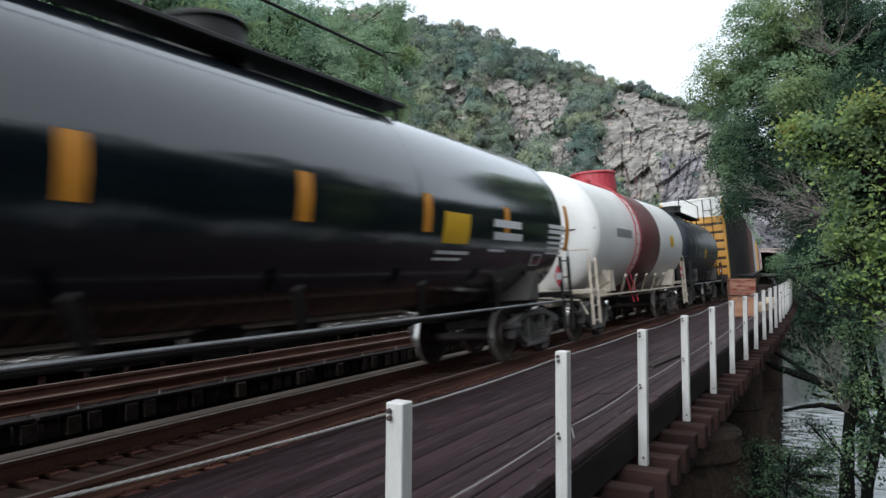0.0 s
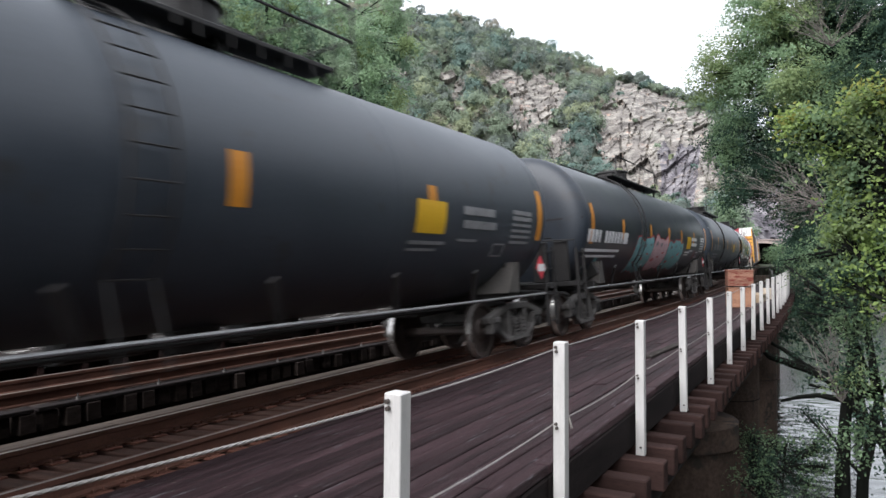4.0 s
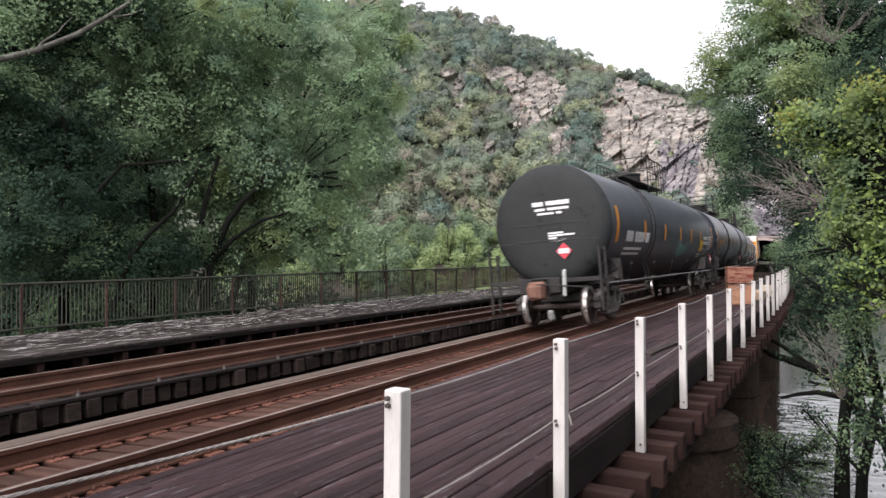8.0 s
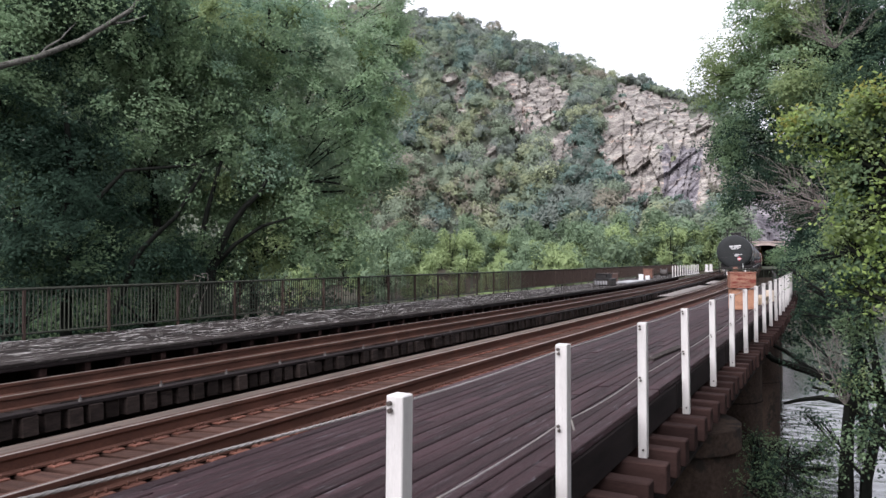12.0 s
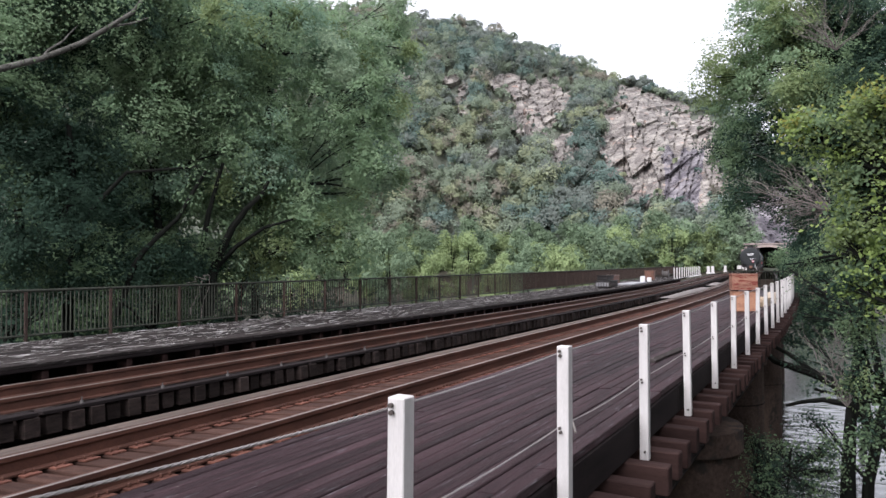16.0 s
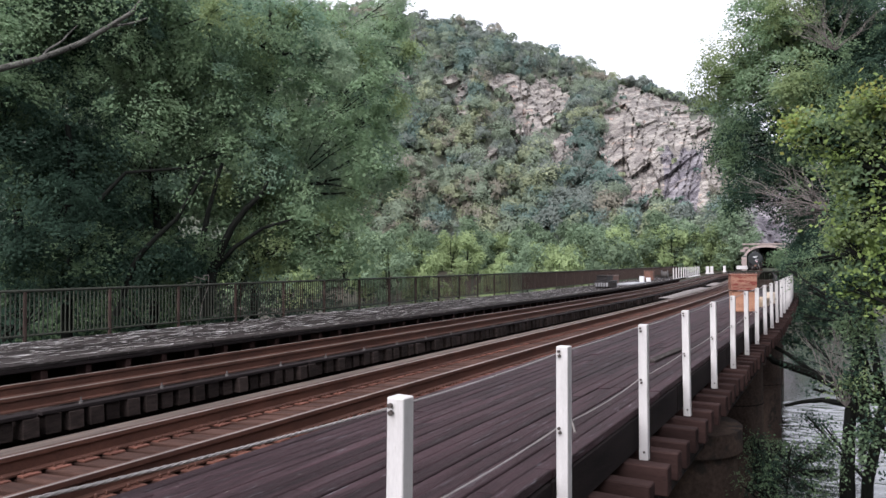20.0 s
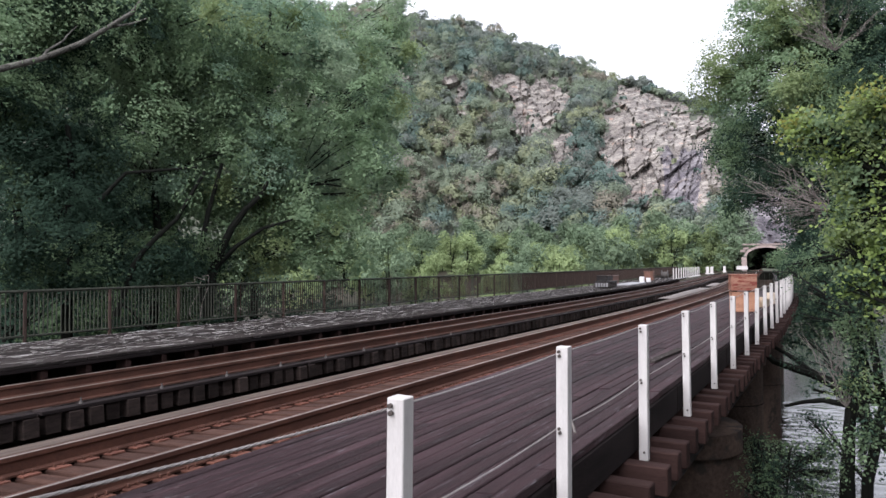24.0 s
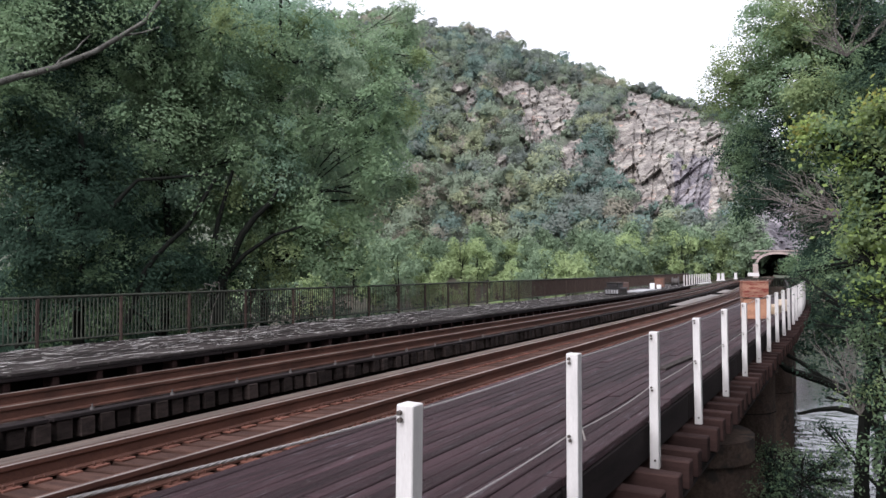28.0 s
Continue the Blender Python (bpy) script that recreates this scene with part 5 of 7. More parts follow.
def build_woods():
    """The forest on the mountain, by kind of crown, and the bright trees along its foot."""
    rng, ng = random.Random(6), np.random.default_rng(6)
    kinds = {"wood_dark": [], "wood_blue": [], "wood_mid": [], "wood_light": [], "wood_brown": []}
    count = 0
    while count < 1550:
        b, f = rng.uniform(-3, 47), rng.random() ** 0.95
        p, q = hill_point(b, f)
        el = math.degrees(math.atan2(p.z - 1.7, math.hypot(p.x, p.y)))
        if q > 0.9 and f < 0.93 and (rng.random() > 0.13 or noise.noise((b * 0.9, el * 0.9, 17)) < 0.05):
            continue
        if 1.0 < b < 6.6 and f < 0.22 or b > 38 and rng.random() < 0.7:
            continue
        count += 1
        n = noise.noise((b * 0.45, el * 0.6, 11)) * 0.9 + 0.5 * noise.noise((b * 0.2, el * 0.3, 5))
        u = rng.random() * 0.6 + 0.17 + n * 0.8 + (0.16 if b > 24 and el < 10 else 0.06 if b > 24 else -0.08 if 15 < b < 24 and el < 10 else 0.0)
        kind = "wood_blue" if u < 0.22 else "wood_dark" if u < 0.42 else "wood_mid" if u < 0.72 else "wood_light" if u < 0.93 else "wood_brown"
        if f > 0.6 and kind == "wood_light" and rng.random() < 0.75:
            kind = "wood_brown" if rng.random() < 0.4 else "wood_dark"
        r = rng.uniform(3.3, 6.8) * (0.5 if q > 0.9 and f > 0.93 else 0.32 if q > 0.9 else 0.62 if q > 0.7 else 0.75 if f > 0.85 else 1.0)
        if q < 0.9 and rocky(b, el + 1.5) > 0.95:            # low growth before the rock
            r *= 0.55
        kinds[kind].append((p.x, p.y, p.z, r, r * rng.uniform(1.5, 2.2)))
        if q < 0.8:
            kinds[kind].append((p.x + rng.uniform(-6, 6), p.y - rng.uniform(1, 5), p.z - 1.5, 1.6, 4.0))
    for i in range(90):                                   # low trees along the top of the cliffs
        p, q = hill_point(7 + 13 * (i + rng.random()) / 90, rng.uniform(0.955, 1.0))
        r = rng.uniform(1.9, 3.0)
        kinds[rng.choice(("wood_dark", "wood_mid", "wood_dark", "wood_brown"))].append((p.x, p.y, p.z - 0.6, r, r * 1.7))
    for kind, crowns in kinds.items():
        pts, nors = [], []
        for x, y, z, r, tall in crowns:
            # pads of foliage over a dome that is taller than wide
            m = 14 if r > 2.2 else 4
            d = ng.normal(0, 1, (m, 3))
            d[:, 2] = np.abs(d[:, 2]) * 1.15 - 0.35
            d /= np.linalg.norm(d, axis=1)[:, None]
            mid = np.array([x, y, z + 0.55 * tall]) + d * np.array([r, r, 0.45 * tall]) * ng.uniform(0.55, 0.98, m)[:, None]
            o = ng.normal(0, 1, (m, 36, 3))
            o -= 0.6 * (o * d[:, None]).sum(2)[:, :, None] * d[:, None]
            pts.append((mid[:, None] + o * (r * ng.uniform(0.13, 0.22, m))[:, None, None]).reshape(-1, 3))
            nors.append(np.repeat(d * 0.9 + np.array([0, 0, 0.35]) + ng.normal(0, 0.2, (m, 3)), 36, 0))
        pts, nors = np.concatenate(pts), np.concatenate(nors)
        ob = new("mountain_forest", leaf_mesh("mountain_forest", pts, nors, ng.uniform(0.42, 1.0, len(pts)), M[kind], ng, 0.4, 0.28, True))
        tagged(ob, {"wood_dark": "dense dark green forest on the mountainside", "wood_blue": "bluish green forest on the mountainside with haze in its colour", "wood_mid": "green broadleaf forest on the mountainside", "wood_light": "lighter green forest on the mountainside",
                    "wood_brown": "early turning brownish trees in the forest"}[kind], "forest", kind="stuff")
    protos = []
    sizes = (9.0, 14.5, 7.5, 12.5, 17.0, 10.5, 8.0, 13.0)
    for v in range(8):
        tall, balls = sizes[v], []
        for k in range(17):
            z = tall * (0.08 + 0.84 * (k + rng.random()) / 17)
            w = 0.32 * tall * math.sqrt(max(0.05, 1 - ((z / tall - 0.42) / 0.56) ** 2)) * rng.uniform(0.35, 1.0)
            a = rng.uniform(0, 2 * math.pi)
            balls.append((w * math.cos(a), w * math.sin(a), z, tall * rng.uniform(0.085, 0.15)))
        protos.append((balls, v))
    first = {}
    for i in range(132):
        b = 6.6 + 32 * (i + rng.random() * 1.4) / 68
        r = span(FOOT, b) - rng.uniform(3, 30)
        if b < 9:
            r = span(FOOT, b) - rng.uniform(2, 8)
        if i >= 68:
            b = 15 + 44 * (i - 68 + rng.random()) / 64
            r = 100 + (span(FOOT, b) - 130) * math.sqrt(rng.random())
            if r * math.sin(radians(b)) - shift(r * math.cos(radians(b))) < 26:
                continue
        z = low_ground(-math.sin(radians(b)) * r, math.cos(radians(b)) * r)
        v = rng.randrange(8)
        sunk = rng.uniform(0.25, 0.38)
        m = pose(-math.sin(radians(b)) * r, math.cos(radians(b)) * r, max(z, -7.5) - sunk, 0, 0, rng.uniform(0, 360))
        if v not in first:
            t = thing("shore_tree", "bright green tree at the foot of the mountain", "tree", "trees along the far shore")
            bm = bmesh.new()
            limb(bm, wander((0, 0, 0), (0.3, 0.2, sizes[v] * 0.8), 5, 0.25, rng), 0.2, 0.06)
            for x, y, z2, rr in protos[v][0]:
                limb(bm, wander((0, 0, 2.5), (x, y, z2), 3, 0.2, rng), 0.07, 0.03, 5)
            part("trunk", bm, M["bark"], t)
            p, n = crown_points(protos[v][0], 8, ng, 0.5, 14)
            ob = new("crown", leaf_mesh("crown", p, n, 0.42 * ng.uniform(0.7, 1.4, len(p)), M["shore_dark" if v in (1, 4, 7) else "shore"], ng, 0.5, small=True))
            ob.parent = t
            t.matrix_basis = m
            first[v] = t
        else:
            copy_thing(first[v], m)
    # unseen near-bank wood right of and behind the bridge end, added to block skylight
    t = thing("bank_wood_tree", "tall dark tree in the unseen wood added on the near bank", "tree", "trees of the near bank wood")
    balls = [(rng.gauss(0, 2.4), rng.gauss(0, 2.4), 10 + rng.uniform(-7.5, 7), rng.uniform(2.0, 3.2)) for _ in range(26)]
    bm = bmesh.new()
    part("trunk", limb(bm, wander((0, 0, -1), (0.4, 0.3, 13), 6, 0.3, rng), 0.34, 0.08), M["bark"], t)
    p, n = crown_points(balls, 3, ng, 0.6, 7)
    ob = new("crown", leaf_mesh("crown", p, n, 0.85 * ng.uniform(0.7, 1.4, len(p)), M["leaf_dark"], ng, 0.5))
    ob.parent = t
    spots = [(16, 1), (16, 11), (15, 20), (15, 29), (17, 38), (14, 48), (21, 5), (22, 16), (21, 27), (16, -8), (25, -4), (20, 58), (12, 62)]
    for k, (x, y) in enumerate(spots):
        m = pose(x, y, -6.5, 0, 0, 47 * k)
        if k:
            copy_thing(t, m)
        else:
            t.matrix_basis = m
    # bushy trees beside the track, before the tunnel
    b = grown([tuple(at(s, o, z)) + (r,) for s, o, z, r in ((172, 1.6, 2.6, 1.5), (174, -0.6, 3.4, 1.8), (176, -3.0, 3.0, 2.2), (170, 0.4, 1.0, 1.5), (168, -2.0, 1.4, 1.9), (172, -5.5, 2.6, 2.4))], 14, extra=3)
    f = at(174, -1.5, -0.6)
    tree("trackside_tree", "low dark green tree beside the tunnel mouth", f, f + Vector((0, 0, 3.0)), 0.12, {"leaf_mid": b[::2], "leaf_dark": b[1::2]}, 14, density=16, size=0.34, spread=0.5, per=16)
    # bare dead trunks among them
    for b, d, h in ((19.2, 12, 11), (27.6, -14, 12), (29.8, -20, 14), (16.5, 2, 7)):
        r = span(FOOT, b) - d
        p = Vector((-math.sin(radians(b)) * r, math.cos(radians(b)) * r, -1 + max(0, -d) * 0.7))
        bm = bmesh.new()
        stem = wander(p, p + Vector((rng.uniform(-1, 1), 0, h)), 5, 0.3, rng)
        limb(bm, stem, 0.22, 0.05)
        for k in range(7):
            q = stem[rng.choice((2, 3, 4))]
            limb(bm, wander(q, q + Vector((rng.uniform(-2, 2), rng.uniform(-1, 1), rng.uniform(1, 3.5))), 3, 0.2, rng), 0.07, 0.02, 5)
        tagged(part("dead_tree", bm, M["pale_bark"]), "bare pale dead tree among the shore trees", "tree")


# ---- the train ----
SPEED, TAIL_AT_8 = 13.0, 16.0
R_TANK, AXIS = 1.505, 2.47


def lathe(profile, seg=56):
    """A body of revolution about the y axis from (y, radius) pairs."""
    bm = bmesh.new()
    rings = []
    for y, r in profile:
        if r < 1e-4:
            rings.append([bm.verts.new((0, y, 0))])
        else:
            rings.append([bm.verts.new((r * math.cos(2 * math.pi * k / seg), y, r * math.sin(2 * math.pi * k / seg))) for k in range(seg)])
    for a, b in zip(rings, rings[1:]):
        for k in range(seg):
            j = (k + 1) % seg
            if len(a) == 1:
                bm.faces.new((a[0], b[j], b[k]))
            elif len(b) == 1:
                bm.faces.new((a[k], a[j], b[0]))
            else:
                bm.faces.new((a[k], a[j], b[j], b[k]))
    bmesh.ops.recalc_face_normals(bm, faces=bm.faces)
    return bm


HEAD, BULGE = 0.32, 0.32


def head_depth(rho, depth=HEAD):
    """How far the dished end lies behind its middle, at rho of the radius."""
    a = math.asin(min(1.0, rho) ** (1 / BULGE))
    return depth * (1 - math.cos(a))


def tank_profile(y0, y1, r, depth=HEAD):
    turns = [math.pi / 2 * k / 12 for k in range(13)]
    rear = [(y0 + depth * (1 - math.cos(a)), r * math.sin(a) ** BULGE if a else 0.0) for a in turns]
    return rear + [(y0 + y1 - y, rr) for y, rr in reversed(rear)]


def patch(y0, y1, a0, a1, r, wavy=0.0, seed=0, side=1, lift=0.006):
    """A painted field on the tank's side, a0 to a1 degrees above the middle; wavy gives it a rounded, uneven outline."""
    bm, rng = bmesh.new(), random.Random(seed)
    n, m = max(2, int((y1 - y0) / 0.05)) if wavy else 2, max(6, int((a1 - a0) / 4))
    ph = [rng.uniform(0, 6) for _ in range(4)]
    grid = []
    for i in range(n + 1):
        u = i / n
        lo, hi = a0, a1
        if wavy:
            y = y0 + (y1 - y0) * u
            full = min(1.0, 0.45 + 2.2 * min(u, 1 - u) * (y1 - y0) / 0.5)
            mid, h = (a0 + a1) / 2, (a1 - a0) / 2 * full
            lo = mid - h + wavy * (0.7 * math.sin(4.1 * y + ph[0]) + 0.4 * math.sin(11 * y + ph[1]))
            hi = mid + h + wavy * (0.7 * math.sin(3.7 * y + ph[2]) + 0.4 * math.sin(9 * y + ph[3]))
        y = y0 + (y1 - y0) * u
        row = []
        for j in range(m + 1):
            a = radians(lo + (hi - lo) * j / m)
            yy = y + (0.012 * wavy * math.sin(j * 1.3 + ph[0]) if wavy else 0)
            row.append(bm.verts.new((side * (r + lift) * math.cos(a), yy, AXIS + (r + lift) * math.sin(a))))
        grid.append(row)
    for i in range(n):
        for j in range(m):
            bm.faces.new((grid[i][j], grid[i + 1][j], grid[i + 1][j + 1], grid[i][j + 1]))
    return bm


def head_mark(x0, x1, z0, z1, y_end, r, out=-1):
    """A flat mark that follows the domed end of the tank."""
    bm = bmesh.new()
    n, m = 6, 3
    grid = []
    for i in range(n + 1):
        row = []
        for j in range(m + 1):
            x, z = x0 + (x1 - x0) * i / n, z0 + (z1 - z0) * j / m
            y = y_end - out * head_depth(min(0.985, math.hypot(x, z) / r)) + out * 0.012
            row.append(bm.verts.new((x, y, AXIS + z)))
        grid.append(row)
    for i in range(n):
        for j in range(m):
            bm.faces.new((grid[i][j], grid[i + 1][j], grid[i + 1][j + 1], grid[i][j + 1]))
    return bm


def lozenge(cx, y, cz, h):
    bm = bmesh.new()
    pts = [(cx - h, cz), (cx, cz - h), (cx + h, cz), (cx, cz + h)]
    a = [bm.verts.new((x, y, z)) for x, z in pts]
    b = [bm.verts.new((x, y - 0.012, z)) for x, z in pts]
    bm.faces.new(b)
    bm.faces.new(a[::-1])
    for k in range(4):
        bm.faces.new((a[k], a[(k + 1) % 4], b[(k + 1) % 4], b[k]))
    return bm


WHEELS = {}


def make_truck():
    """A two-axle truck, built once: wheels with bright treads, axles, cast side frames, springs, bolster, bearing caps."""
    t = thing("truck_model", "rusty two-axle freight truck", "truck")
    for sx in (-1, 1):
        bm = bmesh.new()
        x = sx * 0.99
        for y0, z0, y1, z1, d, w in ((-0.46, 0.80, 0.46, 0.80, 0.12, 0.16), (-1.12, 0.62, -0.44, 0.79, 0.12, 0.15), (0.44, 0.79, 1.12, 0.62, 0.12, 0.15), (-0.98, 0.52, -0.42, 0.27, 0.10, 0.14),
                                     (0.42, 0.27, 0.98, 0.52, 0.10, 0.14), (-0.45, 0.245, 0.45, 0.245, 0.09, 0.18), (-0.36, 0.26, -0.36, 0.80, 0.11, 0.14), (0.36, 0.26, 0.36, 0.80, 0.11, 0.14)):
            ln, a = math.hypot(y1 - y0, z1 - z0), math.degrees(math.atan2(z1 - z0, y1 - y0))
            box(bm, (0, 0, 0), (w, ln + 0.06, d), pose(x, (y0 + y1) / 2, (z0 + z1) / 2, a, 0, 0), bevel=0.02)
        for y in (-0.89, 0.89):
            box(bm, (x, y, 0.61), (0.18, 0.34, 0.12), bevel=0.03)
            for dy in (-0.15, 0.15):
                box(bm, (x, y + dy, 0.50), (0.15, 0.06, 0.22), bevel=0.015)
        f = part("side_frame", bm, M["truck"], t)
        for y in (-0.89, 0.89):
            bm = bmesh.new()
            rod(bm, (x - sx * 0.04, y, 0.47), (x + sx * 0.13, y, 0.47), 0.115, 0.09, 14)
            part("bearing_cap", bm, M["frame"], f)
        for y in (-0.14, 0.14):
            bm = bmesh.new()
            for k in range(5):
                rod(bm, (x + sx * 0.03, y, 0.30 + k * 0.062), (x + sx * 0.03, y, 0.335 + k * 0.062), 0.085, seg=10)
            rod(bm, (x + sx * 0.03, y, 0.28), (x + sx * 0.03, y, 0.62), 0.05, seg=8)
            part("spring", bm, M["truck"], f)
    for y in (-0.89, 0.89):
        bm = bmesh.new()
        rod(bm, (-0.95, y, 0.457), (0.95, y, 0.457), 0.075, seg=10)
        part("axle", bm, M["wheel"], t)
        for sx in (-1, 1):
            bm = lathe([(0.0, 0.12), (0.0, 0.18), (0.045, 0.22), (0.05, 0.37), (0.0, 0.40), (0.0, 0.455), (0.10, 0.460), (0.108, 0.485), (0.135, 0.485), (0.135, 0.40), (0.09, 0.37), (0.085, 0.22), (0.13, 0.18), (0.13, 0.12)], 28)
            mm = Matrix.Rotation(radians(90 * sx), 4, "Z")
            bmesh.ops.transform(bm, matrix=mm, verts=bm.verts)
            w = part("wheel", bm, M["wheel"], t, smooth=True)
            w.location = (sx * 0.815, y, 0.457)
            bm = lathe([(0.004, 0.4565), (0.098, 0.4625)], 28)
            bmesh.ops.transform(bm, matrix=mm, verts=bm.verts)
            w = part("tread", bm, M["tread"], t, "bright worn tread", smooth=True)
            w.location = (sx * 0.815, y, 0.457)
    bm = bmesh.new()
    box(bm, (0, 0, 0.66), (1.9, 0.34, 0.24), bevel=0.03)
    part("bolster", bm, M["truck"], t)
    bm = bmesh.new()
    for y in (-0.36, 0.36):
        box(bm, (0, y, 0.42), (1.5, 0.10, 0.14), bevel=0.02)
    part("brake_beam", bm, M["frame"], t)
    return t


def add_truck(model, car, y):
    """Copies the truck's pieces into a car as one of its parts."""
    base = new("truck", bpy.data.meshes.new("truck_pivot"))
    bm = bmesh.new()
    rod(bm, (0, 0, 0.70), (0, 0, 0.86), 0.2, seg=16)
    bm.to_mesh(base.data)
    bm.free()
    base.data.materials.append(M["frame"])
    base.parent = car
    base.location = (0, y, 0)
    tagged(base, "rusty two-axle truck")
    for o in model.children_recursive:
        c = new(o.name.split(".")[0], o.data)
        c.parent = base
        c.location = o.location
        if o.name.startswith("wheel"):
            WHEELS.setdefault(car.name, []).append(c)


def end_fittings(car, yend, out, half, frame_mat="frame", tail=False):
    """Stub sill, coupler, end platform, ladder, grab irons, lever and hose at one end; out is +1 ahead, -1 behind."""
    f = M[frame_mat]
    bm = bmesh.new()
    box(bm, (0, yend - out * 1.75, 0.98), (0.46, 3.5, 0.42), bevel=0.02)
    part("stub_sill", bm, f, car)
    bm = bmesh.new()
    box(bm, (0, yend - out * 0.42, 1.10), (2.75, 0.30, 0.10), bevel=0.01)
    box(bm, (0, yend - out * 0.06, 1.0), (1.0, 0.12, 0.36), bevel=0.02)
    part("end_platform", bm, f, car)
    bm = bmesh.new()
    rod(bm, (0, yend - out * 0.1, 0.88), (0, yend + out * 0.34, 0.88), 0.075, seg=10)
    box(bm, (0.0, yend + out * 0.36, 0.88), (0.30, 0.26, 0.34), bevel=0.06)
    box(bm, (0.17, yend + out * 0.46, 0.88), (0.10, 0.18, 0.30), bevel=0.03)
    box(bm, (-0.02, yend + out * 0.14, 0.90), (0.40, 0.20, 0.42), bevel=0.05)
    part("coupler", bm, M["rust_thing"], car, "rusty red-brown coupler")
    bm = bmesh.new()
    box(bm, (0, yend - out * 2.0, 1.02), (2.5, 0.5, 0.20), bevel=0.03)
    for sx in (-1, 1):
        box(bm, (sx * 0.85, yend - out * 2.0, 1.25), (0.9, 0.28, 0.42), pose(0, 0, 0, 0, sx * -28, 0), bevel=0.03)
    part("saddle", bm, f, car)
    for sx in (-1, 1):
        bm = bmesh.new()
        sec = [(sx * 0.25, 1.05), (sx * 1.32, 1.05), (sx * 1.36, 1.55), (sx * 1.06, 1.55)]
        lo = [bm.verts.new((x, yend - out * (2.35 if z < 1.2 else 2.10), z)) for x, z in sec]
        hi = [bm.verts.new((x, yend - out * (1.90 if z < 1.2 else 1.92), z)) for x, z in sec]
        bm.faces.new(lo)
        bm.faces.new(hi[::-1])
        for k in range(4):
            bm.faces.new((lo[k], hi[k], hi[(k + 1) % 4], lo[(k + 1) % 4]))
        bmesh.ops.recalc_face_normals(bm, faces=bm.faces)
        part("bolster_gusset", bm, M["dusty" if frame_mat == "frame" else frame_mat], car, "dusty grey bolster gusset")
    for sx in (-1, 1):
        x = sx * 1.36
        for dy in (0.0, 0.46):
            bm = bmesh.new()
            part("step_stile", box(bm, (x, yend - out * (0.30 + dy), 1.10), (0.06, 0.05, 1.45), bevel=0.008), f, car)
        for k in range(5):
            bm = bmesh.new()
            part("step_rung", rod(bm, (x, yend - out * 0.30, 0.46 + 0.32 * k), (x, yend - out * 0.76, 0.46 + 0.32 * k), 0.014, seg=6), f, car)
    bm = bmesh.new()
    pts = [(-1.36, yend - out * 0.30, 1.72), (-1.36, yend - out * 0.28, 2.0), (-0.5, yend - out * 0.24, 2.04), (0.5, yend - out * 0.24, 2.04), (1.36, yend - out * 0.28, 2.0), (1.36, yend - out * 0.30, 1.72)]
    rods(bm, pts, 0.016, 6)
    part("grab_rail", bm, f, car)
    bm = bmesh.new()
    rods(bm, [(0.05, yend + out * 0.38, 1.05), (0.5, yend + out * 0.15, 1.0), (1.2, yend + out * 0.05, 0.92), (1.36, yend + out * 0.05, 0.62)], 0.016, 6)
    part("uncoupling_lever", bm, f, car)
    bm = bmesh.new()
    rods(bm, [(-0.22, yend + out * 0.05, 0.86), (-0.26, yend + out * 0.28, 0.62), (-0.20, yend + out * 0.36, 0.36), (-0.16, yend + out * 0.34, 0.22)], 0.028, 8)
    part("air_hose", bm, M["frame" if not tail else "dusty"], car)
    if tail:
        bm = bmesh.new()
        box(bm, (0.62, yend + out * 0.06, 1.05), (0.08, 0.08, 0.62), pose(0, 0, 0, 0, 3, 0), bevel=0.03)
        part("marker_pole", bm, M["lever"], car, "pale upright lever at the rear coupler")
        bm = bmesh.new()
        box(bm, (0.30, yend + out * 0.22, 0.34), (0.15, 0.09, 0.24), pose(0, 0, 0, 12, 0, 0), bevel=0.04)
        part("hose_coupling", bm, M["silver"], car)


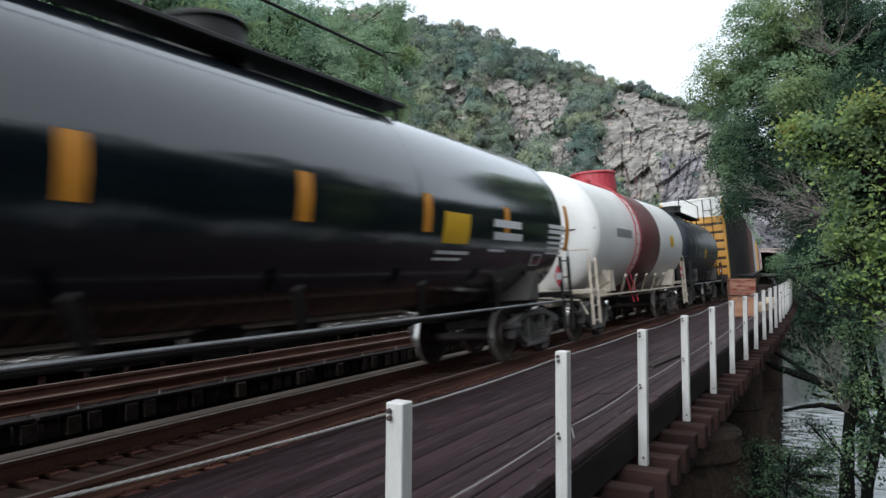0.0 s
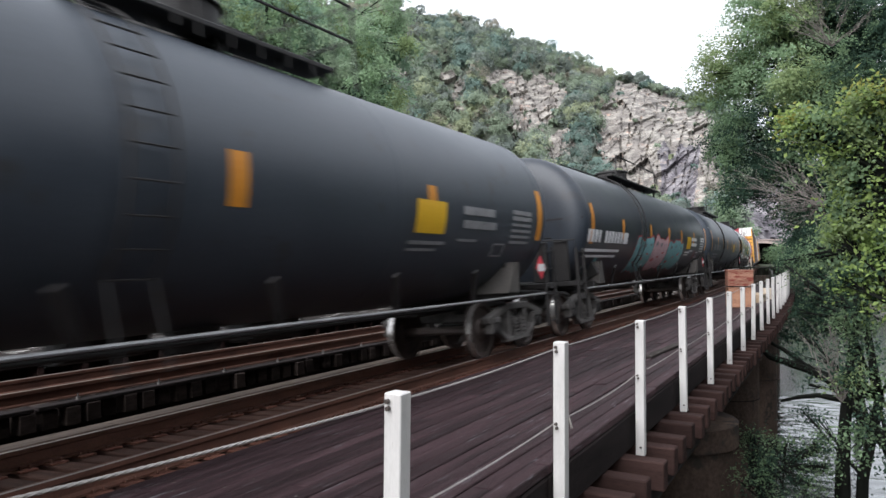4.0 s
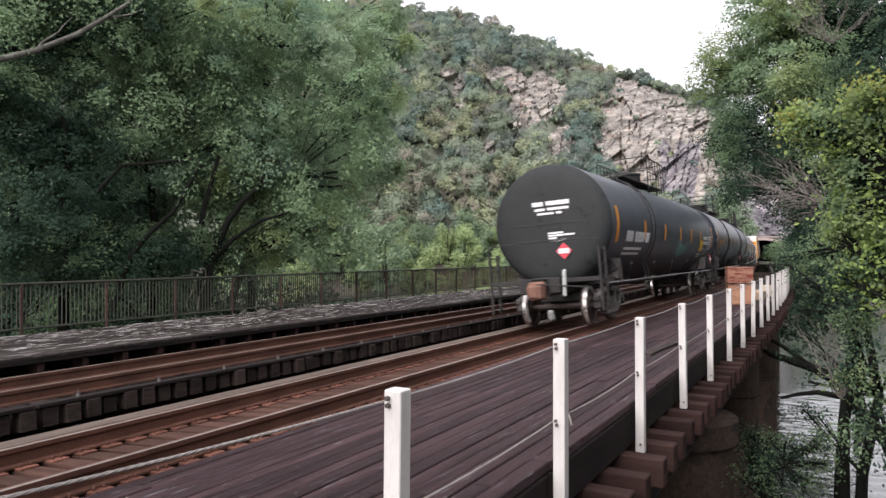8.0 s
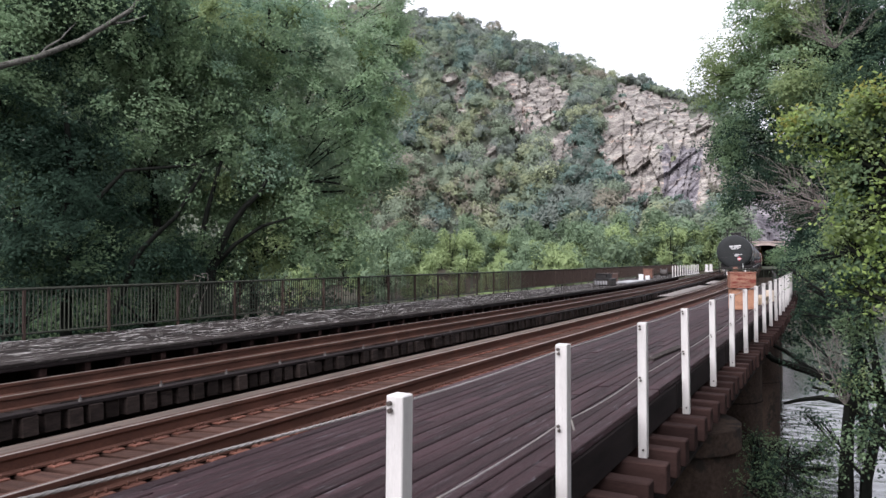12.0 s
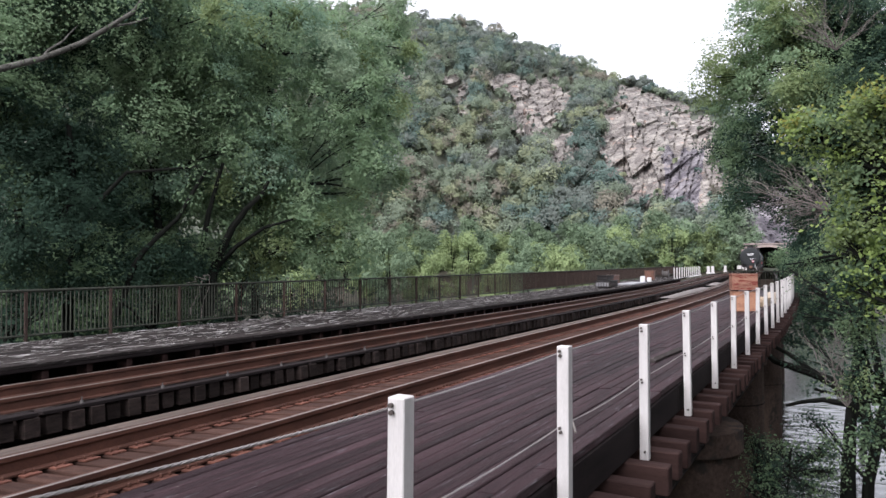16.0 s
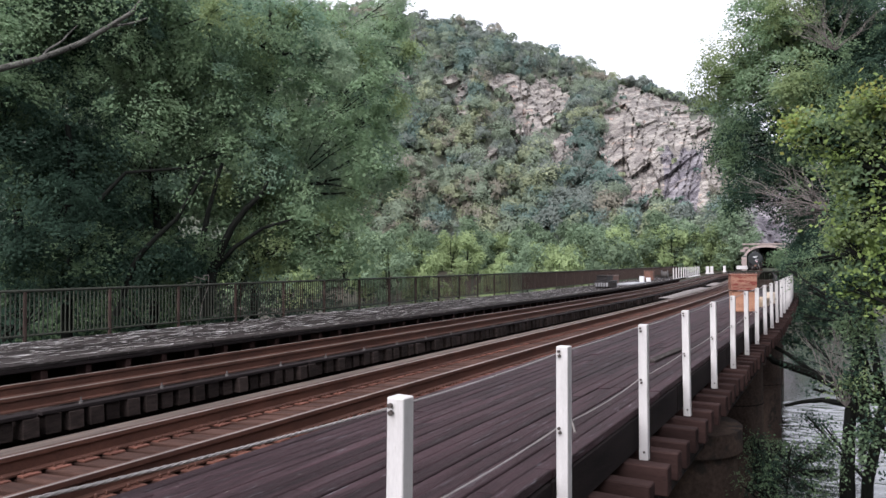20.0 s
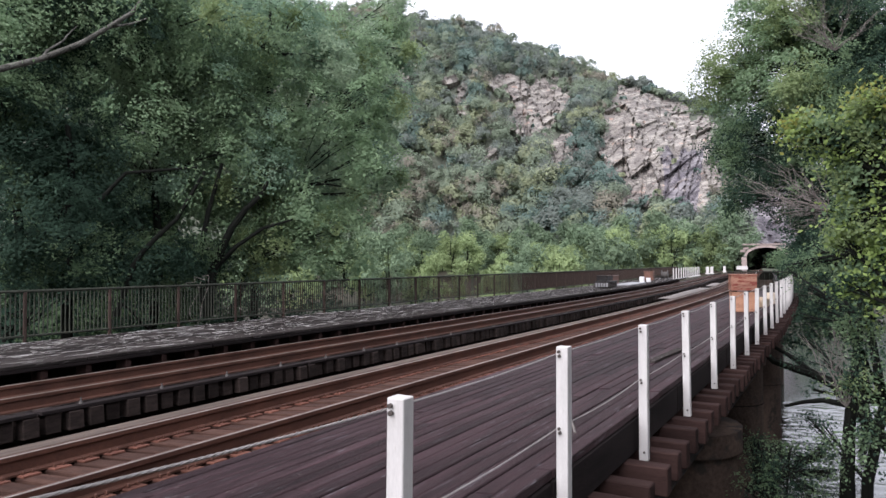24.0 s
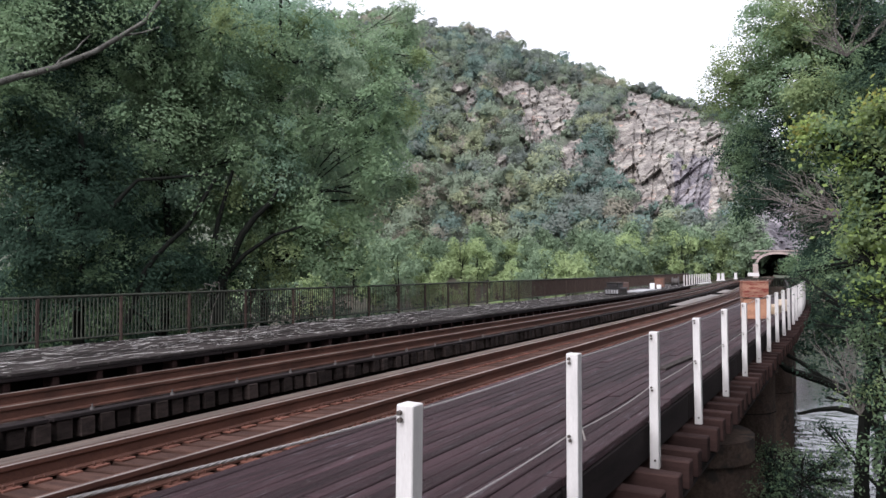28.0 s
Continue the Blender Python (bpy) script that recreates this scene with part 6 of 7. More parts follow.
def tank_car(model, label, length, body, marks, top="plain", frame_mat="frame", tail=False, rear_mark=True, r=R_TANK, seed=0, rail_mat="silver", domed=None, rear_truck=1.6, front_truck=1.45, strips=(), ladders=True):
    """A tank car over its own middle; y is ahead, x to the bridge's outer side."""
    rng = random.Random(seed)
    car = thing("tank_car", label, "tank car", "cars of the passing train")
    half = length / 2
    t0, t1 = -half + (0.86 if tail else 0.62), half - 0.62
    bm = lathe(tank_profile(t0, t1, r))
    bmesh.ops.translate(bm, vec=(0, 0, AXIS), verts=bm.verts)
    shell = part("tank", bm, M[body], car, smooth=True)
    # the rear end's shade is put in as a darker paint
    if tail:
        shell.data.materials.append(M["shaded_end"])
        for f in shell.data.polygons:
            f.material_index = int(f.center.y < t0 + HEAD * 0.86)
    for y in (t0 + 0.55, t0 + (t1 - t0) * 0.36, t0 + (t1 - t0) * 0.64, t1 - 0.55):
        bm = lathe([(y - 0.03, r + 0.0005), (y - 0.02, r + 0.003), (y + 0.02, r + 0.003), (y + 0.03, r + 0.0005)])
        bmesh.ops.translate(bm, vec=(0, 0, AXIS), verts=bm.verts)
        part("weld_band", bm, M[body], car, smooth=True)
    for out, yend in ((-1, t0), (1, t1)):
        bm = head_mark(-1.42, 1.42, 0.0, 0.035, yend, r, out=out)
        part("end_seam", bm, M["frame"], car)
    end_fittings(car, half, 1, half, frame_mat)
    end_fittings(car, -half, -1, half, frame_mat, tail)
    for y in (-half + rear_truck, half - front_truck):
        add_truck(model, car, y)
    # pipes low along both sides, with struts up to the tank
    for sx in (-1, 1):
        bm = bmesh.new()
        rods(bm, [(sx * 1.36, -half + 0.8, 0.97), (sx * 1.36, half - 0.8, 0.97)], 0.021, 8)
        part("side_pipe", bm, M[rail_mat], car, "scuffed pipe rail along the side")
        n = 5
        for k in range(n):
            y = -half + 3.4 + (length - 6.8) * k / (n - 1)
            bm = bmesh.new()
            box(bm, (0, 0, 0), (0.04, 0.12, 0.66), pose(sx * 1.22, y, 1.17, 32, sx * 28, 0), bevel=0.006)
            part("strut", bm, M[frame_mat], car)
    bm = bmesh.new()
    rods(bm, [(0.35, -half + 2.6, 0.86), (0.35, half - 2.6, 0.86)], 0.03, 8)
    box(bm, (-0.3, 1.4, 0.88), (0.5, 0.9, 0.3), bevel=0.04)
    rod(bm, (-0.55, -1.2, 0.9), (-0.55, -0.2, 0.9), 0.17, seg=12)
    part("brake_rigging", bm, M["frame"], car)
    bm = bmesh.new()
    rod(bm, (0, 0, AXIS - r - 0.22), (0, 0, AXIS - r + 0.05), 0.28, 0.34, 14)
    part("bottom_outlet", bm, M["frame"], car)
    # platform, valve dome, hand rails and ladders at the top
    zt = AXIS + r
    plat, mid = (5.4, -1.0) if tail else (5.9 if top == "plain" else 3.4, 0.0)
    for sx in (-1, 1) if top != "dome" else ():
        bm = bmesh.new()
        box(bm, (sx * 0.62, mid, zt + 0.02), (0.42, plat, 0.06), bevel=0.01)
        for k in range(5):
            box(bm, (sx * 0.66, mid - plat / 2 + plat * k / 4, zt - 0.10), (0.05, 0.06, 0.30), bevel=0.006)
        part("walkway_grating", bm, M["frame" if not domed else domed], car)
    bm = bmesh.new()
    wide = 0.66 if top == "dome" else 0.50
    rod(bm, (0, 0, zt - 0.06), (0, 0, zt + 0.46), wide, wide - 0.02, 24)
    rod(bm, (0, 0, zt + 0.46), (0, 0, zt + 0.51), wide + 0.03, wide, 24)
    part("valve_dome", bm, M["frame" if not domed else domed], car)
    for y in (-0.95, 1.0):
        bm = bmesh.new()
        part("manway", rod(bm, (0, y, zt - 0.05), (0, y, zt + 0.20), 0.20, 0.20, 14), M["frame" if not domed else domed], car)
    rail = M["frame" if not domed else domed]
    if top == "plain":
        for sx in (-1, 1):
            e = plat / 2 - 0.4
            bm = bmesh.new()
            rods(bm, [(sx * 0.82, mid - e, zt), (sx * 0.84, mid - e + 0.1, zt + 0.62), (sx * 0.84, mid + e - 0.1, zt + 0.62), (sx * 0.82, mid + e, zt)], 0.020, 6)
            part("platform_rail", bm, rail, car)
    elif top == "dome":
        for sx in (-1, 1):
            bm = bmesh.new()
            rods(bm, [(sx * 0.8, 0.85, zt - 0.1), (sx * 0.8, 0.85, zt + 0.62), (sx * 0.8, 1.9, zt + 0.62), (sx * 0.8, 1.9, zt - 0.1)], 0.013, 6)
            part("platform_rail", bm, M["maroon"], car, "thin dull red rail")
    else:
        for sx in (-1, 1):
            if not tail:
                bm = bmesh.new()
                rods(bm, [(sx * 0.80, -3.6, zt - 0.18), (sx * 0.82, -3.55, zt + 0.62), (sx * 0.82, -0.75, zt + 0.98), (sx * 0.82, -0.70, zt - 0.1)], 0.024, 6)
                part("platform_rail", bm, rail, car)
            for z in (zt + 0.48, zt + 0.95):
                bm = bmesh.new()
                part("cage_rail", rods(bm, [(sx * 0.84, -0.45, z), (sx * 0.84, 2.1, z)], 0.020, 6), rail, car)
            for k in range(7):
                y = -0.45 + 2.55 * k / 6
                bm = bmesh.new()
                part("cage_bar", rods(bm, [(sx * 0.84, y, zt - 0.15), (sx * 0.84, y, zt + 0.95)], 0.018 if k in (0, 6) else 0.012, 6), rail, car)
        for y in (-0.70, 2.1):
            for z in (zt + 0.5, zt + 0.96):
                bm = bmesh.new()
                part("cage_rail", rods(bm, [(-0.83, y, z), (0.83, y, z)], 0.018, 6), rail, car)
    if not tail and not domed:
        # brake gear and a stand at the rear platform
        for x, w in ((0.55, 0.34), (1.02, 0.30)):
            bm = bmesh.new()
            part("end_panel", box(bm, (x, -half + 0.36, 1.58), (w, 0.10, 0.86), bevel=0.02), M["frame"], car)
        bm = bmesh.new()
        part("brake_wheel", rod(bm, (-0.65, -half + 0.26, 1.85), (-0.65, -half + 0.30, 1.85), 0.26, seg=18), M["frame"], car)
        bm = bmesh.new()
        lab = part("end_label", box(bm, (0.28, t0 - 0.03, 2.28), (0.50, 0.02, 0.20), bevel=0.004), M["dim_lettering"], car, "small pale label")
        bm = bmesh.new()
        part("label_band", box(bm, (0.28, t0 - 0.045, 2.355), (0.50, 0.02, 0.07)), M["teal"], lab, "blue band")
    for sx in (-1, 1) if ladders else ():
        arc = [(sx * (r + 0.07) * math.cos(radians(a)), AXIS + (r + 0.07) * math.sin(radians(a))) for a in range(-40, 75, 10)]
        ym = -sx * (plat / 2 - 0.1) + mid
        for dy in (-0.22, 0.22):
            bm = bmesh.new()
            part("ladder_rail", rods(bm, [(x, ym + dy, z) for x, z in [(sx * 1.36, 0.72)] + arc], 0.016, 6), M["frame" if not domed else domed], car)
        for x, z in arc:
            bm = bmesh.new()
            part("rung", rod(bm, (x, ym - 0.22, z), (x, ym + 0.22, z), 0.010, seg=5), M["frame" if not domed else domed], car)
    # reflectors
    for k, y in enumerate(strips):
        tall = k in (0, len(strips) - 1)
        for sx in (-1, 1):
            part("reflector", patch(y - half - 0.11, y - half + 0.11, -21 if tall else -15.5, 13 if tall else 3.5, r, side=sx), M["orange"], car, "orange reflective strip")
    # marks: (kind, distance of its middle from the rear end, length, low angle, high angle, material)
    for name, y, ln, a0, a1, mat, wavy in marks:
        y0 = -half + y - ln / 2
        if name == "band":
            bm = lathe([(y0, r + 0.001), (y0 + 0.01, r + 0.006), (y0 + ln - 0.01, r + 0.006), (y0 + ln, r + 0.001)])
            bmesh.ops.translate(bm, vec=(0, 0, AXIS), verts=bm.verts)
            part(name, bm, M[mat], car, smooth=True)
            continue
        part(name, patch(y0, y0 + ln, a0, a1, r, wavy, seed + int(y * 10), lift={"graffiti": 0.011, "graffiti_stroke": 0.014, "graffiti_highlight": 0.014}.get(name, 0.009 if name != "graffiti_outline" else 0.008)), M[mat], car)
    if rear_mark and tail:
        for z0, z1, x0, x1 in ((0.46, 0.56, -0.52, -0.24), (0.46, 0.56, -0.17, 0.42), (0.34, 0.40, -0.46, -0.20), (0.34, 0.40, -0.14, 0.40), (0.24, 0.29, -0.40, 0.02), (0.24, 0.29, 0.08, 0.22), (-0.24, -0.20, -0.16, 0.22), (-0.30, -0.26, -0.16, 0.50), (-0.36, -0.32, -0.16, 0.05), (-0.42, -0.38, -0.12, 0.26)):
            part("end_lettering", head_mark(x0 + 0.15, x1 + 0.15, z0, z1, t0, r), M["lettering"], car)
    px, pz = (0.36, 1.80) if tail else (-0.30, 1.42)
    py = t0 + head_depth(math.hypot(px, pz - AXIS) / r) - (0.02 if tail else 0.08)
    ob = part("placard", lozenge(px, py, pz, 0.20), M["placard"], car, "red and white diamond placard")
    bm = bmesh.new()
    box(bm, (px, py - 0.025, pz), (0.28, 0.014, 0.12))
    part("placard_band", bm, M["lettering"], ob)
    bm = lozenge(0, 0, 0, 0.21)
    bmesh.ops.transform(bm, matrix=pose(1.40, half - 1.05, 1.44, 0, 0, 90), verts=bm.verts)
    ob = part("placard", bm, M["placard"], car, "red and white diamond placard")
    bm = bmesh.new()
    box(bm, (1.415, half - 1.05, 1.44), (0.014, 0.30, 0.13))
    part("placard_band", bm, M["lettering"], ob)
    return car


def lettered(y, chars, a0, a1, mat, seed, width=0.2):
    """A row of blocky painted characters that cannot be read, beginning y metres from the rear end."""
    rng, out = random.Random(seed), []
    for k in range(chars):
        if k == 4:
            continue
        out.append(("character", y + width * k, width * rng.uniform(0.62, 0.8), a0, a1, mat, 0))
    return out


def sprayed(y, long, a0, a1, mat):
    """Sprayed block letters: a red outline under a pale fill, with a few strokes over it, beginning y metres from the rear end."""
    mid = y + long / 2
    out = [("graffiti_outline", mid, long + 0.07, a0 - 1.0, a1 + 1.5, "red", 3), ("graffiti", mid, long, a0, a1, mat, 3)]
    for k in range(3):
        out.append(("graffiti_stroke", y + long * (0.22 + 0.26 * k), 0.34, a0 + 12 + 5 * k, a0 + 15 + 5 * k, "red", 1.5))
        out.append(("graffiti_highlight", y + long * (0.2 + 0.3 * k), 0.30, a1 - 9, a1 - 5, "haze_paint", 2))
    return out


def standard_marks(length, extra=(), text="dim_lettering", yellow=4.9, small=3.5, panel=1.9, start=2.1, wide=0.2, data=0.0, drop=0.0):
    data = data or start + 11 * wide + 0.25
    m = lettered(start, 11, -19.5, -9, text, int(length * 10), wide)
    m += [("lettering", start + 4.9 * wide, 10.5 * wide, -28, -25.4, text, 0), ("lettering", start + 4.6 * wide, 10 * wide, -33.4, -31, text, 0),
          ("data_panel", data, 0.42, -19.5, -9, text, 0), ("yellow_panel", length - yellow, 0.76, -20.5 - drop, -4 - drop, "yellow", 0), ("lettering", length - yellow, 0.95, -26.5 - drop, -24.5 - drop, text, 0), ("lettering", length - yellow - 0.1, 0.75, -30 - drop, -28.5 - drop, text, 0),
          ("lettering", length - small, 1.05, -9, -4.5, text, 0), ("lettering", length - small + 0.05, 1.1, -16.5, -12, text, 0), ("lettering", length - small - 0.3, 0.6, -24, -22.5, text, 0)]
    # a ruled table of small print and a framed notice near the front end
    for k in range(6):
        m.append(("small_print", length - panel, 0.8, -24 + 3.7 * k, -22.2 + 3.7 * k + (0.8 if k > 3 else 0), text, 0))
    m += [("notice_frame", length - panel - 0.75, 0.42, -25.3, -24.3, text, 0), ("notice_frame", length - panel - 0.75, 0.42, -33, -32, text, 0), ("notice_frame", length - panel - 0.95, 0.04, -32, -25.3, text, 0), ("notice_frame", length - panel - 0.55, 0.04, -32, -25.3, text, 0)]
    return m + list(extra)


def box_car(model, label, length, height, side, ends, roof, seed, ribs=14, kind="boxcar"):
    rng = random.Random(seed)
    car = thing(kind, label, "boxcar", "cars of the passing train")
    half, z0, w = length / 2, 1.05, 1.56
    bm = bmesh.new()
    box(bm, (0, 0, (z0 + height) / 2), (2 * w - 0.08, length - 1.3, height - z0), bevel=0.04)
    part("body", bm, M[side], car)
    for sx in (-1, 1):
        for k in range(ribs):
            bm = bmesh.new()
            box(bm, (sx * (w - 0.01), -half + 0.8 + (length - 1.6) * k / (ribs - 1), (z0 + height) / 2), (0.07, 0.11, height - z0 - 0.2), bevel=0.015)
            part("side_post", bm, M[side], car)
    for out in (-1, 1):
        y = out * (half - 0.63)
        for k in range(7):
            bm = bmesh.new()
            box(bm, (0, y, z0 + 0.35 + (height - z0 - 1.4) * k / 6), (2 * w - 0.25, 0.09, 0.34), bevel=0.04)
            part("end_rib", bm, M[ends], car)
        bm = bmesh.new()
        box(bm, (0, y + out * 0.01, height - 0.45), (2 * w - 0.1, 0.06, 0.86), bevel=0.01)
        part("end_panel", bm, M[roof], car)
        for sx in (-1, 1):
            bm = bmesh.new()
            box(bm, (sx * (w - 0.08), y, (z0 + height) / 2), (0.12, 0.12, height - z0), bevel=0.02)
            part("corner_post", bm, M[ends], car)
        bm = bmesh.new()
        for dx in (0.55, 0.95):
            rod(bm, (dx, y + out * 0.12, z0 + 0.1), (dx, y + out * 0.12, height), 0.02, seg=6)
        for k in range(9):
            rod(bm, (0.55, y + out * 0.12, z0 + 0.3 + 0.4 * k), (0.95, y + out * 0.12, z0 + 0.3 + 0.4 * k), 0.014, seg=6)
        part("end_ladder", bm, M["frame"], car)
    bm = bmesh.new()
    box(bm, (0, 0, height + 0.05), (2 * w + 0.02, length - 1.3, 0.12), bevel=0.03)
    part("roof", bm, M[roof], car)
    bm = bmesh.new()
    box(bm, (0, 0, 0.95), (2 * w - 0.3, length - 0.7, 0.22), bevel=0.02)
    part("underframe", bm, M["frame"], car)
    for out in (-1, 1):
        bm = bmesh.new()
        rod(bm, (0, out * (half - 0.6), 0.88), (0, out * (half + 0.05), 0.88), 0.08, seg=8)
        part("coupler", bm, M["truck"], car)
        add_truck(model, car, out * (half - 2.1))
    return car


TRAIN = []


def build_train():
    """From the last car forwards: each car with the place of its rear end behind or ahead of the last wheel."""
    model = make_truck()
    ends = [-1.25, 17.2, 33.1, 49.2, 67.1, 84.95, 102.0, 114.0, 124.6]

    def put(k, make, **kw):
        a, b = ends[k], ends[k + 1]
        car = make(length=b - a - 0.75, **kw)
        TRAIN.append((car, (a + b) / 2))

    black = dict(model=model)
    put(0, tank_car, label="dark grey-black tank car at the rear of the train", body="grey_tank", marks=standard_marks(17.7, yellow=3.25, small=2.47, panel=1.27, start=2.58, wide=0.178, drop=7, text="lettering", extra=[("graffiti", 10.4, 1.9, -34, -18, "green_paint", 4)]), tail=True, top="caged", rear_truck=2.15, strips=(1.62, 4.49, 7.23, 9.78, 11.95, 14.07, 17.08), seed=1, **black)
    put(1, tank_car, label="black tank car with yellow lettering and pale graffiti", body="black_tank", top="caged",
        marks=lettered(2.08, 10, -14, -6, "orange", 5, 0.192) + [("lettering", 2.6, 1.4, -20, -18, "orange", 0), ("lettering", 2.75, 1.7, -26, -24.4, "orange", 0), ("lettering", 2.6, 1.5, -31, -29.6, "orange", 0), ("graffiti", 3.3, 1.5, -39, -12, "haze_paint", 5), ("graffiti", 5.5, 1.6, -37, -8, "haze_paint", 5),
               ("graffiti", 8.9, 3.0, -36, -12, "haze_paint", 5), ("painted_mark", 0.62, 0.22, 2, 18, "lettering", 2), ("painted_mark", 0.62, 0.2, -8, -4, "lettering", 1), ("data_panel", 13.9, 0.5, -16, -4, "dim_lettering", 0)], strips=(1.31, 4.32, 6.11, 8.09, 10.6, 13.9), seed=2, **black)
    put(2, tank_car, label="dark grey tank car with a caged top platform", body="grey_tank", top="caged", marks=standard_marks(15.3), strips=(1.1, 3.9, 7.0, 10.4, 14.2), seed=3, **black)
    put(3, tank_car, label="black tank car with teal and pink graffiti", body="black_tank", marks=standard_marks(17.15, start=0.98, wide=0.262, text="lettering", yellow=4.2, small=3.2, panel=1.4, data=4.0, extra=sprayed(5.2, 2.15, -53, -12, "teal") + sprayed(7.32, 2.0, -50, -10, "pink") + sprayed(9.4, 2.6, -52, -12, "teal") + [("painted_column", 2.0, 0.26, -63, -31, "teal", 2), ("graffiti", 14.45, 0.5, -38, -24, "maroon", 3)]), strips=(1.2, 3.76, 6.79, 9.34, 11.47, 13.90, 16.69), seed=4, **black)
    put(4, tank_car, label="faded grey-black tank car with orange reflectors", body="grey_tank", marks=standard_marks(17.1, [("painted_mark", 0.5, 0.3, 14, 20, "lettering", 2)], yellow=5.2, small=3.46), strips=(1.2, 3.6, 5.9, 8.2, 10.68, 13.14, 16.17), seed=5, **black)
    put(5, tank_car, label="glossy black tank car with orange reflectors", body="gloss_tank", marks=standard_marks(16.3, (), "lettering", yellow=5.1, small=3.4, panel=1.2), strips=(1.0, 3.2, 5.58, 8.0, 10.39, 12.86, 15.69), seed=6, ladders=False, **black)
    put(6, tank_car, label="white tank car with a maroon middle band", body="white_tank", frame_mat="cream", rail_mat="cream", domed="red", top="dome", rear_mark=False,
        marks=[("band", 5.75, 2.3, -89, 89, "maroon", 0), ("lettering", 2.9, 1.4, -5, 3, "dim_lettering", 0), ("yellow_panel", 8.6, 0.5, -8, 5, "yellow", 0)], seed=7, **black)
    put(7, tank_car, label="short black tank car before the boxcars", body="black_tank", marks=standard_marks(9.85, [("band", 2.6, 0.6, -60, 89, "haze_paint", 0)]), r=1.36, seed=8, **black)
    looks = [("yellow boxcar with a white-topped end", 5.1, "box_dark", "box_yellow", "white_tank"), ("dark brown steel boxcar with ribbed sides", 4.9, "box_brown", "box_brown", "galvanised"), ("galvanised autorack with dark posts", 5.15, "galvanised", "box_dark", "galvanised"),
             ("weathered yellow boxcar with ribbed sides", 5.0, "box_yellow", "box_yellow", "galvanised"), ("brown steel boxcar with ribbed sides", 4.8, "box_brown", "box_brown", "box_dark"), ("galvanised autorack with dark posts", 5.15, "galvanised", "box_dark", "galvanised"),
             ("faded red boxcar with ribbed sides", 4.9, "red", "box_brown", "galvanised"), ("pale grey-white boxcar with ribbed sides", 4.9, "white_tank", "galvanised", "galvanised")]
    a = ends[-1]
    for k, (lab, h, s, e, rf) in enumerate(looks):
        ln = 19.0 if k != 1 else 17.0
        car = box_car(model, lab, ln - 0.8, h, s, e, rf, 40 + k)
        TRAIN.append((car, a + ln / 2))
        a += ln
    for o in [model, *model.children_recursive]:
        bpy.data.objects.remove(o)


def motions():
    """The whole train rolls away at one steady speed, banked and turned with the track."""
    times = [0.5 * i for i in range(57)]
    for car, ahead in TRAIN:
        rows = []
        for t in times:
            s = TAIL_AT_8 + SPEED * (t - 8.0) + ahead
            rows.append((t, frame_at(s, NEAR_C, tilt(NEAR_C), BANK)))
        walk(car, rows)
    # the wheels of the last cars, those that pass close by, roll without slipping
    turn = math.degrees(SPEED / 0.457)
    for car, ahead in TRAIN[:3]:
        for w in WHEELS[car.name]:
            x, y, z = w.location
            walk(w, [(0.05 * i, pose(x, y, z, -turn * 0.05 * i, 0, 0)) for i in range(561)])


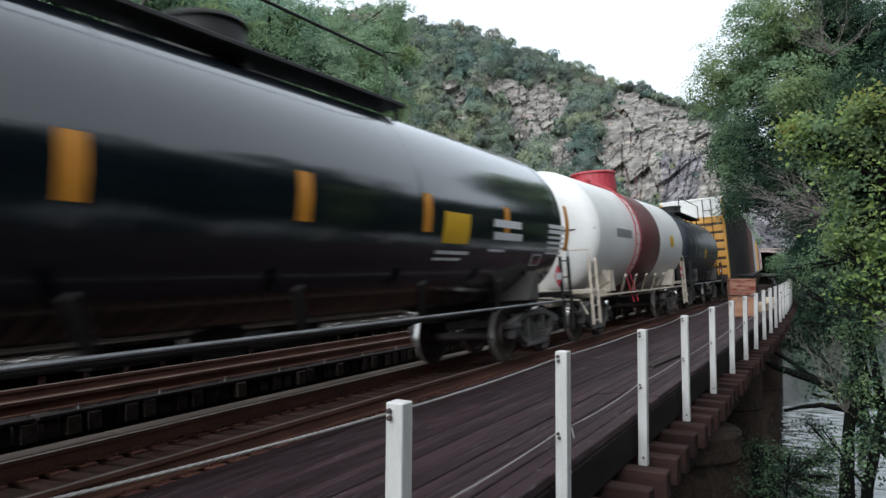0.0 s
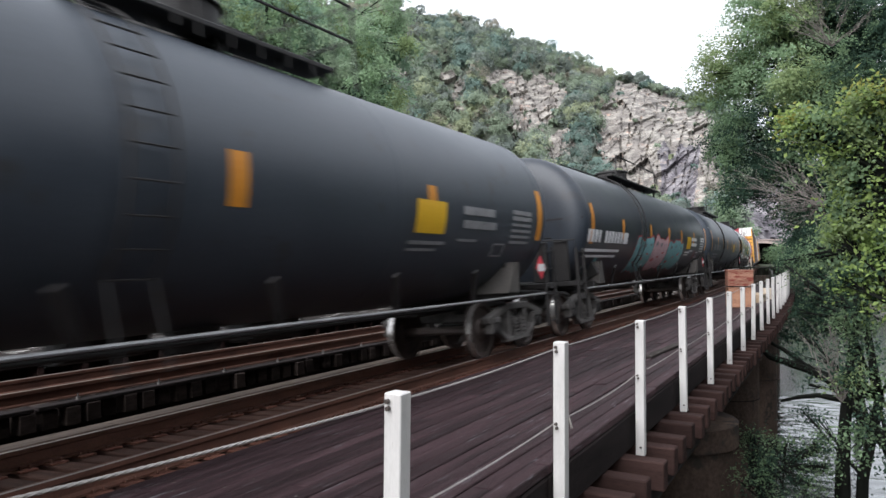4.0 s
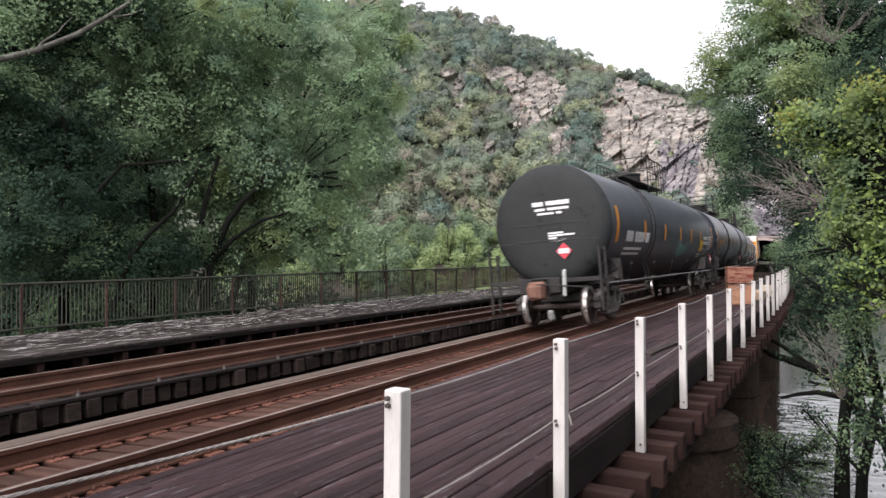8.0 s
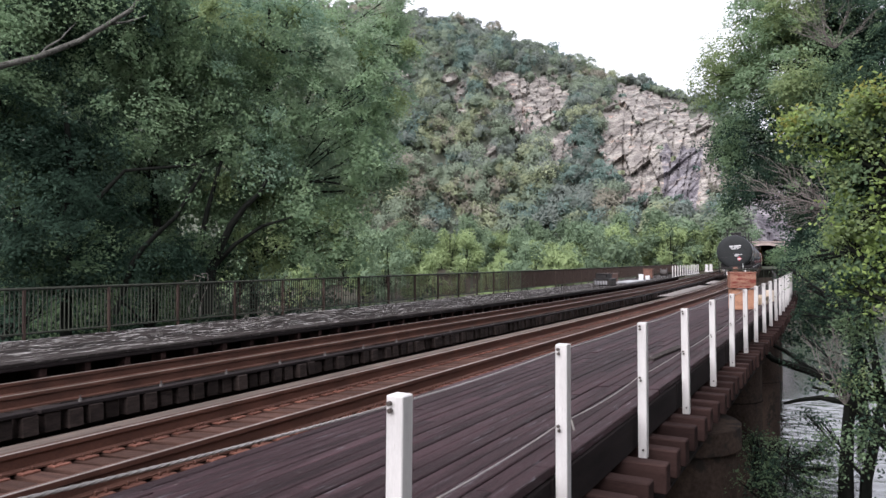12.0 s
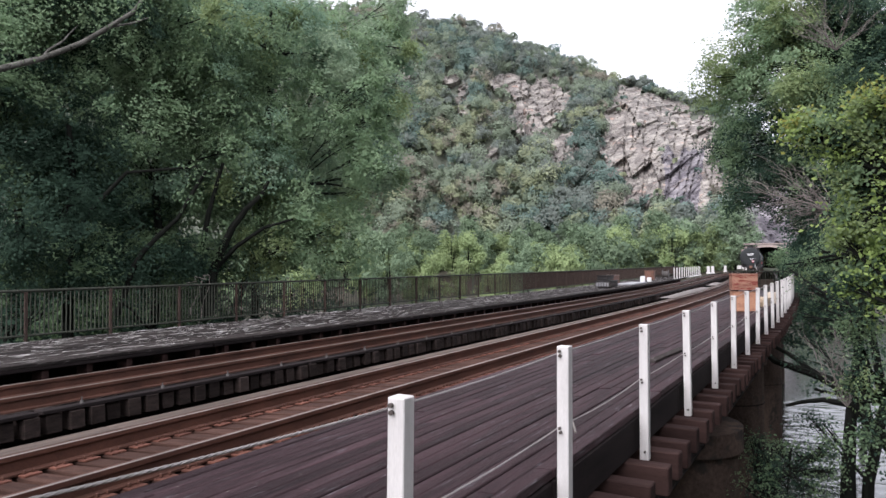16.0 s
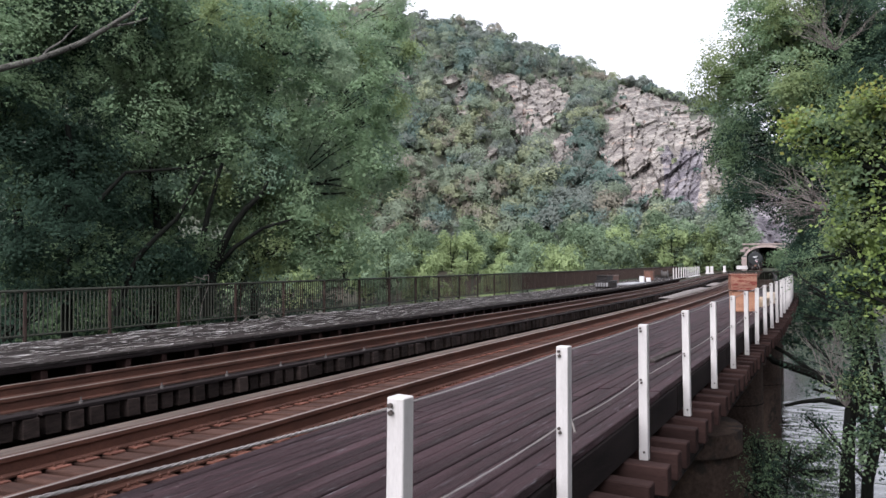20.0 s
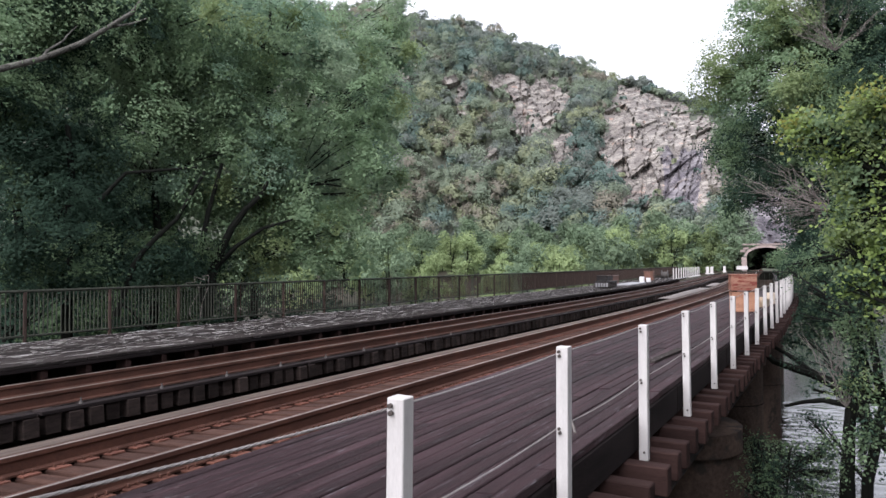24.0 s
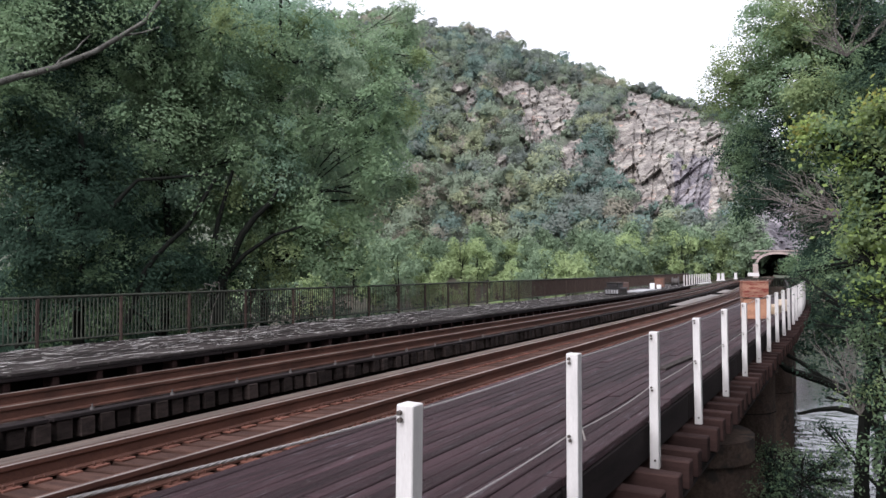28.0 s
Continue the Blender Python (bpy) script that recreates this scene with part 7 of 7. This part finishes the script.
# ---- things on the bridge ----
def build_clutter():
    rng = random.Random(12)
    # stacked plywood boxes at the end of the deck planks
    for z, h, w, lab in ((0.0, 0.62, 0.74, "lower orange plywood box with a split panel"), (0.69, 0.50, 0.78, "upper orange plywood box stacked on another")):
        m = frame_at(24.7, 2.72, tilt(2.72) - 0.145 + z) @ pose(0, 0, 0, 0, 0, 14)
        crate = thing("plywood_box", lab, "box", "stacked boxes", at=m)
        for name, c, s in (("front_panel", (0, -0.3, h / 2), (w, 0.03, h)), ("back_panel", (0, 0.3, h / 2), (w, 0.03, h)), ("side_panel", (-w / 2 + 0.016, 0, h / 2), (0.03, 0.565, h)), ("side_panel", (w / 2 - 0.016, 0, h / 2), (0.03, 0.565, h)), ("lid", (0, 0, h + 0.012), (w + 0.04, 0.66, 0.024))):
            bm = bmesh.new()
            part(name, box(bm, c, s, bevel=0.005), M["plywood_red" if z else "plywood"], crate)
    for k in (-0.22, 0.22):
        bm = bmesh.new()
        ob = part("batten", box(bm, (0, 0, 0.0), (0.06, 0.6, 0.042)), M["beam"])
        ob.matrix_basis = frame_at(24.7, 2.72, tilt(2.72) - 0.145 + 0.668) @ pose(0, 0, 0, 0, 0, 14) @ pose(k, 0, 0)
        tagged(ob, "dark timber batten between two stacked boxes", "batten", "battens between the boxes")
    for k in range(7):
        bm = bmesh.new()
        ob = part("sawn_timber", box(bm, (0, 0, 0.07), (0.14, 2.0, 0.14), bevel=0.008), M["raw_wood"])
        ob.matrix_basis = frame_at(27.5 + 0.3 * (k % 2), 2.30 + 0.17 * (k % 4) - 0.1, tilt(2.4) - 0.145 + 0.145 * (k // 4)) @ pose(0, 0, 0, 0, 0, rng.uniform(-3, 3))
        tagged(ob, "pale sawn timber stacked on the deck", "timber", "stacked timbers")
    bm = bmesh.new()
    ob = part("white_bucket", rod(bm, (0, 0, 0), (0, 0, 0.42), 0.16, 0.19, 16), M["cream"])
    ob.matrix_basis = frame_at(28.9, 2.15, tilt(2.15) - 0.145)
    tagged(ob, "cream bucket beside the stacked timbers", "bucket")
    # dry leaves, chips and a fallen stick on the deck boards
    bm = bmesh.new()
    for _ in range(80):
        s, off = 2.0 + 26 * rng.random() ** 1.5, rng.uniform(1.95, 4.75)
        m = frame_at(s, off, tilt(off) - 0.138) @ pose(0, 0, 0, rng.uniform(-14, 14), rng.uniform(-14, 14), rng.uniform(0, 360))
        a, b = rng.uniform(0.010, 0.028), rng.uniform(0.004, 0.011)
        bm.faces.new([bm.verts.new(m @ Vector(q)) for q in ((-a, 0, 0), (0, -b, 0.004), (a, 0, 0.002), (0, b, 0.005))])
    tagged(part("deck_litter", bm, M["twig"]), "pale dry leaves and wood chips on the deck", "litter", kind="stuff")
    bm = bmesh.new()
    ob = part("fallen_stick", limb(bm, wander((0, -0.5, 0), (0.06, 0.5, 0.01), 5, 0.03, rng), 0.012, 0.005, 6), M["twig"])
    ob.matrix_basis = frame_at(6.6, 2.35, tilt(2.35) - 0.132) @ pose(0, 0, 0, 0, 0, 28)
    tagged(ob, "thin bare stick lying on the deck boards", "stick")
    # dark railing across the end of the deck
    gate = thing("end_railing", "dark steel railing across the end of the deck", "railing")
    for k in range(26):
        bm = bmesh.new()
        p = at(43.0, 1.9 + 0.125 * k, 0)
        part("picket", box(bm, p + Vector((0, 0, 0.72)), (0.03, 0.03, 1.05)), M["fence"], gate)
    for z in (0.22, 1.24):
        bm = bmesh.new()
        part("bar", rod(bm, at(43.0, 1.8, z), at(43.0, 5.1, z), 0.035, seg=6), M["fence"], gate)
    # maintenance clutter on the far walkway
    def stand(name, lab, cat, s, off, parts_list, turn=0):
        t = thing(name, lab, cat, at=frame_at(s, off, 0.122) @ pose(0, 0, 0, 0, 0, turn))
        for pname, c, size, mat in parts_list:
            bm = bmesh.new()
            part(pname, box(bm, c, size, bevel=0.02), M[mat], t)
        return t
    stand("battery_rack", "dark equipment rack with pale drums on the walkway", "equipment", 45.5, 12.7, [("upper_box", (-0.1, 0.1, 0.62), (0.70, 1.5, 0.26), "frame"), ("lid", (-0.1, 0.1, 0.775), (0.78, 1.6, 0.05), "girder"), ("base", (0, 0, 0.21), (0.95, 2.2, 0.34), "box_dark"), ("shelf", (0, 0, 0.43), (1.05, 2.3, 0.06), "frame")]
          + [("drum", (-0.34 + 0.17 * k, -1.14, 0.22), (0.11, 0.10, 0.26), "galvanised") for k in range(5)] + [("drum", (0.50, -0.9 + 0.45 * k, 0.22), (0.08, 0.16, 0.24), "box_dark") for k in range(4)])
    stand("tool_crate", "dark crate on the walkway", "crate", 51.5, 13.9, [("body", (0, 0, 0.32), (0.9, 2.4, 0.64), "rust_thing"), ("lid", (0, 0, 0.67), (0.95, 2.45, 0.06), "box_brown")])
    stand("pallet_sheet", "pale flat sheet lying on the walkway", "sheet", 53.0, 12.6, [("sheet", (0, 0, 0.06), (1.2, 6.0, 0.1), "galvanised")])
    stand("white_drums", "white plastic drums on the walkway", "drum", 60.0, 13.0, [("drum", (0, 0, 0.24), (0.36, 0.36, 0.48), "white_thing"), ("drum", (0.45, 0.5, 0.18), (0.34, 0.34, 0.36), "white_thing")])
    stand("rusty_cabinet", "rusty steel cabinet beside the railing", "cabinet", 66.5, 13.4, [("body", (0, 0, 0.42), (0.8, 0.9, 0.8), "rust_thing"), ("roof", (0, 0, 0.85), (0.9, 1.0, 0.05), "rust_thing"), ("door", (0, -0.46, 0.42), (0.6, 0.03, 0.66), "rust_thing")])
    reel = thing("cable_reel", "dark wooden cable reel with pale wound cable", "cable reel", at=frame_at(71, 12.6, 0.12))
    for x in (-0.28, 0.28):
        bm = bmesh.new()
        part("flange", rod(bm, (x - 0.03, 0, 0.45), (x + 0.03, 0, 0.45), 0.45, seg=24), M["box_dark"], reel)
    bm = bmesh.new()
    part("wound_cable", rod(bm, (-0.25, 0, 0.45), (0.25, 0, 0.45), 0.30, seg=20), M["dusty"], reel)
    fence = thing("picket_barrier", "low white picket barrier beside the track", "barrier")
    for k in range(13):
        bm = bmesh.new()
        part("picket", box(bm, at(72 + 2.1 * k, 11.9 - 0.02 * k, 0.62), (0.10, 0.10, 1.2), bevel=0.01), M["white_post"], fence)
    bm = bmesh.new()
    part("base_rail", rod(bm, at(71.5, 11.8, 0.05), at(98, 11.6, 0.05), 0.09, seg=6), M["white_post"], fence)
    for s, off, w in ((104, 11.1, 0.4), (107, 10.75, 0.4), (123, 9.9, 0.4)):
        stand("marker_board", "small white marker board beside the track", "marker board", s, off, [("board", (0, 0, 0.6), (w, 0.12, 0.9), "white_post"), ("foot", (0, 0, 0.1), (w + 0.15, 0.3, 0.2), "white_post")])
    stand("white_barrier", "long low white barrier before the tunnel", "barrier", 177, 8.9, [("board", (0, 0, 0.5), (2.4, 0.3, 0.6), "white_post"), ("foot", (0, 0, 0.1), (2.5, 0.6, 0.2), "white_post")])
    # weeds and grit between the rails
    bm = bmesh.new()
    for _ in range(46):
        p = at(2.62 + rng.gauss(0, 0.10), NEAR_L - 0.22 + rng.gauss(0, 0.06), tilt(NEAR_L) - 0.19)
        q = p + Vector((rng.gauss(0, 0.07), rng.gauss(0, 0.07), rng.uniform(0.06, 0.22)))
        w = Vector((rng.uniform(-1, 1), rng.uniform(-1, 1), 0)).normalized() * 0.005
        bm.faces.new([bm.verts.new(v) for v in (p - w, p + w, p.lerp(q, 0.6) + w * 0.8 + Vector((0, 0, 0.02)), q)])
    tagged(part("weeds", bm, M["leaf_bright"]), "tuft of thin green weeds between the rails", "weeds", kind="stuff")
    for s, off, ln in ((45.0, 7.45, 17.0), (62.0, 7.5, 8.0)):
        bm = bmesh.new()
        grid = []
        for i in range(15):
            row = []
            for j in range(7):
                u, v = i / 14 * 2 - 1, j / 6 * 2 - 1
                h = max(0.0, 1 - u * u - v * v)
                row.append(bm.verts.new(at(s + u * ln / 2, off + v * 0.34, -0.06 + 0.09 * h ** 0.7 + rng.uniform(0, 0.012))))
            grid.append(row)
        for i in range(14):
            for j in range(6):
                bm.faces.new((grid[i][j], grid[i][j + 1], grid[i + 1][j + 1], grid[i + 1][j]))
        bmesh.ops.recalc_face_normals(bm, faces=bm.faces)
        tagged(part("grit_heap", bm, M["grit"], smooth=True), "long low heap of grey grit between the tracks", "grit heap", "grit heaps between the tracks")
    # ballast bed beyond the bridge
    ring = [(-6.6, -0.75), (-4.6, -0.34), (4.6, -0.34), (6.6, -0.75)]
    bed = new("ballast", sweep("ballast", rail_path(6.4, 0.0, 165, 215), ring, M["concrete"], closed=False))
    tagged(bed, "stained ballast bed before the tunnel", "ballast", kind="stuff")


build_ground()
build_water()
build_tracks()
build_deck()
build_walkway()
build_piers()
build_tunnel()
build_train()
build_posts()
build_railing()
build_clutter()
build_trees()
build_woods()
motions()
